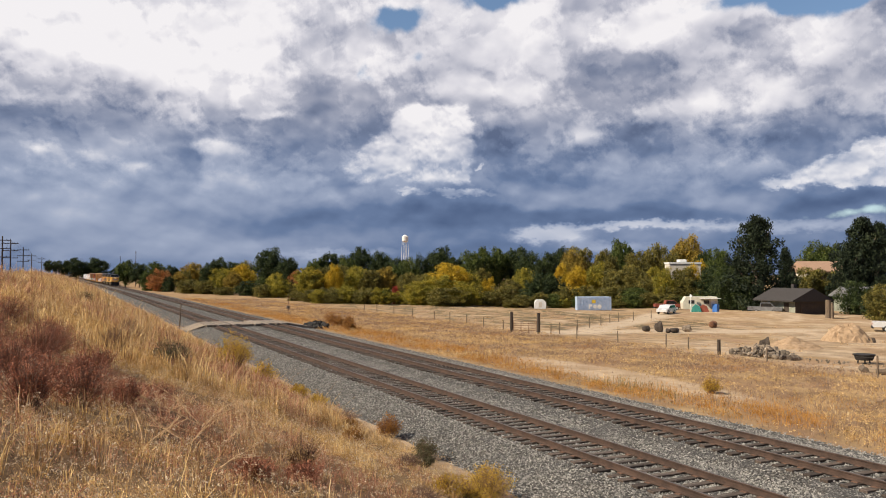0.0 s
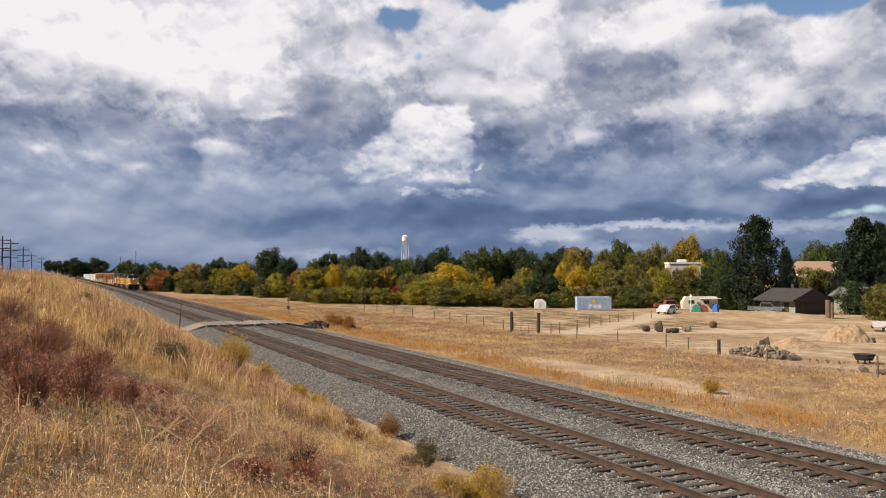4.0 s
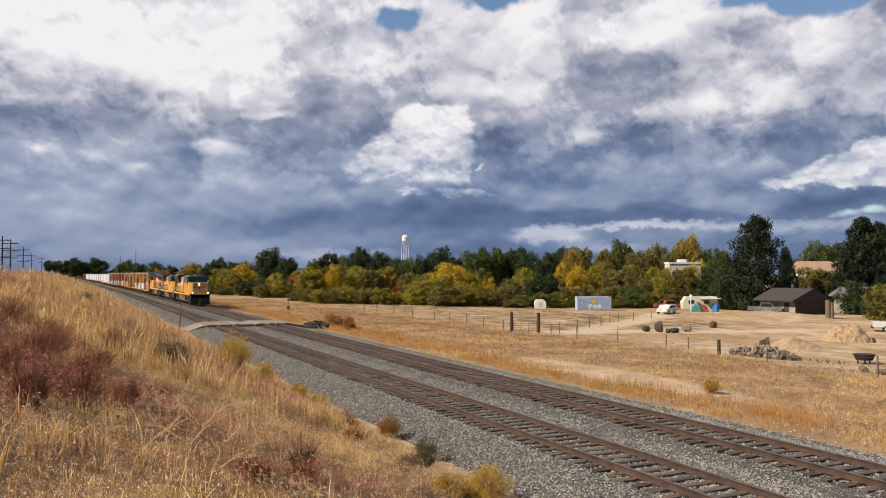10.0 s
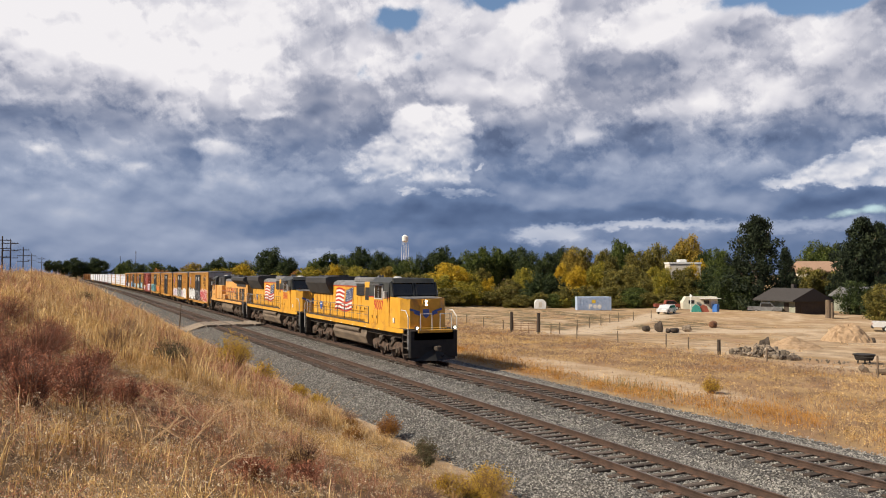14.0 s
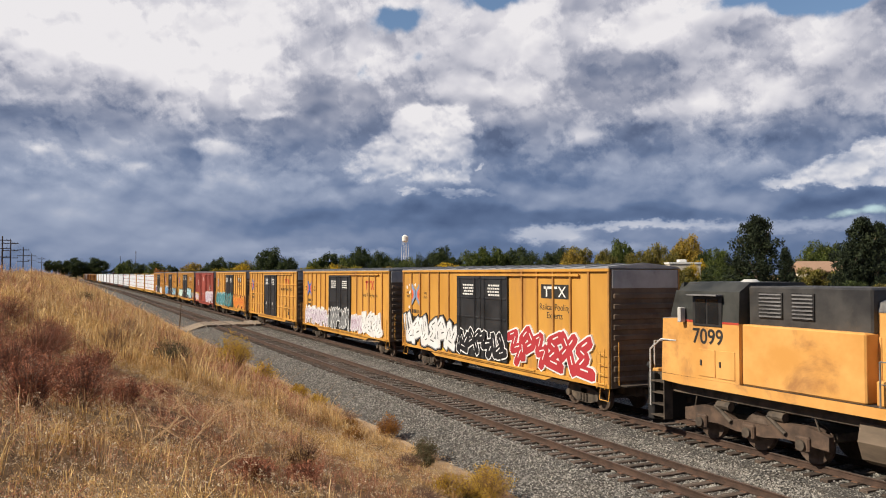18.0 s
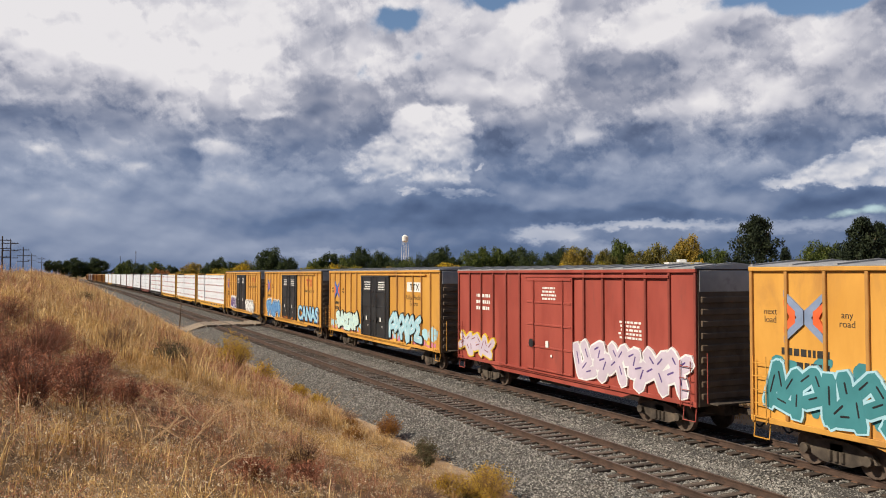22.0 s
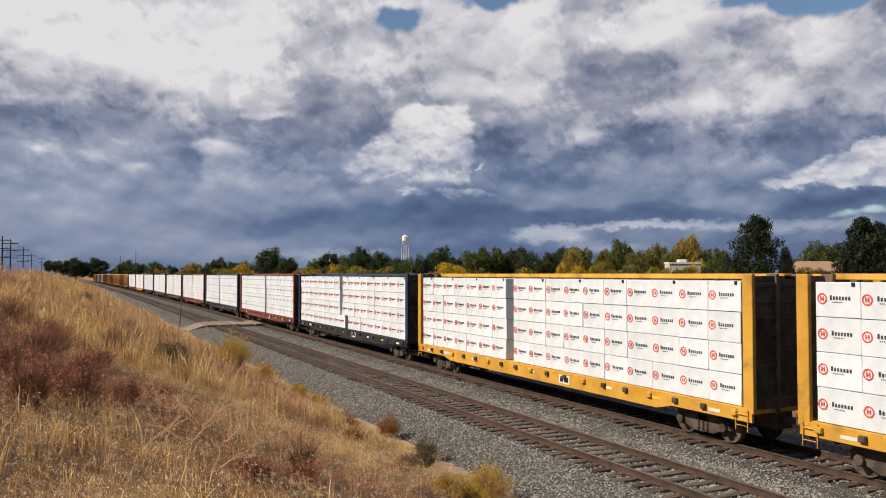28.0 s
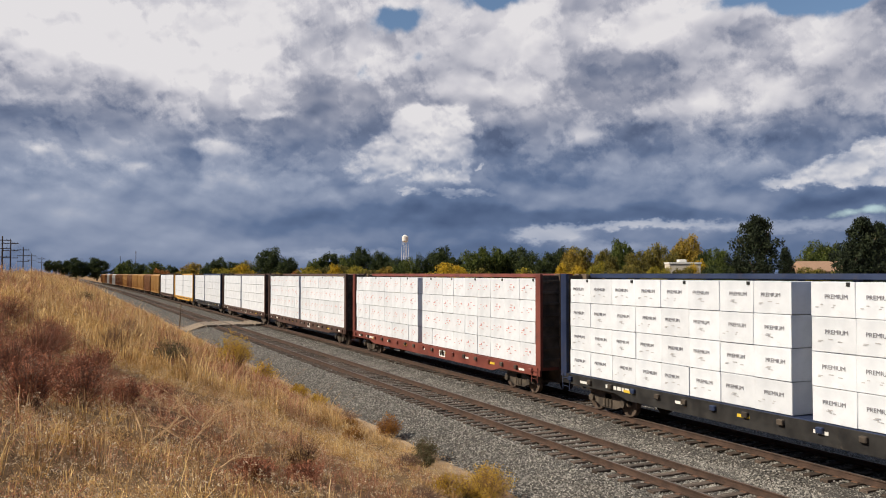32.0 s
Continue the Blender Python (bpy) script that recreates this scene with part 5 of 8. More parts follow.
def coupler(parent, x, d):
    """Knuckle coupler and brake hose at the end x; d = 1 at the front, -1 at the rear."""
    s = Shape()
    s.box(min(x, x + d * 0.75), max(x, x + d * 0.75), -0.08, 0.08, 0.74, 0.92, 0.015)
    s.box(min(x + d * 0.72, x + d * 1.0), max(x + d * 0.72, x + d * 1.0), -0.15, 0.15, 0.70, 0.99, 0.04)
    part("coupler", s, grime, parent, "rusty knuckle coupler")
    h = [Vector((x + d * (0.25 + 0.6 * i / 6), 0.42, 0.72 - 0.36 * math.sin(math.pi * i / 6.5))) for i in range(7)]
    part("brake_hose", Shape().path(h, 0.028, 6), black_paint, parent)


def ladder(parent, x0, x1, y, z0, z1, rungs, material):
    l = part("ladder", Shape().tube((x0, y, z0), (x0, y, z1), 0.016, 5).tube((x1, y, z0), (x1, y, z1), 0.016, 5), material, parent)
    for i in range(rungs):
        z = z0 + (z1 - z0) * (i + 0.5) / rungs
        part("rung", Shape().tube((x0, y, z), (x1, y, z), 0.013, 5), material, l)


def marks(parent, name, material, bars, y, label="", thick=0.004):
    """Flat painted bars (x0, x1, z0, z1) on a side at y, as one marking."""
    s = Shape()
    for x0, x1, z0, z1 in bars:
        s.box(x0, x1, y - thick, y, z0, z1)
    return part(name, s, material, parent, label)


def fine_print(parent, x, z, w, rows, material, y, seed, step=0.11):
    """Lines of small writing that cannot be read."""
    rng = random.Random(seed)
    bars = []
    for i in range(rows):
        u = x - w / 2 + rng.uniform(0, 0.15) * w
        while u < x + w / 2 - 0.05:
            k = rng.uniform(0.08, 0.22)
            bars.append((u, min(u + k, x + w / 2), z - i * step, z - i * step + step * 0.55))
            u += k + 0.05
    marks(parent, "fine_print", material, bars, y, "small lettering")


SPRAY = {}


def spray(name, rgb):
    if name not in SPRAY:
        SPRAY[name] = surface("spray_" + name, [c * 0.85 for c in rgb], rgb, 1.6, 0.5)
    return SPRAY[name]


spray("white", (0.72, 0.73, 0.74)), spray("pale_blue", (0.36, 0.60, 0.70)), spray("teal", (0.05, 0.22, 0.25)), spray("orange", (0.62, 0.20, 0.03)), spray("red", (0.42, 0.04, 0.05))
spray("pink", (0.60, 0.20, 0.33)), spray("purple", (0.10, 0.06, 0.22)), spray("blue", (0.08, 0.24, 0.52)), spray("black", (0.015, 0.015, 0.018)), spray("grey", (0.22, 0.23, 0.24)), spray("mint", (0.55, 0.72, 0.68)), spray("lilac", (0.55, 0.48, 0.58)), spray("maroon", (0.20, 0.03, 0.05)), spray("yellow", (0.70, 0.50, 0.05))


def bubble(cx, cz, w, h, rng, lean):
    """A rounded, lumpy outline about the size of one sprayed letter."""
    k = 18
    lob = [rng.uniform(0.78, 1.12) for _ in range(6)]
    out = []
    for i in range(k):
        a = 2 * math.pi * i / k
        r = lob[int(i / 3) % 6] * (0.6 + 0.4 * lob[(int(i / 3) + 1) % 6])
        c, s = math.cos(a), math.sin(a)
        u = math.copysign(abs(c) ** 0.7, c) * w / 2 * r
        v = math.copysign(abs(s) ** 0.7, s) * h / 2 * r
        out.append((cx + u + lean * v, cz + v))
    return out


GLYPHS = (
    ((0, 0.1, 0.35, 0.95), (0.35, 0.95, 0.6, 0.3), (0.6, 0.3, 1.1, 0.85), (0.2, 0.3, 0.9, 0.1)),
    ((-0.1, 0.8, 0.5, 0.95), (0.5, 0.95, 0.3, 0.4), (0.3, 0.4, 1.05, 0.55), (1.05, 0.55, 0.7, 0.0)),
    ((0.95, 0.95, 0.2, 0.7), (0.2, 0.7, 0.7, 0.45), (0.7, 0.45, 0.05, 0.1), (0.05, 0.1, 1.1, 0.0)),
    ((0.0, 0.95, 0.25, 0.1), (0.25, 0.1, 0.85, 0.5), (0.85, 0.5, 0.55, 1.0), (0.5, 0.1, 1.15, 0.2)),
    ((0.1, 0.0, 0.0, 0.6), (0.0, 0.6, 0.6, 0.95), (0.6, 0.95, 1.0, 0.5), (1.0, 0.5, 0.35, 0.35)),
    ((-0.1, 0.3, 0.5, 0.6), (0.5, 0.6, 0.1, 1.0), (0.5, 0.6, 1.0, 0.95), (0.6, 0.5, 0.9, 0.0)),
)


def band(x0, z0, x1, z1, w):
    """A thick stroke from one point to another, pointed a little at its ends."""
    d = Vector((x1 - x0, z1 - z0))
    d.normalize()
    q = Vector((-d.y, d.x)) * w / 2
    return [(x0 - d.x * w * 0.35 + q.x * 0.6, z0 - d.y * w * 0.35 + q.y * 0.6), (x0 + q.x, z0 + q.y), (x1 + q.x, z1 + q.y), (x1 + d.x * w * 0.4 + q.x * 0.5, z1 + d.y * w * 0.4 + q.y * 0.5),
            (x1 + d.x * w * 0.4 - q.x * 0.7, z1 + d.y * w * 0.4 - q.y * 0.7), (x1 - q.x, z1 - q.y), (x0 - q.x, z0 - q.y), (x0 - d.x * w * 0.35 - q.x * 0.8, z0 - d.y * w * 0.35 - q.y * 0.8)]


def graffiti(parent, x0, x1, z0, z1, count, fill, outline, y, seed, inner=None, halo=None, label="spray-painted graffiti lettering", floor=1.0):
    """A row of leaning, interlocked strokes in layers: halo, outline, fill, shine. They spell no word."""
    rng = random.Random(seed)
    base, y = y, (y - 0.062 if y > -1.58 else y)  # painted across the posts too
    layers = {"halo": Shape(), "outline": Shape(), "fill": Shape(), "shine": Shape()}
    w, h, k = (x1 - x0) / count, z1 - z0, 0
    for i in range(count):
        lean, sx, up = rng.uniform(-0.25, 0.4), rng.uniform(1.0, 1.35), rng.uniform(-0.05, 0.06) * h
        thick = min(w * 0.42, h * 0.34) * rng.uniform(0.9, 1.15)
        for a in GLYPHS[rng.randrange(len(GLYPHS))]:
            k += 1
            p = []
            for u, v in ((a[0], a[1]), (a[2], a[3])):
                zz = z0 + thick * 0.4 + (h - thick * 0.8) * v + up + rng.uniform(-0.04, 0.04) * h
                p += [x0 + w * (i + 0.5) + (u - 0.5) * (w - thick * 0.6) * sx + lean * (v - 0.5) * h * 0.35, zz]
            for name, grow_by, dy in (("halo", 0.26, 0.003), ("outline", 0.13, 0.0060), ("fill", 0.0, 0.010)):
                o = [(q, max(r, floor)) for q, r in band(*p, thick + grow_by)]
                layers[name].prism(o, y - dy - (k % 7) * 0.0004, base, "y")
            m = [p[0] * 0.75 + p[2] * 0.25, p[1] * 0.75 + p[3] * 0.25 + thick * 0.15, p[0] * 0.3 + p[2] * 0.7, p[1] * 0.3 + p[3] * 0.7 + thick * 0.15]
            layers["shine"].prism([(q, max(r, floor)) for q, r in band(*m, thick * 0.13)], y - 0.0138, base, "y")
    g = part("graffiti", layers["fill"], SPRAY[fill], parent, label)
    part("outline", layers["outline"], SPRAY[outline], g)
    part("shine", layers["shine"], SPRAY[inner or outline], g)
    if halo:
        part("halo", layers["halo"], SPRAY[halo], g)


def sprayed_word(parent, text, size, x, z, stretch, fills, y, label):
    """Block letters in layers, the widest at the back: (colour, swell) from back to front."""
    word = None
    for i, (colour, swell) in enumerate(fills):
        me = letters(text, size, SPRAY[colour], swell)
        ob = part("graffiti" if word is None else "fill", me, None, parent if word is None else word, label if word is None else "")
        if word is None:
            word = ob
            ob.matrix_basis = Matrix.LocRotScale((x, y, z), None, (stretch, 1, 1))
        else:
            ob.matrix_basis = pose(0.02 * i, -0.004 * i, 0.02 * i)


def splash(parent, x0, x1, z0, z1, colour, y, seed, count=26, size=0.35):
    """A loose wash of sprayed paint."""
    rng = random.Random(seed)
    s = Shape()
    for i in range(count):
        w, h = rng.uniform(0.5, 1.4) * size, rng.uniform(0.5, 1.3) * size
        cx, cz = rng.uniform(x0, x1), rng.uniform(z0 + h * 0.6, z1 - h * 0.5)
        s.prism(bubble(cx, cz, w, h, rng, rng.uniform(-0.2, 0.3)), y - 0.0022 - 0.00004 * i, y, "y")
    part("paint_wash", s, SPRAY[colour], parent, "sprayed paint wash")
# ---- boxcars ----
def boxcar(name, label, length, paint, grid=False, posts=16, door=(-2.45, 2.35), door_paint=None, top=5.16, two_leaf=True, group="boxcars of the train"):
    """A tall boxcar: ribbed sides, plug doors, corrugated ends, roof, trucks. The camera's side is -y."""
    L, Y = length / 2, 1.52
    root = thing(name, label, "boxcar", group)
    part("body", Shape().box(-L + 0.05, L - 0.05, -Y, Y, 1.0, top - 0.12), paint, root)
    for s in (-1, 1):
        sill = Shape().box(-L + 0.02, L - 0.02, s * 1.55 - 0.04, s * 1.55 + 0.04, 0.98, 1.13, 0.012)
        sill.prism([(-L * 0.62, 0.98), (L * 0.62, 0.98), (L * 0.55, 0.80), (-L * 0.55, 0.80)], s * 1.50 - 0.03, s * 1.50 + 0.03, "y")
        part("side_sill", sill, paint, root)
        part("top_rail", Shape().box(-L, L, s * 1.56 - 0.05, s * 1.56 + 0.05, top - 0.13, top - 0.01, 0.02), paint, root)
        x = -L + 0.06
        stops = [-L + 0.06 + (2 * L - 0.12) * i / posts for i in range(posts + 1)]
        for x in stops:
            if door[0] - 0.1 < x < door[1] + 0.1:
                continue
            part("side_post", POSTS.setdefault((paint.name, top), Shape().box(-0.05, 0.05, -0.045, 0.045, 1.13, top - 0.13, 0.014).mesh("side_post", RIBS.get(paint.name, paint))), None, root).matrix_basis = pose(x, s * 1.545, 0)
        if grid:
            for z in (2.05, 3.05, 4.05):
                for a, b in ((-L + 0.1, door[0] - 0.15), (door[1] + 0.15, L - 0.1)):
                    part("side_rib", Shape().box(a, b, s * 1.545 - 0.03, s * 1.545 + 0.03, z - 0.05, z + 0.05, 0.015), paint, root)
        d = part("door_track", Shape().box(door[0] - 0.2, min(L - 0.4, door[1] + 5.2), s * 1.60 - 0.03, s * 1.60 + 0.03, top - 0.30, top - 0.20, 0.01), paint, root)
        part("lower_track", Shape().box(door[0] - 2.2, door[1] + 2.2, s * 1.60 - 0.04, s * 1.60 + 0.04, 1.06, 1.12), paint, root)
        leaves = ((door[0], (door[0] + door[1]) / 2 - 0.02), ((door[0] + door[1]) / 2 + 0.02, door[1])) if two_leaf else (door,)
        for k, (a, b) in enumerate(leaves):
            leaf = part("door", Shape().box(a, b, s * 1.585 - 0.035, s * 1.585 + 0.035, 1.14, top - 0.31, 0.015), door_paint or door_black, root, "black steel plug door" if door_paint is None else "")
            for i in range(5):
                z = 1.2 + (top - 1.6) * i / 4
                part("stiffener", Shape().box(a + 0.06, b - 0.06, s * 1.63 - 0.02, s * 1.63 + 0.02, z - 0.04, z + 0.04, 0.01), door_paint or door_black, leaf)
            for f in (0.18, 0.82):
                xx = a + (b - a) * f
                part("lock_bar", Shape().tube((xx, s * 1.67, 1.2), (xx, s * 1.67, top - 0.4), 0.022, 6), door_paint or door_black, leaf)
            if s < 0:
                fine_print(leaf, (a + b) / 2, top - 0.75, 1.1, 4, mark_white, -1.625, k + int(length), 0.14)
                marks(leaf, "placard", mark_white, [((a + b) / 2 - 0.15, (a + b) / 2 + 0.05, 2.1, 2.35), ((a + b) / 2 + 0.2, (a + b) / 2 + 0.3, 1.75, 1.85)], -1.656, "small white placards")
                part("handwheel", Shape().tube((a + 0.45, s * 1.67, 2.2), (a + 0.45, s * 1.71, 2.2), 0.17, 14), door_black, leaf)
        ladder(root, s * L - s * 0.18, s * L - s * 0.62, s * 1.66, 0.95, 2.75, 5, paint)
        ladder(root, -s * L + s * 0.18, -s * L + s * 0.62, s * 1.66, 0.95, 2.35, 4, paint)
        for e in (-1, 1):
            step = Shape().path([(e * (L - 0.1), s * 1.5, 0.98), (e * (L - 0.1), s * 1.55, 0.55), (e * (L - 0.62), s * 1.55, 0.55), (e * (L - 0.62), s * 1.5, 0.98)], 0.018, 5)
            part("stirrup_step", step, paint, root)
    roof = Shape()
    n = 14
    roof.prism([(-1.60, top - 0.01), (1.60, top - 0.01), (1.60, top + 0.02), (0, top + 0.15), (-1.60, top + 0.02)], -L, L)
    roof_ob = part("roof", roof, galvanised, root, "galvanised steel roof with raised seams")
    for i in range(n + 1):
        x = -L + 0.1 + (2 * L - 0.2) * i / n
        part("roof_seam", ROOF_SEAM.setdefault(top, Shape().prism([(-1.58, top + 0.02), (0, top + 0.15), (1.58, top + 0.02), (1.58, top + 0.06), (0, top + 0.20), (-1.58, top + 0.06)], -0.04, 0.04).mesh("roof_seam", galvanised)), None, roof_ob).matrix_basis = pose(x, 0, 0)
    for e in (-1, 1):
        end = part("end_wall", Shape().box(min(e * (L - 0.05), e * (L + 0.01)), max(e * (L - 0.05), e * (L + 0.01)), -1.50, 1.50, 1.0, top - 0.03), box_end, root, "dirt-brown corrugated end wall")
        for i in range(9):
            z = 1.2 + i * 0.36
            part("corrugation", Shape().box(min(e * L, e * (L + 0.07)), max(e * L, e * (L + 0.07)), -1.42, 1.42, z, z + 0.20, 0.03), box_end, end)
        part("upper_panel", Shape().box(min(e * L, e * (L + 0.03)), max(e * L, e * (L + 0.03)), -1.46, 1.46, top - 0.70, top - 0.06, 0.01), galvanised, end, "bare grey upper end panel")
        part("crossover_platform", Shape().box(min(e * L, e * (L + 0.45)), max(e * L, e * (L + 0.45)), -1.2, 1.2, 1.08, 1.12), grime, root)
        ladder(root, e * (L + 0.10), e * (L + 0.10) + 0.001, -1.25, 1.1, 2.6, 3, paint)
        coupler(root, e * (L - 0.1), e)
    part("centre_sill", Shape().box(-L + 0.2, L - 0.2, -0.3, 0.3, 0.62, 1.0), grime, root)
    part("brake_reservoir", Shape().tube((-1.6, -0.8, 0.72), (0.2, -0.8, 0.72), 0.2, 12), grime, root)
    for e in (-1, 1):
        freight_truck(root, e * (L - 2.25))
    return root


# post paint darker than the sides, standing in for dark gap lines beside them
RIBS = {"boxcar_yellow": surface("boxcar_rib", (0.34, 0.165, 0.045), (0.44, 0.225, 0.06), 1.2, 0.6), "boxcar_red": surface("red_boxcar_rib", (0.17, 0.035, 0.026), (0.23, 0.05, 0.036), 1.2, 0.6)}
POSTS, ROOF_SEAM, SIDE = {}, {}, -1.523


def cross_emblem(parent, x, z, size, a, b):
    """Two bent bands, back to back, that make a cross."""
    for sx in (-1, 1):
        for m, u0, v1, t, dy in ((a, 0.02, 1.20, 0.20, 0.052), (b, 0.27, 0.72, 0.17, 0.053)):
            s = Shape()
            for sz in (-1, 1):
                s.prism([(x + sx * u0, z), (x + sx * (u0 + t), z), (x + sx * size * 1.25, z + sz * size * v1 - sz * t * 0.4), (x + sx * size * 1.25, z + sz * size * v1 + sz * t * 0.4), (x + sx * u0, z + sz * t * 0.9)], SIDE - dy + (0.001 if sz > 0 else 0), SIDE, "y")
            part("emblem_band", s, m, parent, "painted band of a cross emblem")


def letter_block(parent, x, z, w, h, material, y):
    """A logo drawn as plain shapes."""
    t = h * 0.24
    bars = [(x - w / 2, x + w * 0.12, z + h / 2 - t, z + h / 2), (x - w * 0.40, x - w * 0.40 + t, z - h / 2, z + h / 2), (x - w * 0.08, x - w * 0.08 + t, z - h / 2, z + h / 2)]
    s = Shape()
    for x0, x1, z0, z1 in bars:
        s.box(x0, x1, y - 0.004, y, z0, z1)
    for d in (-1, 1):
        s.prism([(x + w * 0.34 - d * w * 0.14 - t / 2, z - h / 2), (x + w * 0.34 - d * w * 0.14 + t / 2, z - h / 2), (x + w * 0.34 + d * w * 0.14 + t / 2, z + h / 2), (x + w * 0.34 + d * w * 0.14 - t / 2, z + h / 2)], y - 0.004 - 0.0005 * d, y, "y")
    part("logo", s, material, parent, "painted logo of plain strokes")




def dress_yellow(car, logo="red", slogan=0, x_mark=True, faded=False):
    if x_mark:
        cross_emblem(car, -7.55, 3.85, 0.50, mark_steel if faded else mark_blue, mark_orange)
        sign(car, "next\nload", 0.24, mark_black, -8.65, SIDE, 3.85)
        sign(car, "any\nroad", 0.24, mark_black, -6.35, SIDE, 3.85)
    fine_print(car, -7.6, 2.85, 1.5, 2, mark_black, SIDE, 3, 0.34)
    x = 5.85
    if logo == "red":
        letter_block(car, x, 4.25, 1.5, 0.55, mark_red, SIDE)
    elif logo == "patch":
        marks(car, "logo_patch", mark_black, [(x - 0.95, x + 0.95, 4.0, 4.55)], SIDE, "black logo patch")
        letter_block(car, x, 4.27, 1.5, 0.40, mark_white, SIDE - 0.004)
    elif logo == "white":
        marks(car, "logo_patch", mark_white, [(x - 0.95, x + 0.95, 3.98, 4.50)], SIDE, "white overpainted logo patch")
        letter_block(car, x + 0.1, 4.24, 1.2, 0.36, mark_black, SIDE - 0.004)
    words = ("Railcar Pooling Experts", "Railcar Pooling\nExperts", "RAILCAR POOLING EXPERTS")[slogan]
    sign(car, words, (0.30, 0.36, 0.29)[slogan], mark_black, x, SIDE - (0.032 if slogan == 2 else 0), 3.62 if slogan != 1 else 3.5)
    fine_print(car, 5.4, 2.2, 0.6, 5, mark_black, SIDE, 8, 0.10)
    fine_print(car, 6.5, 2.1, 0.7, 5, mark_black, SIDE, 9, 0.10)
    marks(car, "data_panel", mark_black, [(6.3, 6.95, 1.45, 1.75)], SIDE, "black data panel")
    marks(car, "reflector", spray("yellow", (0.7, 0.5, 0.05)), [(7.6, 8.0, 1.25, 1.45), (-8.2, -7.8, 1.25, 1.45), (2.9, 3.3, 1.14, 1.24), (-4.4, -4.0, 1.14, 1.24)], SIDE - 0.001, "yellow reflective strips")


def build_boxcars():
    first = boxcar("boxcar", "golden yellow tall boxcar with white and red graffiti", 18.65, box_yellow)
    dress_yellow(first, "patch", 1, faded=True)
    graffiti(first, -8.9, -2.7, 1.15, 2.75, 6, "white", "grey", SIDE - 0.002, 1, "black", "black", "white and black graffiti letters")
    graffiti(first, 2.5, 8.3, 1.2, 2.75, 6, "red", "white", SIDE - 0.002, 2, "white", None, "red graffiti letters edged white")
    splash(first, -8.9, -7.6, 3.0, 4.6, "white", SIDE, 3, 8, 0.16)
    graffiti(first, -2.3, 2.2, 1.2, 2.4, 4, "black", "white", -1.655, 4, "white", None, "black and white graffiti on the doors")
    second = boxcar("boxcar", "golden yellow tall boxcar with pale graffiti along its foot", 18.65, box_yellow)
    dress_yellow(second, "red", 0)
    splash(second, -8.8, -2.7, 1.15, 2.6, "white", SIDE, 5, 60, 0.5)
    splash(second, -8.8, 6.0, 1.15, 2.2, "lilac", SIDE - 0.0015, 6, 40, 0.4)
    graffiti(second, -8.6, -2.8, 1.15, 2.35, 11, "lilac", "white", SIDE - 0.004, 7, "black")
    graffiti(second, -2.3, 2.2, 1.2, 2.6, 8, "grey", "white", -1.655, 8, "black")
    graffiti(second, 2.5, 4.6, 1.2, 2.3, 5, "lilac", "white", SIDE - 0.004, 9, "maroon")
    graffiti(second, 4.7, 8.0, 1.15, 2.55, 4, "white", "white", SIDE - 0.004, 10, "black", None, "white bubble graffiti letters")
    third = boxcar("boxcar", "clean golden yellow boxcar with panelled sides", 18.65, box_yellow, grid=True)
    dress_yellow(third, "red", 2)
    fourth = boxcar("boxcar", "bright yellow boxcar with teal and orange graffiti", 18.65, box_yellow)
    dress_yellow(fourth, "patch", 1, faded=True)
    splash(fourth, -8.8, -2.6, 1.15, 2.9, "teal", SIDE, 11, 60, 0.5)
    graffiti(fourth, -8.7, -2.7, 1.2, 2.7, 7, "teal", "pale_blue", SIDE - 0.004, 12, "black")
    graffiti(fourth, 2.5, 8.8, 1.2, 2.5, 6, "orange", "yellow", SIDE - 0.004, 13, "red", "maroon", "orange and red graffiti letters")
    graffiti(fourth, -2.3, 2.2, 1.2, 2.7, 4, "teal", "black", -1.655, 14, "orange")
    red = boxcar("boxcar", "faded red boxcar with pale graffiti along its foot", 15.9, box_red, posts=14, door=(-1.6, 1.6), door_paint=box_red, two_leaf=False, top=5.12)
    fine_print(red, -5.6, 3.9, 1.5, 3, mark_white, SIDE, 15, 0.28)
    fine_print(red, 4.8, 3.3, 1.2, 5, mark_white, SIDE, 16, 0.13)
    graffiti(red, -7.6, -4.6, 1.15, 2.2, 3, "lilac", "yellow", SIDE - 0.004, 17, "maroon")
    graffiti(red, 1.8, 7.6, 1.15, 2.5, 6, "lilac", "white", SIDE - 0.004, 18, "purple", None, "pale lilac graffiti letters")
    sixth = boxcar("boxcar", "bright yellow boxcar with pale blue graffiti on pink", 18.65, box_yellow)
    dress_yellow(sixth, "white", 1)
    splash(sixth, -9, 9, 1.12, 1.45, "pink", SIDE, 19, 70, 0.3)
    splash(sixth, -9, -2.7, 1.2, 1.8, "pale_blue", SIDE - 0.0012, 20, 30, 0.5)
    splash(sixth, 2.5, 9, 1.2, 2.3, "pale_blue", SIDE - 0.0012, 21, 40, 0.5)
    graffiti(sixth, -7.6, -3.0, 1.25, 2.5, 5, "mint", "black", SIDE - 0.004, 22, "pale_blue", None, "mint green graffiti letters edged black")
    graffiti(sixth, 2.5, 7.0, 1.2, 2.75, 5, "pale_blue", "black", SIDE - 0.004, 23, "white", None, "pale blue graffiti letters edged black")
    seventh = boxcar("boxcar", "golden yellow boxcar with blue graffiti letters", 18.65, box_yellow)
    dress_yellow(seventh, "red", 0)
    graffiti(seventh, -8.3, -3.2, 1.15, 2.6, 5, "blue", "black", SIDE - 0.004, 24, "pale_blue", "white", "blue graffiti letters edged black")
    splash(seventh, 2.6, 8.6, 1.15, 2.0, "orange", SIDE - 0.001, 25, 30, 0.35)
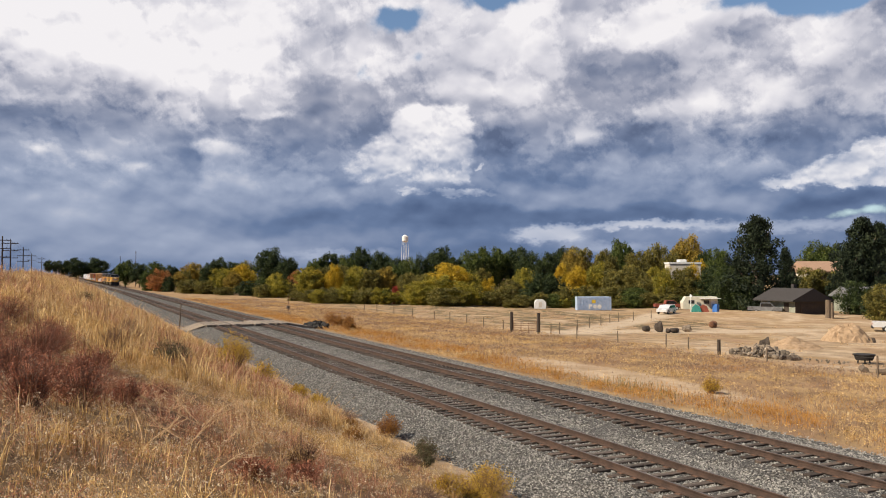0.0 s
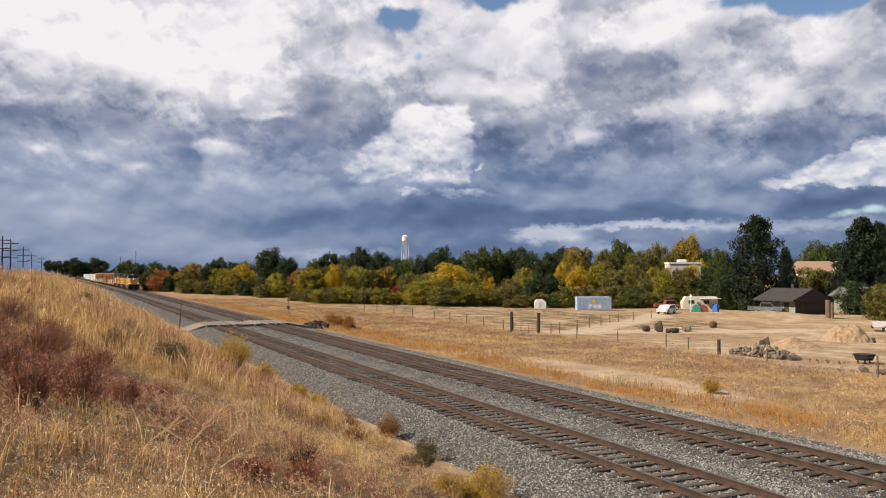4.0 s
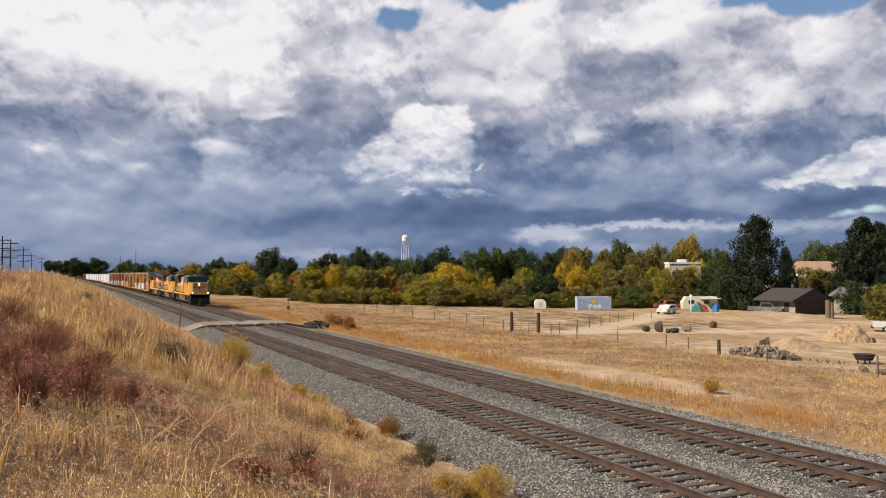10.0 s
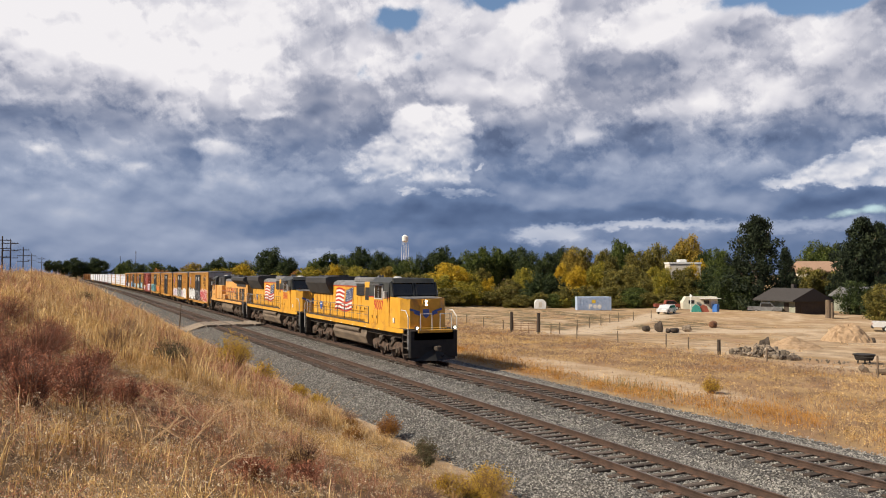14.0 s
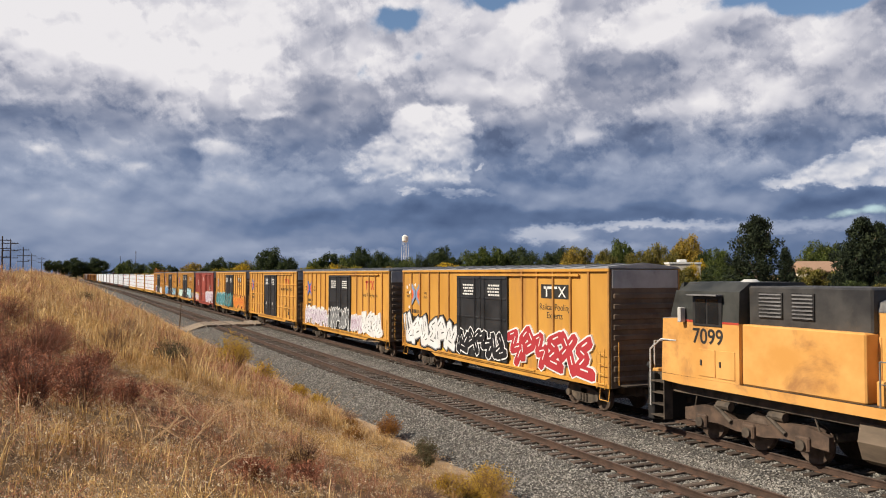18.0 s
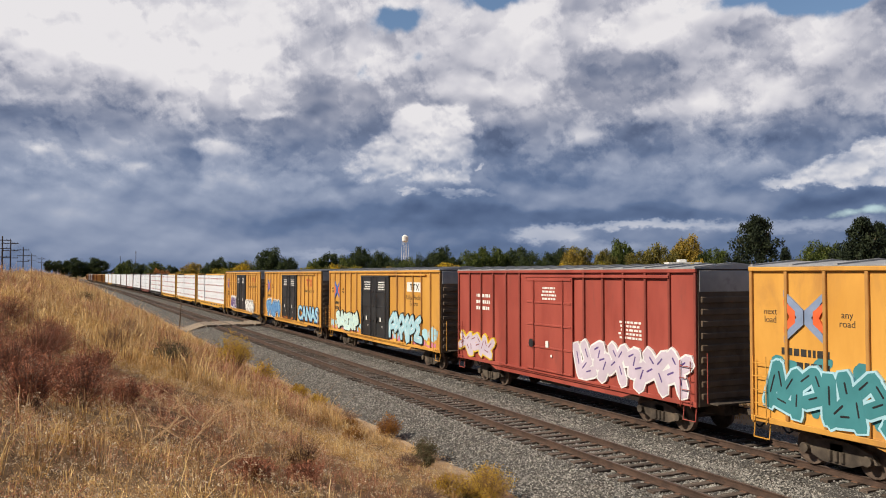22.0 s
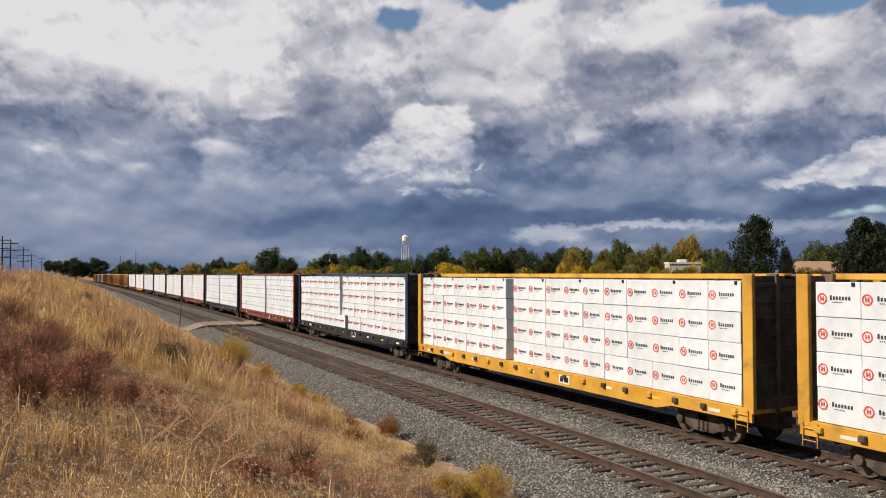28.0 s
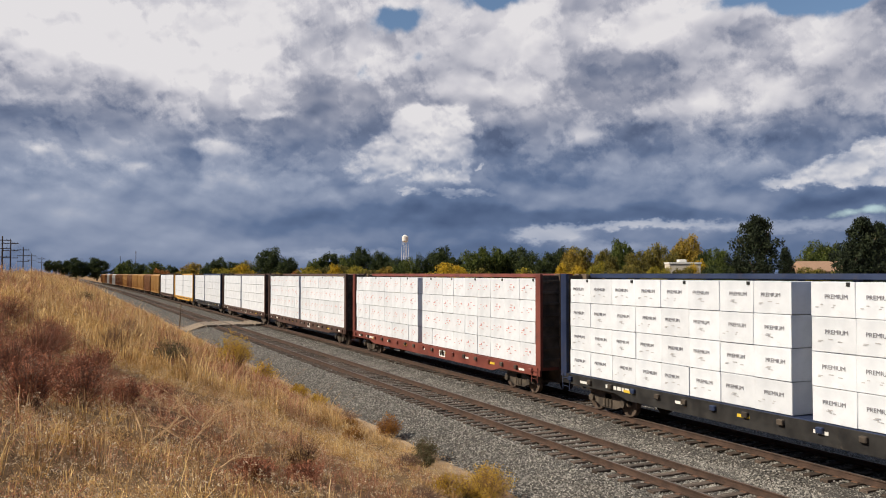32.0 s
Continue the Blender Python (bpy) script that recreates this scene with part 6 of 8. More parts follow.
    sprayed_word(seventh, "CANAS", 1.45, 5.7, 1.76, 1.22, (("black", 0.15), ("blue", 0.085), ("pale_blue", 0.035)), SIDE - 0.068, "pale blue graffiti word edged black")
    splash(seventh, -2.3, 2.2, 1.1, 1.4, "orange", -1.655, 26, 16, 0.2)
    eighth = boxcar("boxcar", "golden yellow panelled boxcar with two graffiti words", 18.65, box_yellow, grid=True)
    dress_yellow(eighth, "red", 2)
    graffiti(eighth, -5.6, -2.7, 1.15, 2.35, 5, "purple", "white", SIDE - 0.034, 27, "maroon", "white", "purple graffiti letters haloed white")
    graffiti(eighth, 2.55, 6.4, 1.05, 2.15, 5, "white", "black", SIDE - 0.034, 28, "mint", "white", "white graffiti letters edged black")
    return [first, second, third, fourth, red, sixth, seventh, eighth]
# ---- centre-beam flatcars with wrapped lumber ----
wrap = surface("white_lumber_wrap", (0.600, 0.640, 0.700), (0.715, 0.755, 0.815), 1.4, 0.45, bump=0.5, bump_scale=3.2, vary=0.06, dirt=(0.42, 0.40, 0.38), dirt_amount=0.12)
wrap_strap = surface("dark_strap", (0.02, 0.02, 0.02), (0.05, 0.05, 0.05), 3, 0.5)
wrap_red = surface("red_print", (0.52, 0.06, 0.045), (0.60, 0.09, 0.06), 3, 0.6)
wrap_ink = surface("dark_print", (0.035, 0.035, 0.045), (0.07, 0.07, 0.08), 3, 0.6)
wrap_grey = surface("grey_print", (0.17, 0.17, 0.20), (0.25, 0.25, 0.28), 3, 0.6)
wrap_faded = surface("faded_red_print", (0.56, 0.22, 0.20), (0.64, 0.30, 0.27), 3, 0.6)
wrap_pale = surface("pale_print", (0.40, 0.40, 0.42), (0.48, 0.48, 0.50), 3, 0.6)
FLAT_PAINT = {
    "yellow": surface("flatcar_yellow", (0.50, 0.26, 0.035), (0.62, 0.34, 0.050), 1.2, 0.55, dirt=(0.20, 0.10, 0.04), dirt_amount=0.4),
    "blue": surface("flatcar_dark_blue", (0.012, 0.022, 0.060), (0.024, 0.038, 0.085), 1.2, 0.5, dirt=(0.06, 0.05, 0.05), dirt_amount=0.3),
    "maroon": surface("flatcar_oxide_red", (0.130, 0.034, 0.026), (0.20, 0.055, 0.040), 1.2, 0.6, dirt=(0.07, 0.03, 0.025), dirt_amount=0.35),
    "brown": surface("flatcar_brown", (0.055, 0.030, 0.024), (0.10, 0.055, 0.042), 1.2, 0.6, dirt=(0.04, 0.03, 0.025), dirt_amount=0.35),
}
FLAT_WORDS = {"yellow": "yellow", "blue": "dark blue", "maroon": "oxide red", "brown": "dark brown"}


def bundle_mesh(seed):
    """A wrapped lumber pack 1.24 m long: softly bulging, with creased edges."""
    rng = random.Random(seed)
    bm = bmesh.new()
    bmesh.ops.create_cube(bm, size=1)
    bmesh.ops.bevel(bm, geom=bm.edges[:], offset=0.009, segments=1, affect="EDGES")
    for v in bm.verts:
        v.co = Vector((v.co.x * 1.248, v.co.y * 1.22, v.co.z * 0.862 + 0.431))
        v.co += Vector((rng.uniform(-0.005, 0.005), rng.uniform(-0.008, 0.008), rng.uniform(-0.005, 0.005)))
    s = Shape()
    s.bm(bm)
    return s.mesh("lumber_pack", wrap)


def bundle_print(style, seed):
    """Print on a pack's outer face."""
    rng = random.Random(seed)
    s = Shape()
    y = -0.617
    if style == "ring":
        cx = rng.uniform(-0.46, -0.40)
        for i in range(16):
            a, b = 2 * math.pi * i / 16, 2 * math.pi * (i + 1) / 16
            s.prism([(cx + 0.105 * math.cos(a), 0.45 + 0.105 * math.sin(a)), (cx + 0.105 * math.cos(b), 0.45 + 0.105 * math.sin(b)), (cx + 0.14 * math.cos(b), 0.45 + 0.14 * math.sin(b)), (cx + 0.14 * math.cos(a), 0.45 + 0.14 * math.sin(a))], y - 0.004, y, "y")
        for x0, x1, z0, z1 in ((-0.055, -0.02, 0.39, 0.51), (0.02, 0.055, 0.39, 0.51), (-0.02, 0.02, 0.435, 0.465)):
            s.box(cx + x0, cx + x1, y - 0.004, y, z0, z1)
        return s.mesh("ring_print", wrap_red)
    if style == "bars":
        x = rng.uniform(-0.20, -0.14)
        for k in range(1):
            for i in range(7):
                h = 0.115 if i == 0 else 0.085
                s.box(x + i * 0.085, x + i * 0.085 + 0.05, y - 0.004, y, 0.43, 0.43 + h)
            for i in range(6):
                s.box(x + 0.06 + i * 0.05, x + 0.06 + i * 0.05 + 0.025, y - 0.004, y, 0.36, 0.385)
            x += rng.uniform(0.62, 0.72)
        return s.mesh("name_print", wrap_ink)
    if style == "reds":
        for i in range(5):
            x, z, w = rng.uniform(-0.5, 0.3), rng.uniform(0.3, 0.6), rng.uniform(0.06, 0.18)
            s.box(x, x + w, y - 0.004, y, z, z + 0.026)
        s.prism(bubble(rng.uniform(-0.3, 0.3), 0.5, 0.08, 0.10, rng, 0), y - 0.005, y, "y")
        return s.mesh("red_print", wrap_faded)
    for i in range(4):
        x, z, w = rng.uniform(-0.5, 0.2), rng.uniform(0.22, 0.32), rng.uniform(0.06, 0.14)
        s.box(x, x + w, y - 0.004, y, z, z + 0.02)
    return s.mesh("small_print", wrap_pale)


BUNDLES = [bundle_mesh(i) for i in range(5)]
PRINTS = {k: [bundle_print(k, 30 + i) for i in range(3)] for k in ("ring", "bars", "reds", "small")}
STRAP = Shape().box(-0.05, 0.05, -0.635, -0.60, 0.76, 0.86, 0.008).mesh("strap_pad", wrap_strap)


def flatcar(colour, print_style, seed, near=True, gap=8, low_gap=None, length=22.85):
    paint, L = FLAT_PAINT[colour], length / 2
    rng = random.Random(seed)
    lum = {"ring": "white-wrapped lumber", "premium": "black-lettered white-wrapped lumber", "reds": "red-printed white lumber"}[print_style]
    root = thing("centerbeam_flatcar", FLAT_WORDS[colour] + " centre-beam flatcar carrying " + lum, "flatcar", "flatcars of the train")
    part("deck", Shape().box(-L, L, -1.40, 1.40, 1.08, 1.24, 0.02), paint, root)
    for s in (-1, 1):
        side = Shape().prism([(-L, 0.86), (-L * 0.72, 0.86), (-L * 0.66, 0.70), (L * 0.66, 0.70), (L * 0.72, 0.86), (L, 0.86), (L, 1.22), (-L, 1.22)], s * 1.42 - 0.04, s * 1.42 + 0.04, "y")
        sill = part("side_sill", side, black_paint if colour == "blue" else paint, root)
        for i in range(19):
            x = -L + 0.6 + (2 * L - 1.2) * i / 18
            part("winch", Shape().box(x - 0.10, x + 0.10, s * 1.50 - 0.06, s * 1.50 + 0.06, 0.98, 1.14, 0.02), grime if i % 3 else paint, sill)
        if s < 0:
            for i in range(9):
                x = -L + 1.4 + (2 * L - 2.8) * i / 8
                part("reflector", Shape().box(x - 0.22, x + 0.22, -1.468, -1.46, 0.96, 1.05), spray("yellow", (0.7, 0.5, 0.05)) if i % 2 else mark_white, sill, "reflective strip")
            part("data_plate", Shape().box(2.0, 2.7, -1.475, -1.46, 0.80, 1.12), mark_white, sill, "white data plate with black marks")
            marks(sill, "plate_mark", mark_black, [(2.08, 2.30, 0.86, 1.06), (2.36, 2.62, 0.86, 1.06)], -1.475)
            fine_print(sill, -L + 3.4, 0.98, 1.6, 1, mark_white, -1.462, seed, 0.22)
    beam = Shape().box(-L, L, -0.16, 0.16, 4.80, 4.97, 0.02)
    part("top_chord", beam, paint, root)
    for i in range(13):
        x = -L + 0.9 + (2 * L - 1.8) * i / 12
        part("beam_post", Shape().box(x - 0.08, x + 0.08, -0.07, 0.07, 1.24, 4.80), paint, root)
    for e in (-1, 1):
        # dark ribbed bulkhead; shade of the narrow gap between cars painted in too
        b = part("bulkhead", Shape().box(min(e * (L - 0.06), e * L), max(e * (L - 0.06), e * L), -1.40, 1.40, 1.20, 4.90), grime, root, "dark planked steel end bulkhead with the gap's shade painted in")
        for y in (-1.40, -0.47, 0.47, 1.40):
            edge_post = abs(y) > 1
            part("bulkhead_post", Shape().box(min(e * (L - 0.30), e * (L + 0.06)), max(e * (L - 0.30), e * (L + 0.06)), y - 0.07, y + 0.07, 1.10, 4.96, 0.015), paint if edge_post else box_end, b)
        for i in range(8):
            z = 1.5 + 0.45 * i
            part("bulkhead_rib", Shape().box(min(e * L, e * (L + 0.05)), max(e * L, e * (L + 0.05)), -1.34, 1.34, z - 0.06, z + 0.06, 0.012), grime, b)
        coupler(root, e * (L - 0.2), e)
        ladder(root, e * (L - 0.55), e * (L - 0.12), -1.50, 0.6, 1.2, 2, paint)
        freight_truck(root, e * (L - 2.3), not near)
    part("centre_sill", Shape().box(-L + 0.2, L - 0.2, -0.32, 0.32, 0.55, 1.08), grime, root)
    # packs: four tiers of seventeen a side, with a gap where a row ends
    cols, pitch = 17, 1.255
    x0 = -L + 0.48
    far = Shape()
    for tier in range(4):
        z = 1.26 + tier * 0.878
        for c in range(cols):
            shift = 0.62 if c >= (low_gap if (low_gap and tier == 0) else gap) else 0.0
            x = x0 + 0.62 + c * pitch + shift
            far.box(x - 0.61, x + 0.61, 0.17, 1.37, z, z + 0.85)
            if not near:
                far.box(x - 0.61, x + 0.61, -1.37, -0.17, z, z + 0.85)
                continue
            o = part("lumber_pack", BUNDLES[rng.randrange(5)], None, root)
            o.matrix_basis = pose(x + rng.uniform(-0.008, 0.008), -0.775 + rng.uniform(-0.02, 0.012), z, 0, 0, rng.uniform(-0.5, 0.5))
            if print_style == "ring":
                for k in ("ring", "bars"):
                    part("print", PRINTS[k][rng.randrange(3)], None, o)
            elif print_style == "premium":
                w = sign(o, "PREMIUM", 0.16, wrap_grey, rng.uniform(-0.12, 0.12), -0.62, 0.50)
                part("print", PRINTS["small"][rng.randrange(3)], None, o)
            else:
                part("print", PRINTS["reds"][rng.randrange(3)], None, o)
            if tier == 3 and c % 2 == 0:
                part("strap_pad", STRAP, None, o).matrix_basis = pose(0.45, 0, 0)
    tagged(part("packed_load", far, wrap, root, "white-wrapped lumber packs stacked in tiers"), kind="stuff")
    return root
# ---- locomotives ----
truck_rust = surface("rusty_truck_frame", (0.050, 0.034, 0.026), (0.130, 0.085, 0.060), 3.0, 0.8, bump=0.3, dirt=(0.03, 0.025, 0.022), dirt_amount=0.4)
cab_grey = surface("dark_cab_paint", (0.022, 0.024, 0.022), (0.055, 0.057, 0.053), 1.5, 0.5, dirt=(0.03, 0.027, 0.024), dirt_amount=0.35)
plow_black = surface("worn_black_steel", (0.008, 0.008, 0.009), (0.020, 0.019, 0.019), 3, 0.6, dirt=(0.05, 0.04, 0.033), dirt_amount=0.15)


def six_wheel_truck(parent, x):
    t = part("truck", Shape().box(x - 2.3, x + 2.3, -0.6, 0.6, 0.62, 0.86, 0.03), grime, parent, "dusty grey six-wheel locomotive truck")
    for s in (-1, 1):
        f = [(x - 2.55, 0.50), (x - 2.55, 0.86), (x - 1.9, 1.02), (x - 0.9, 0.98), (x - 0.6, 0.80), (x + 0.6, 0.80), (x + 0.9, 0.98), (x + 1.9, 1.02), (x + 2.55, 0.86), (x + 2.55, 0.50), (x + 1.2, 0.58), (x + 0.5, 0.48), (x - 0.5, 0.48), (x - 1.2, 0.58)]
        part("side_frame", Shape().prism(f, s * 1.12 - 0.09, s * 1.12 + 0.09, "y"), truck_rust, t)
        for d in (-1.8, 0, 1.8):
            part("journal_box", Shape().box(x + d - 0.22, x + d + 0.22, s * 1.24 - 0.07, s * 1.24 + 0.07, 0.36, 0.76, 0.04), truck_rust, t)
            part("bearing_cap", Shape().tube((x + d, s * 1.26, 0.54), (x + d, s * 1.38, 0.54), 0.14, 12), grime, t)
        for d in (-0.95, 0.95):
            part("damper", Shape().tube((x + d - 0.3, s * 1.25, 0.72), (x + d + 0.3, s * 1.25, 1.1), 0.06, 8), grime, t)
            part("brake_cylinder", Shape().tube((x + d - 0.25, s * 1.18, 1.12), (x + d + 0.25, s * 1.18, 1.12), 0.13, 10), grime, t)
            part("sand_pipe", Shape().path([(x + d * 2.2, s * 1.15, 1.3), (x + d * 2.4, s * 1.1, 0.7), (x + d * 2.3, s * 0.9, 0.25)], 0.025, 5), grime, t)
    for d in (-1.8, 0, 1.8):
        wheelset(t, x + d, 0.53)


def flag(parent, x, z, w, h, y):
    """A waving striped flag with a dark blue field of pale dots, painted on the hood."""
    n, k = 11, 12

    def wave(u):
        return 0.06 * h * math.sin(u * 7.0 + 0.4) + 0.05 * h * u
    root = None
    for i in range(n):
        s = Shape()
        for j in range(k):
            u0, u1 = j / k, (j + 1) / k
            if u1 > 0.58 and i < 6:
                continue
            q = []
            for u, v in ((u0, i / n), (u1, i / n), (u1, (i + 1) / n), (u0, (i + 1) / n)):
                q.append((x + (u - 0.5) * w - 0.10 * v * w + 0.05 * w, z + h / 2 - v * h + wave(u)))
            s.prism(q, y - 0.005, y, "y")
        ob = part("flag_stripe", s, mark_red if i % 2 == 0 else mark_white, parent, "painted red stripe" if i % 2 == 0 else "painted white stripe")
    c, dots = Shape(), Shape()
    for j in range(7, k):
        q = []
        for u, v in ((j / k, 0), ((j + 1) / k, 0), ((j + 1) / k, 6 / n), (j / k, 6 / n)):
            q.append((x + (u - 0.5) * w - 0.10 * v * w + 0.05 * w, z + h / 2 - v * h + wave(u)))
        c.prism(q, y - 0.005, y, "y")
        for r in range(5):
            u, v = (j + 0.5) / k, (r + 0.5) * 6 / n / 5
            px, pz = x + (u - 0.5) * w - 0.10 * v * w + 0.05 * w, z + h / 2 - v * h + wave(u)
            dots.box(px - 0.035, px + 0.035, y - 0.008, y - 0.004, pz - 0.035, pz + 0.035)
    f = part("flag_field", c, spray("flag_blue", (0.06, 0.08, 0.16)), parent, "dark blue flag field")
    part("star_dots", dots, mark_white, f)


def grille(parent, x0, x1, y, z0, z1, n, paint):
    g = part("grille", Shape().box(x0, x1, y - 0.02, y + 0.02, z0, z1), black_paint, parent, "black louvred grille")
    for i in range(n):
        z = z0 + (z1 - z0) * (i + 0.5) / n
        part("slat", Shape().box(x0 + 0.03, x1 - 0.03, y + (-0.045 if y < 0 else 0.02), y + (-0.02 if y < 0 else 0.045), z - 0.02, z + 0.02), paint, g)


def hood_door(parent, x0, x1, y, z0, z1, paint):
    s = -1 if y < 0 else 1
    d = part("hood_door", Shape().box(x0, x1, min(y, y + s * 0.025), max(y, y + s * 0.025), z0, z1, 0.008), paint, parent)
    part("latch", Shape().box(x1 - 0.14, x1 - 0.08, min(y + s * 0.02, y + s * 0.05), max(y + s * 0.02, y + s * 0.05), (z0 + z1) / 2 - 0.08, (z0 + z1) / 2 + 0.08), grime, d)


def locomotive(label, number, style, paint, lit=False):
    """A six-axle road locomotive, cab towards +x. style: wide (flared radiators, dynamic brake bulge) or slab (broad radiator wings)."""
    root = thing("locomotive", label, "locomotive", "locomotives of the train")
    F, R = 10.75, -10.75
    part("underframe", Shape().box(R, F, -1.2, 1.2, 1.28, 1.80), grime, root)
    for s in (-1, 1):
        sill = part("side_sill", Shape().prism([(R + 0.8, 1.64), (R + 1.6, 1.60), (F - 1.6, 1.60), (F - 0.8, 1.64), (F - 0.8, 1.86), (R + 0.8, 1.86)], s * 1.52 - 0.03, s * 1.52 + 0.03, "y"), paint, root)
        if s < 0:
            for i in range(6):
                marks(sill, "reflector", mark_white, [(-6.0 + 2.4 * i, -5.82 + 2.4 * i, 1.62, 1.67)], -1.551, "white reflective strip")
        part("walkway", Shape().box(R + 0.6, F - 0.6, min(s * 0.9, s * 1.54), max(s * 0.9, s * 1.54), 1.80, 1.86), grime, root)
    tank = [(-1.25, 1.40), (-1.36, 0.95), (-1.20, 0.52), (-0.85, 0.36), (0.85, 0.36), (1.20, 0.52), (1.36, 0.95), (1.25, 1.40)]
    part("fuel_tank", Shape().prism(tank, -3.55, 3.3), tank_grime, root, "dusty brown fuel tank")
    part("air_reservoir", Shape().tube((-2.9, -1.28, 1.32), (2.2, -1.28, 1.32), 0.17, 14), tank_grime, root, "long air reservoir above the tank")
    for x in (-6.75, 6.75):
        six_wheel_truck(root, x)
    hood_top = 4.22 if style == "wide" else 4.1
    hood_x1 = 4.2 if style == "wide" else 6.6
    part("hood", Shape().box(-10.0, hood_x1, -0.94, 0.94, 1.86, hood_top, 0.05), paint, root)
    x, i = -9.6, 0
    while x < hood_x1 - 0.9:
        for s in (-1, 1):
            hood_door(root, x + 0.04, x + 0.72, s * 0.94, 1.95, 3.45, paint)
        x += 0.78
    if style == "wide":
        part("hood_roof", Shape().prism([(-0.96, 4.16), (0.96, 4.16), (0.90, 4.34), (0.62, 4.50), (-0.62, 4.50), (-0.90, 4.34)], -4.9, 4.2), roof_grey, root, "grey curved hood roof")
        for s in (-1, 1):
            marks(root, "trim_stripe", mark_red, [(-4.9, 4.2, 4.08, 4.14)], s * 0.945 if s < 0 else 0.949, "thin red trim stripe")
            grille(root, 0.5, 2.6, s * 1.0, 3.55, 4.32, 7, soot)
            part("inverter_cabinet", Shape().box(2.75, 4.25, min(s * 0.9, s * 1.25), max(s * 0.9, s * 1.25), 1.86, 4.45, 0.03), paint, root)
            part("cabinet_window", Shape().box(2.9, 4.1, min(s * 1.25, s * 1.265), max(s * 1.25, s * 1.265), 3.3, 4.1), black_paint, root, "black intake screen")
        flare = [(-0.95, 3.42), (-1.12, 3.52), (-1.52, 4.30), (-1.52, 4.66), (-1.30, 4.76), (1.30, 4.76), (1.52, 4.66), (1.52, 4.30), (1.12, 3.52), (0.95, 3.42)]
        part("radiator", Shape().prism(flare, -10.3, -4.9), soot, root, "black flared radiator section")
        part("brake_bulge", Shape().box(-0.6, 3.2, -0.8, 0.8, 4.4, 4.72, 0.06), roof_grey, root)
        cab0, cab1, nose1 = 4.3, 7.7, 9.6
    else:
        part("hood_roof", Shape().prism([(-0.96, 4.04), (0.96, 4.04), (0.90, 4.28), (0.60, 4.36), (-0.60, 4.36), (-0.90, 4.28)], -3.6, 3.0), roof_grey, root, "grey curved hood roof")
        wing = [(-0.95, 3.80), (-1.52, 4.22), (-1.52, 4.50), (-1.25, 4.62), (1.25, 4.62), (1.52, 4.50), (1.52, 4.22), (0.95, 3.80)]
        part("radiator", Shape().prism(wing, -10.7, -3.6), soot, root, "black broad radiator wings")
        for s in (-1, 1):
            for k in range(2):
                part("radiator_screen", Shape().box(-9.2 + 2.6 * k, -6.9 + 2.6 * k, min(s * 0.95, s * 1.0), max(s * 0.95, s * 1.0), 3.52, 3.86), soot, root)
            for x in (-8.6, -7.7, -6.6, -4.7):
                grille(root, x, x + 0.62, s * 0.98, 2.05, 3.3, 10, soot)
            part("auxiliary_cab", Shape().box(3.0, 6.8, min(s * 0.3, s * 1.42), max(s * 0.3, s * 1.42), 1.86, 3.55, 0.04), paint, root)
            part("upper_box", Shape().box(3.0, 6.8, min(s * 0.2, s * 1.15), max(s * 0.2, s * 1.15), 3.5, 4.62, 0.05), soot, root)
            grille(root, 5.6, 6.4, s * 1.17, 3.75, 4.45, 7, roof_grey)
            grille(root, 4.6, 5.3, s * 1.17, 3.75, 4.45, 7, roof_grey)
            part("blower_box", Shape().box(1.3, 2.8, min(s * 0.9, s * 1.35), max(s * 0.9, s * 1.35), 1.86, 2.45, 0.03), paint, root)
        part("exhaust_box", Shape().box(-3.2, -0.2, -0.55, 0.55, 4.36, 4.75, 0.05), soot, root)
        cab0, cab1, nose1 = 6.8, 9.2, 10.5
    # cab and nose
    cab = part("cab", Shape().prism([(-1.52, 1.86), (1.52, 1.86), (1.52, 3.55), (-1.52, 3.55)], cab0, cab1), paint, root)
    part("cab_upper", Shape().prism([(-1.52, 3.55), (1.52, 3.55), (1.48, 4.45), (1.05, 4.72), (-1.05, 4.72), (-1.48, 4.45)], cab0, cab1), cab_grey, root, "dark grey upper cab and roof")
    for s in (-1, 1):
        marks(root, "trim_stripe", mark_red, [(cab0, cab1, 3.52, 3.58)], -1.523 if s < 0 else 1.527, "thin red trim stripe")
        mid = (cab0 + cab1) / 2
        w = 0.62 if style == "wide" else 0.5
        fr = part("side_window_frame", Shape().box(mid - w - 0.08, mid + w + 0.08, min(s * 1.50, s * 1.545), max(s * 1.50, s * 1.545), 3.42, 4.30, 0.01), rail_pale if style == "wide" else black_paint, root)
        for k in (-1, 1):
            part("pane", Shape().box(mid + k * w / 2 - w / 2 + 0.04, mid + k * w / 2 + w / 2 - 0.04, min(s * 1.545, s * 1.556), max(s * 1.545, s * 1.556), 3.50, 4.22), dark_glass, fr, "dark window glass")
        part("sunshade", Shape().prism([(mid - w - 0.1, 4.32), (mid + w + 0.1, 4.32), (mid + w + 0.1, 4.36), (mid - w - 0.1, 4.36)], min(s * 1.5, s * 1.78), max(s * 1.5, s * 1.78), "y"), roof_grey, root)
        part("mirror", Shape().box(cab1 - 0.32, cab1 - 0.18, min(s * 1.54, s * 1.75), max(s * 1.54, s * 1.75), 3.5, 3.95, 0.02), rail_pale, root)
        hood_door(root, cab0 + 0.15, cab0 + 0.8, s * 1.52, 1.95, 2.75, paint)
        hood_door(root, cab0 + 0.9, cab0 + 1.55, s * 1.52, 1.95, 2.75, paint)
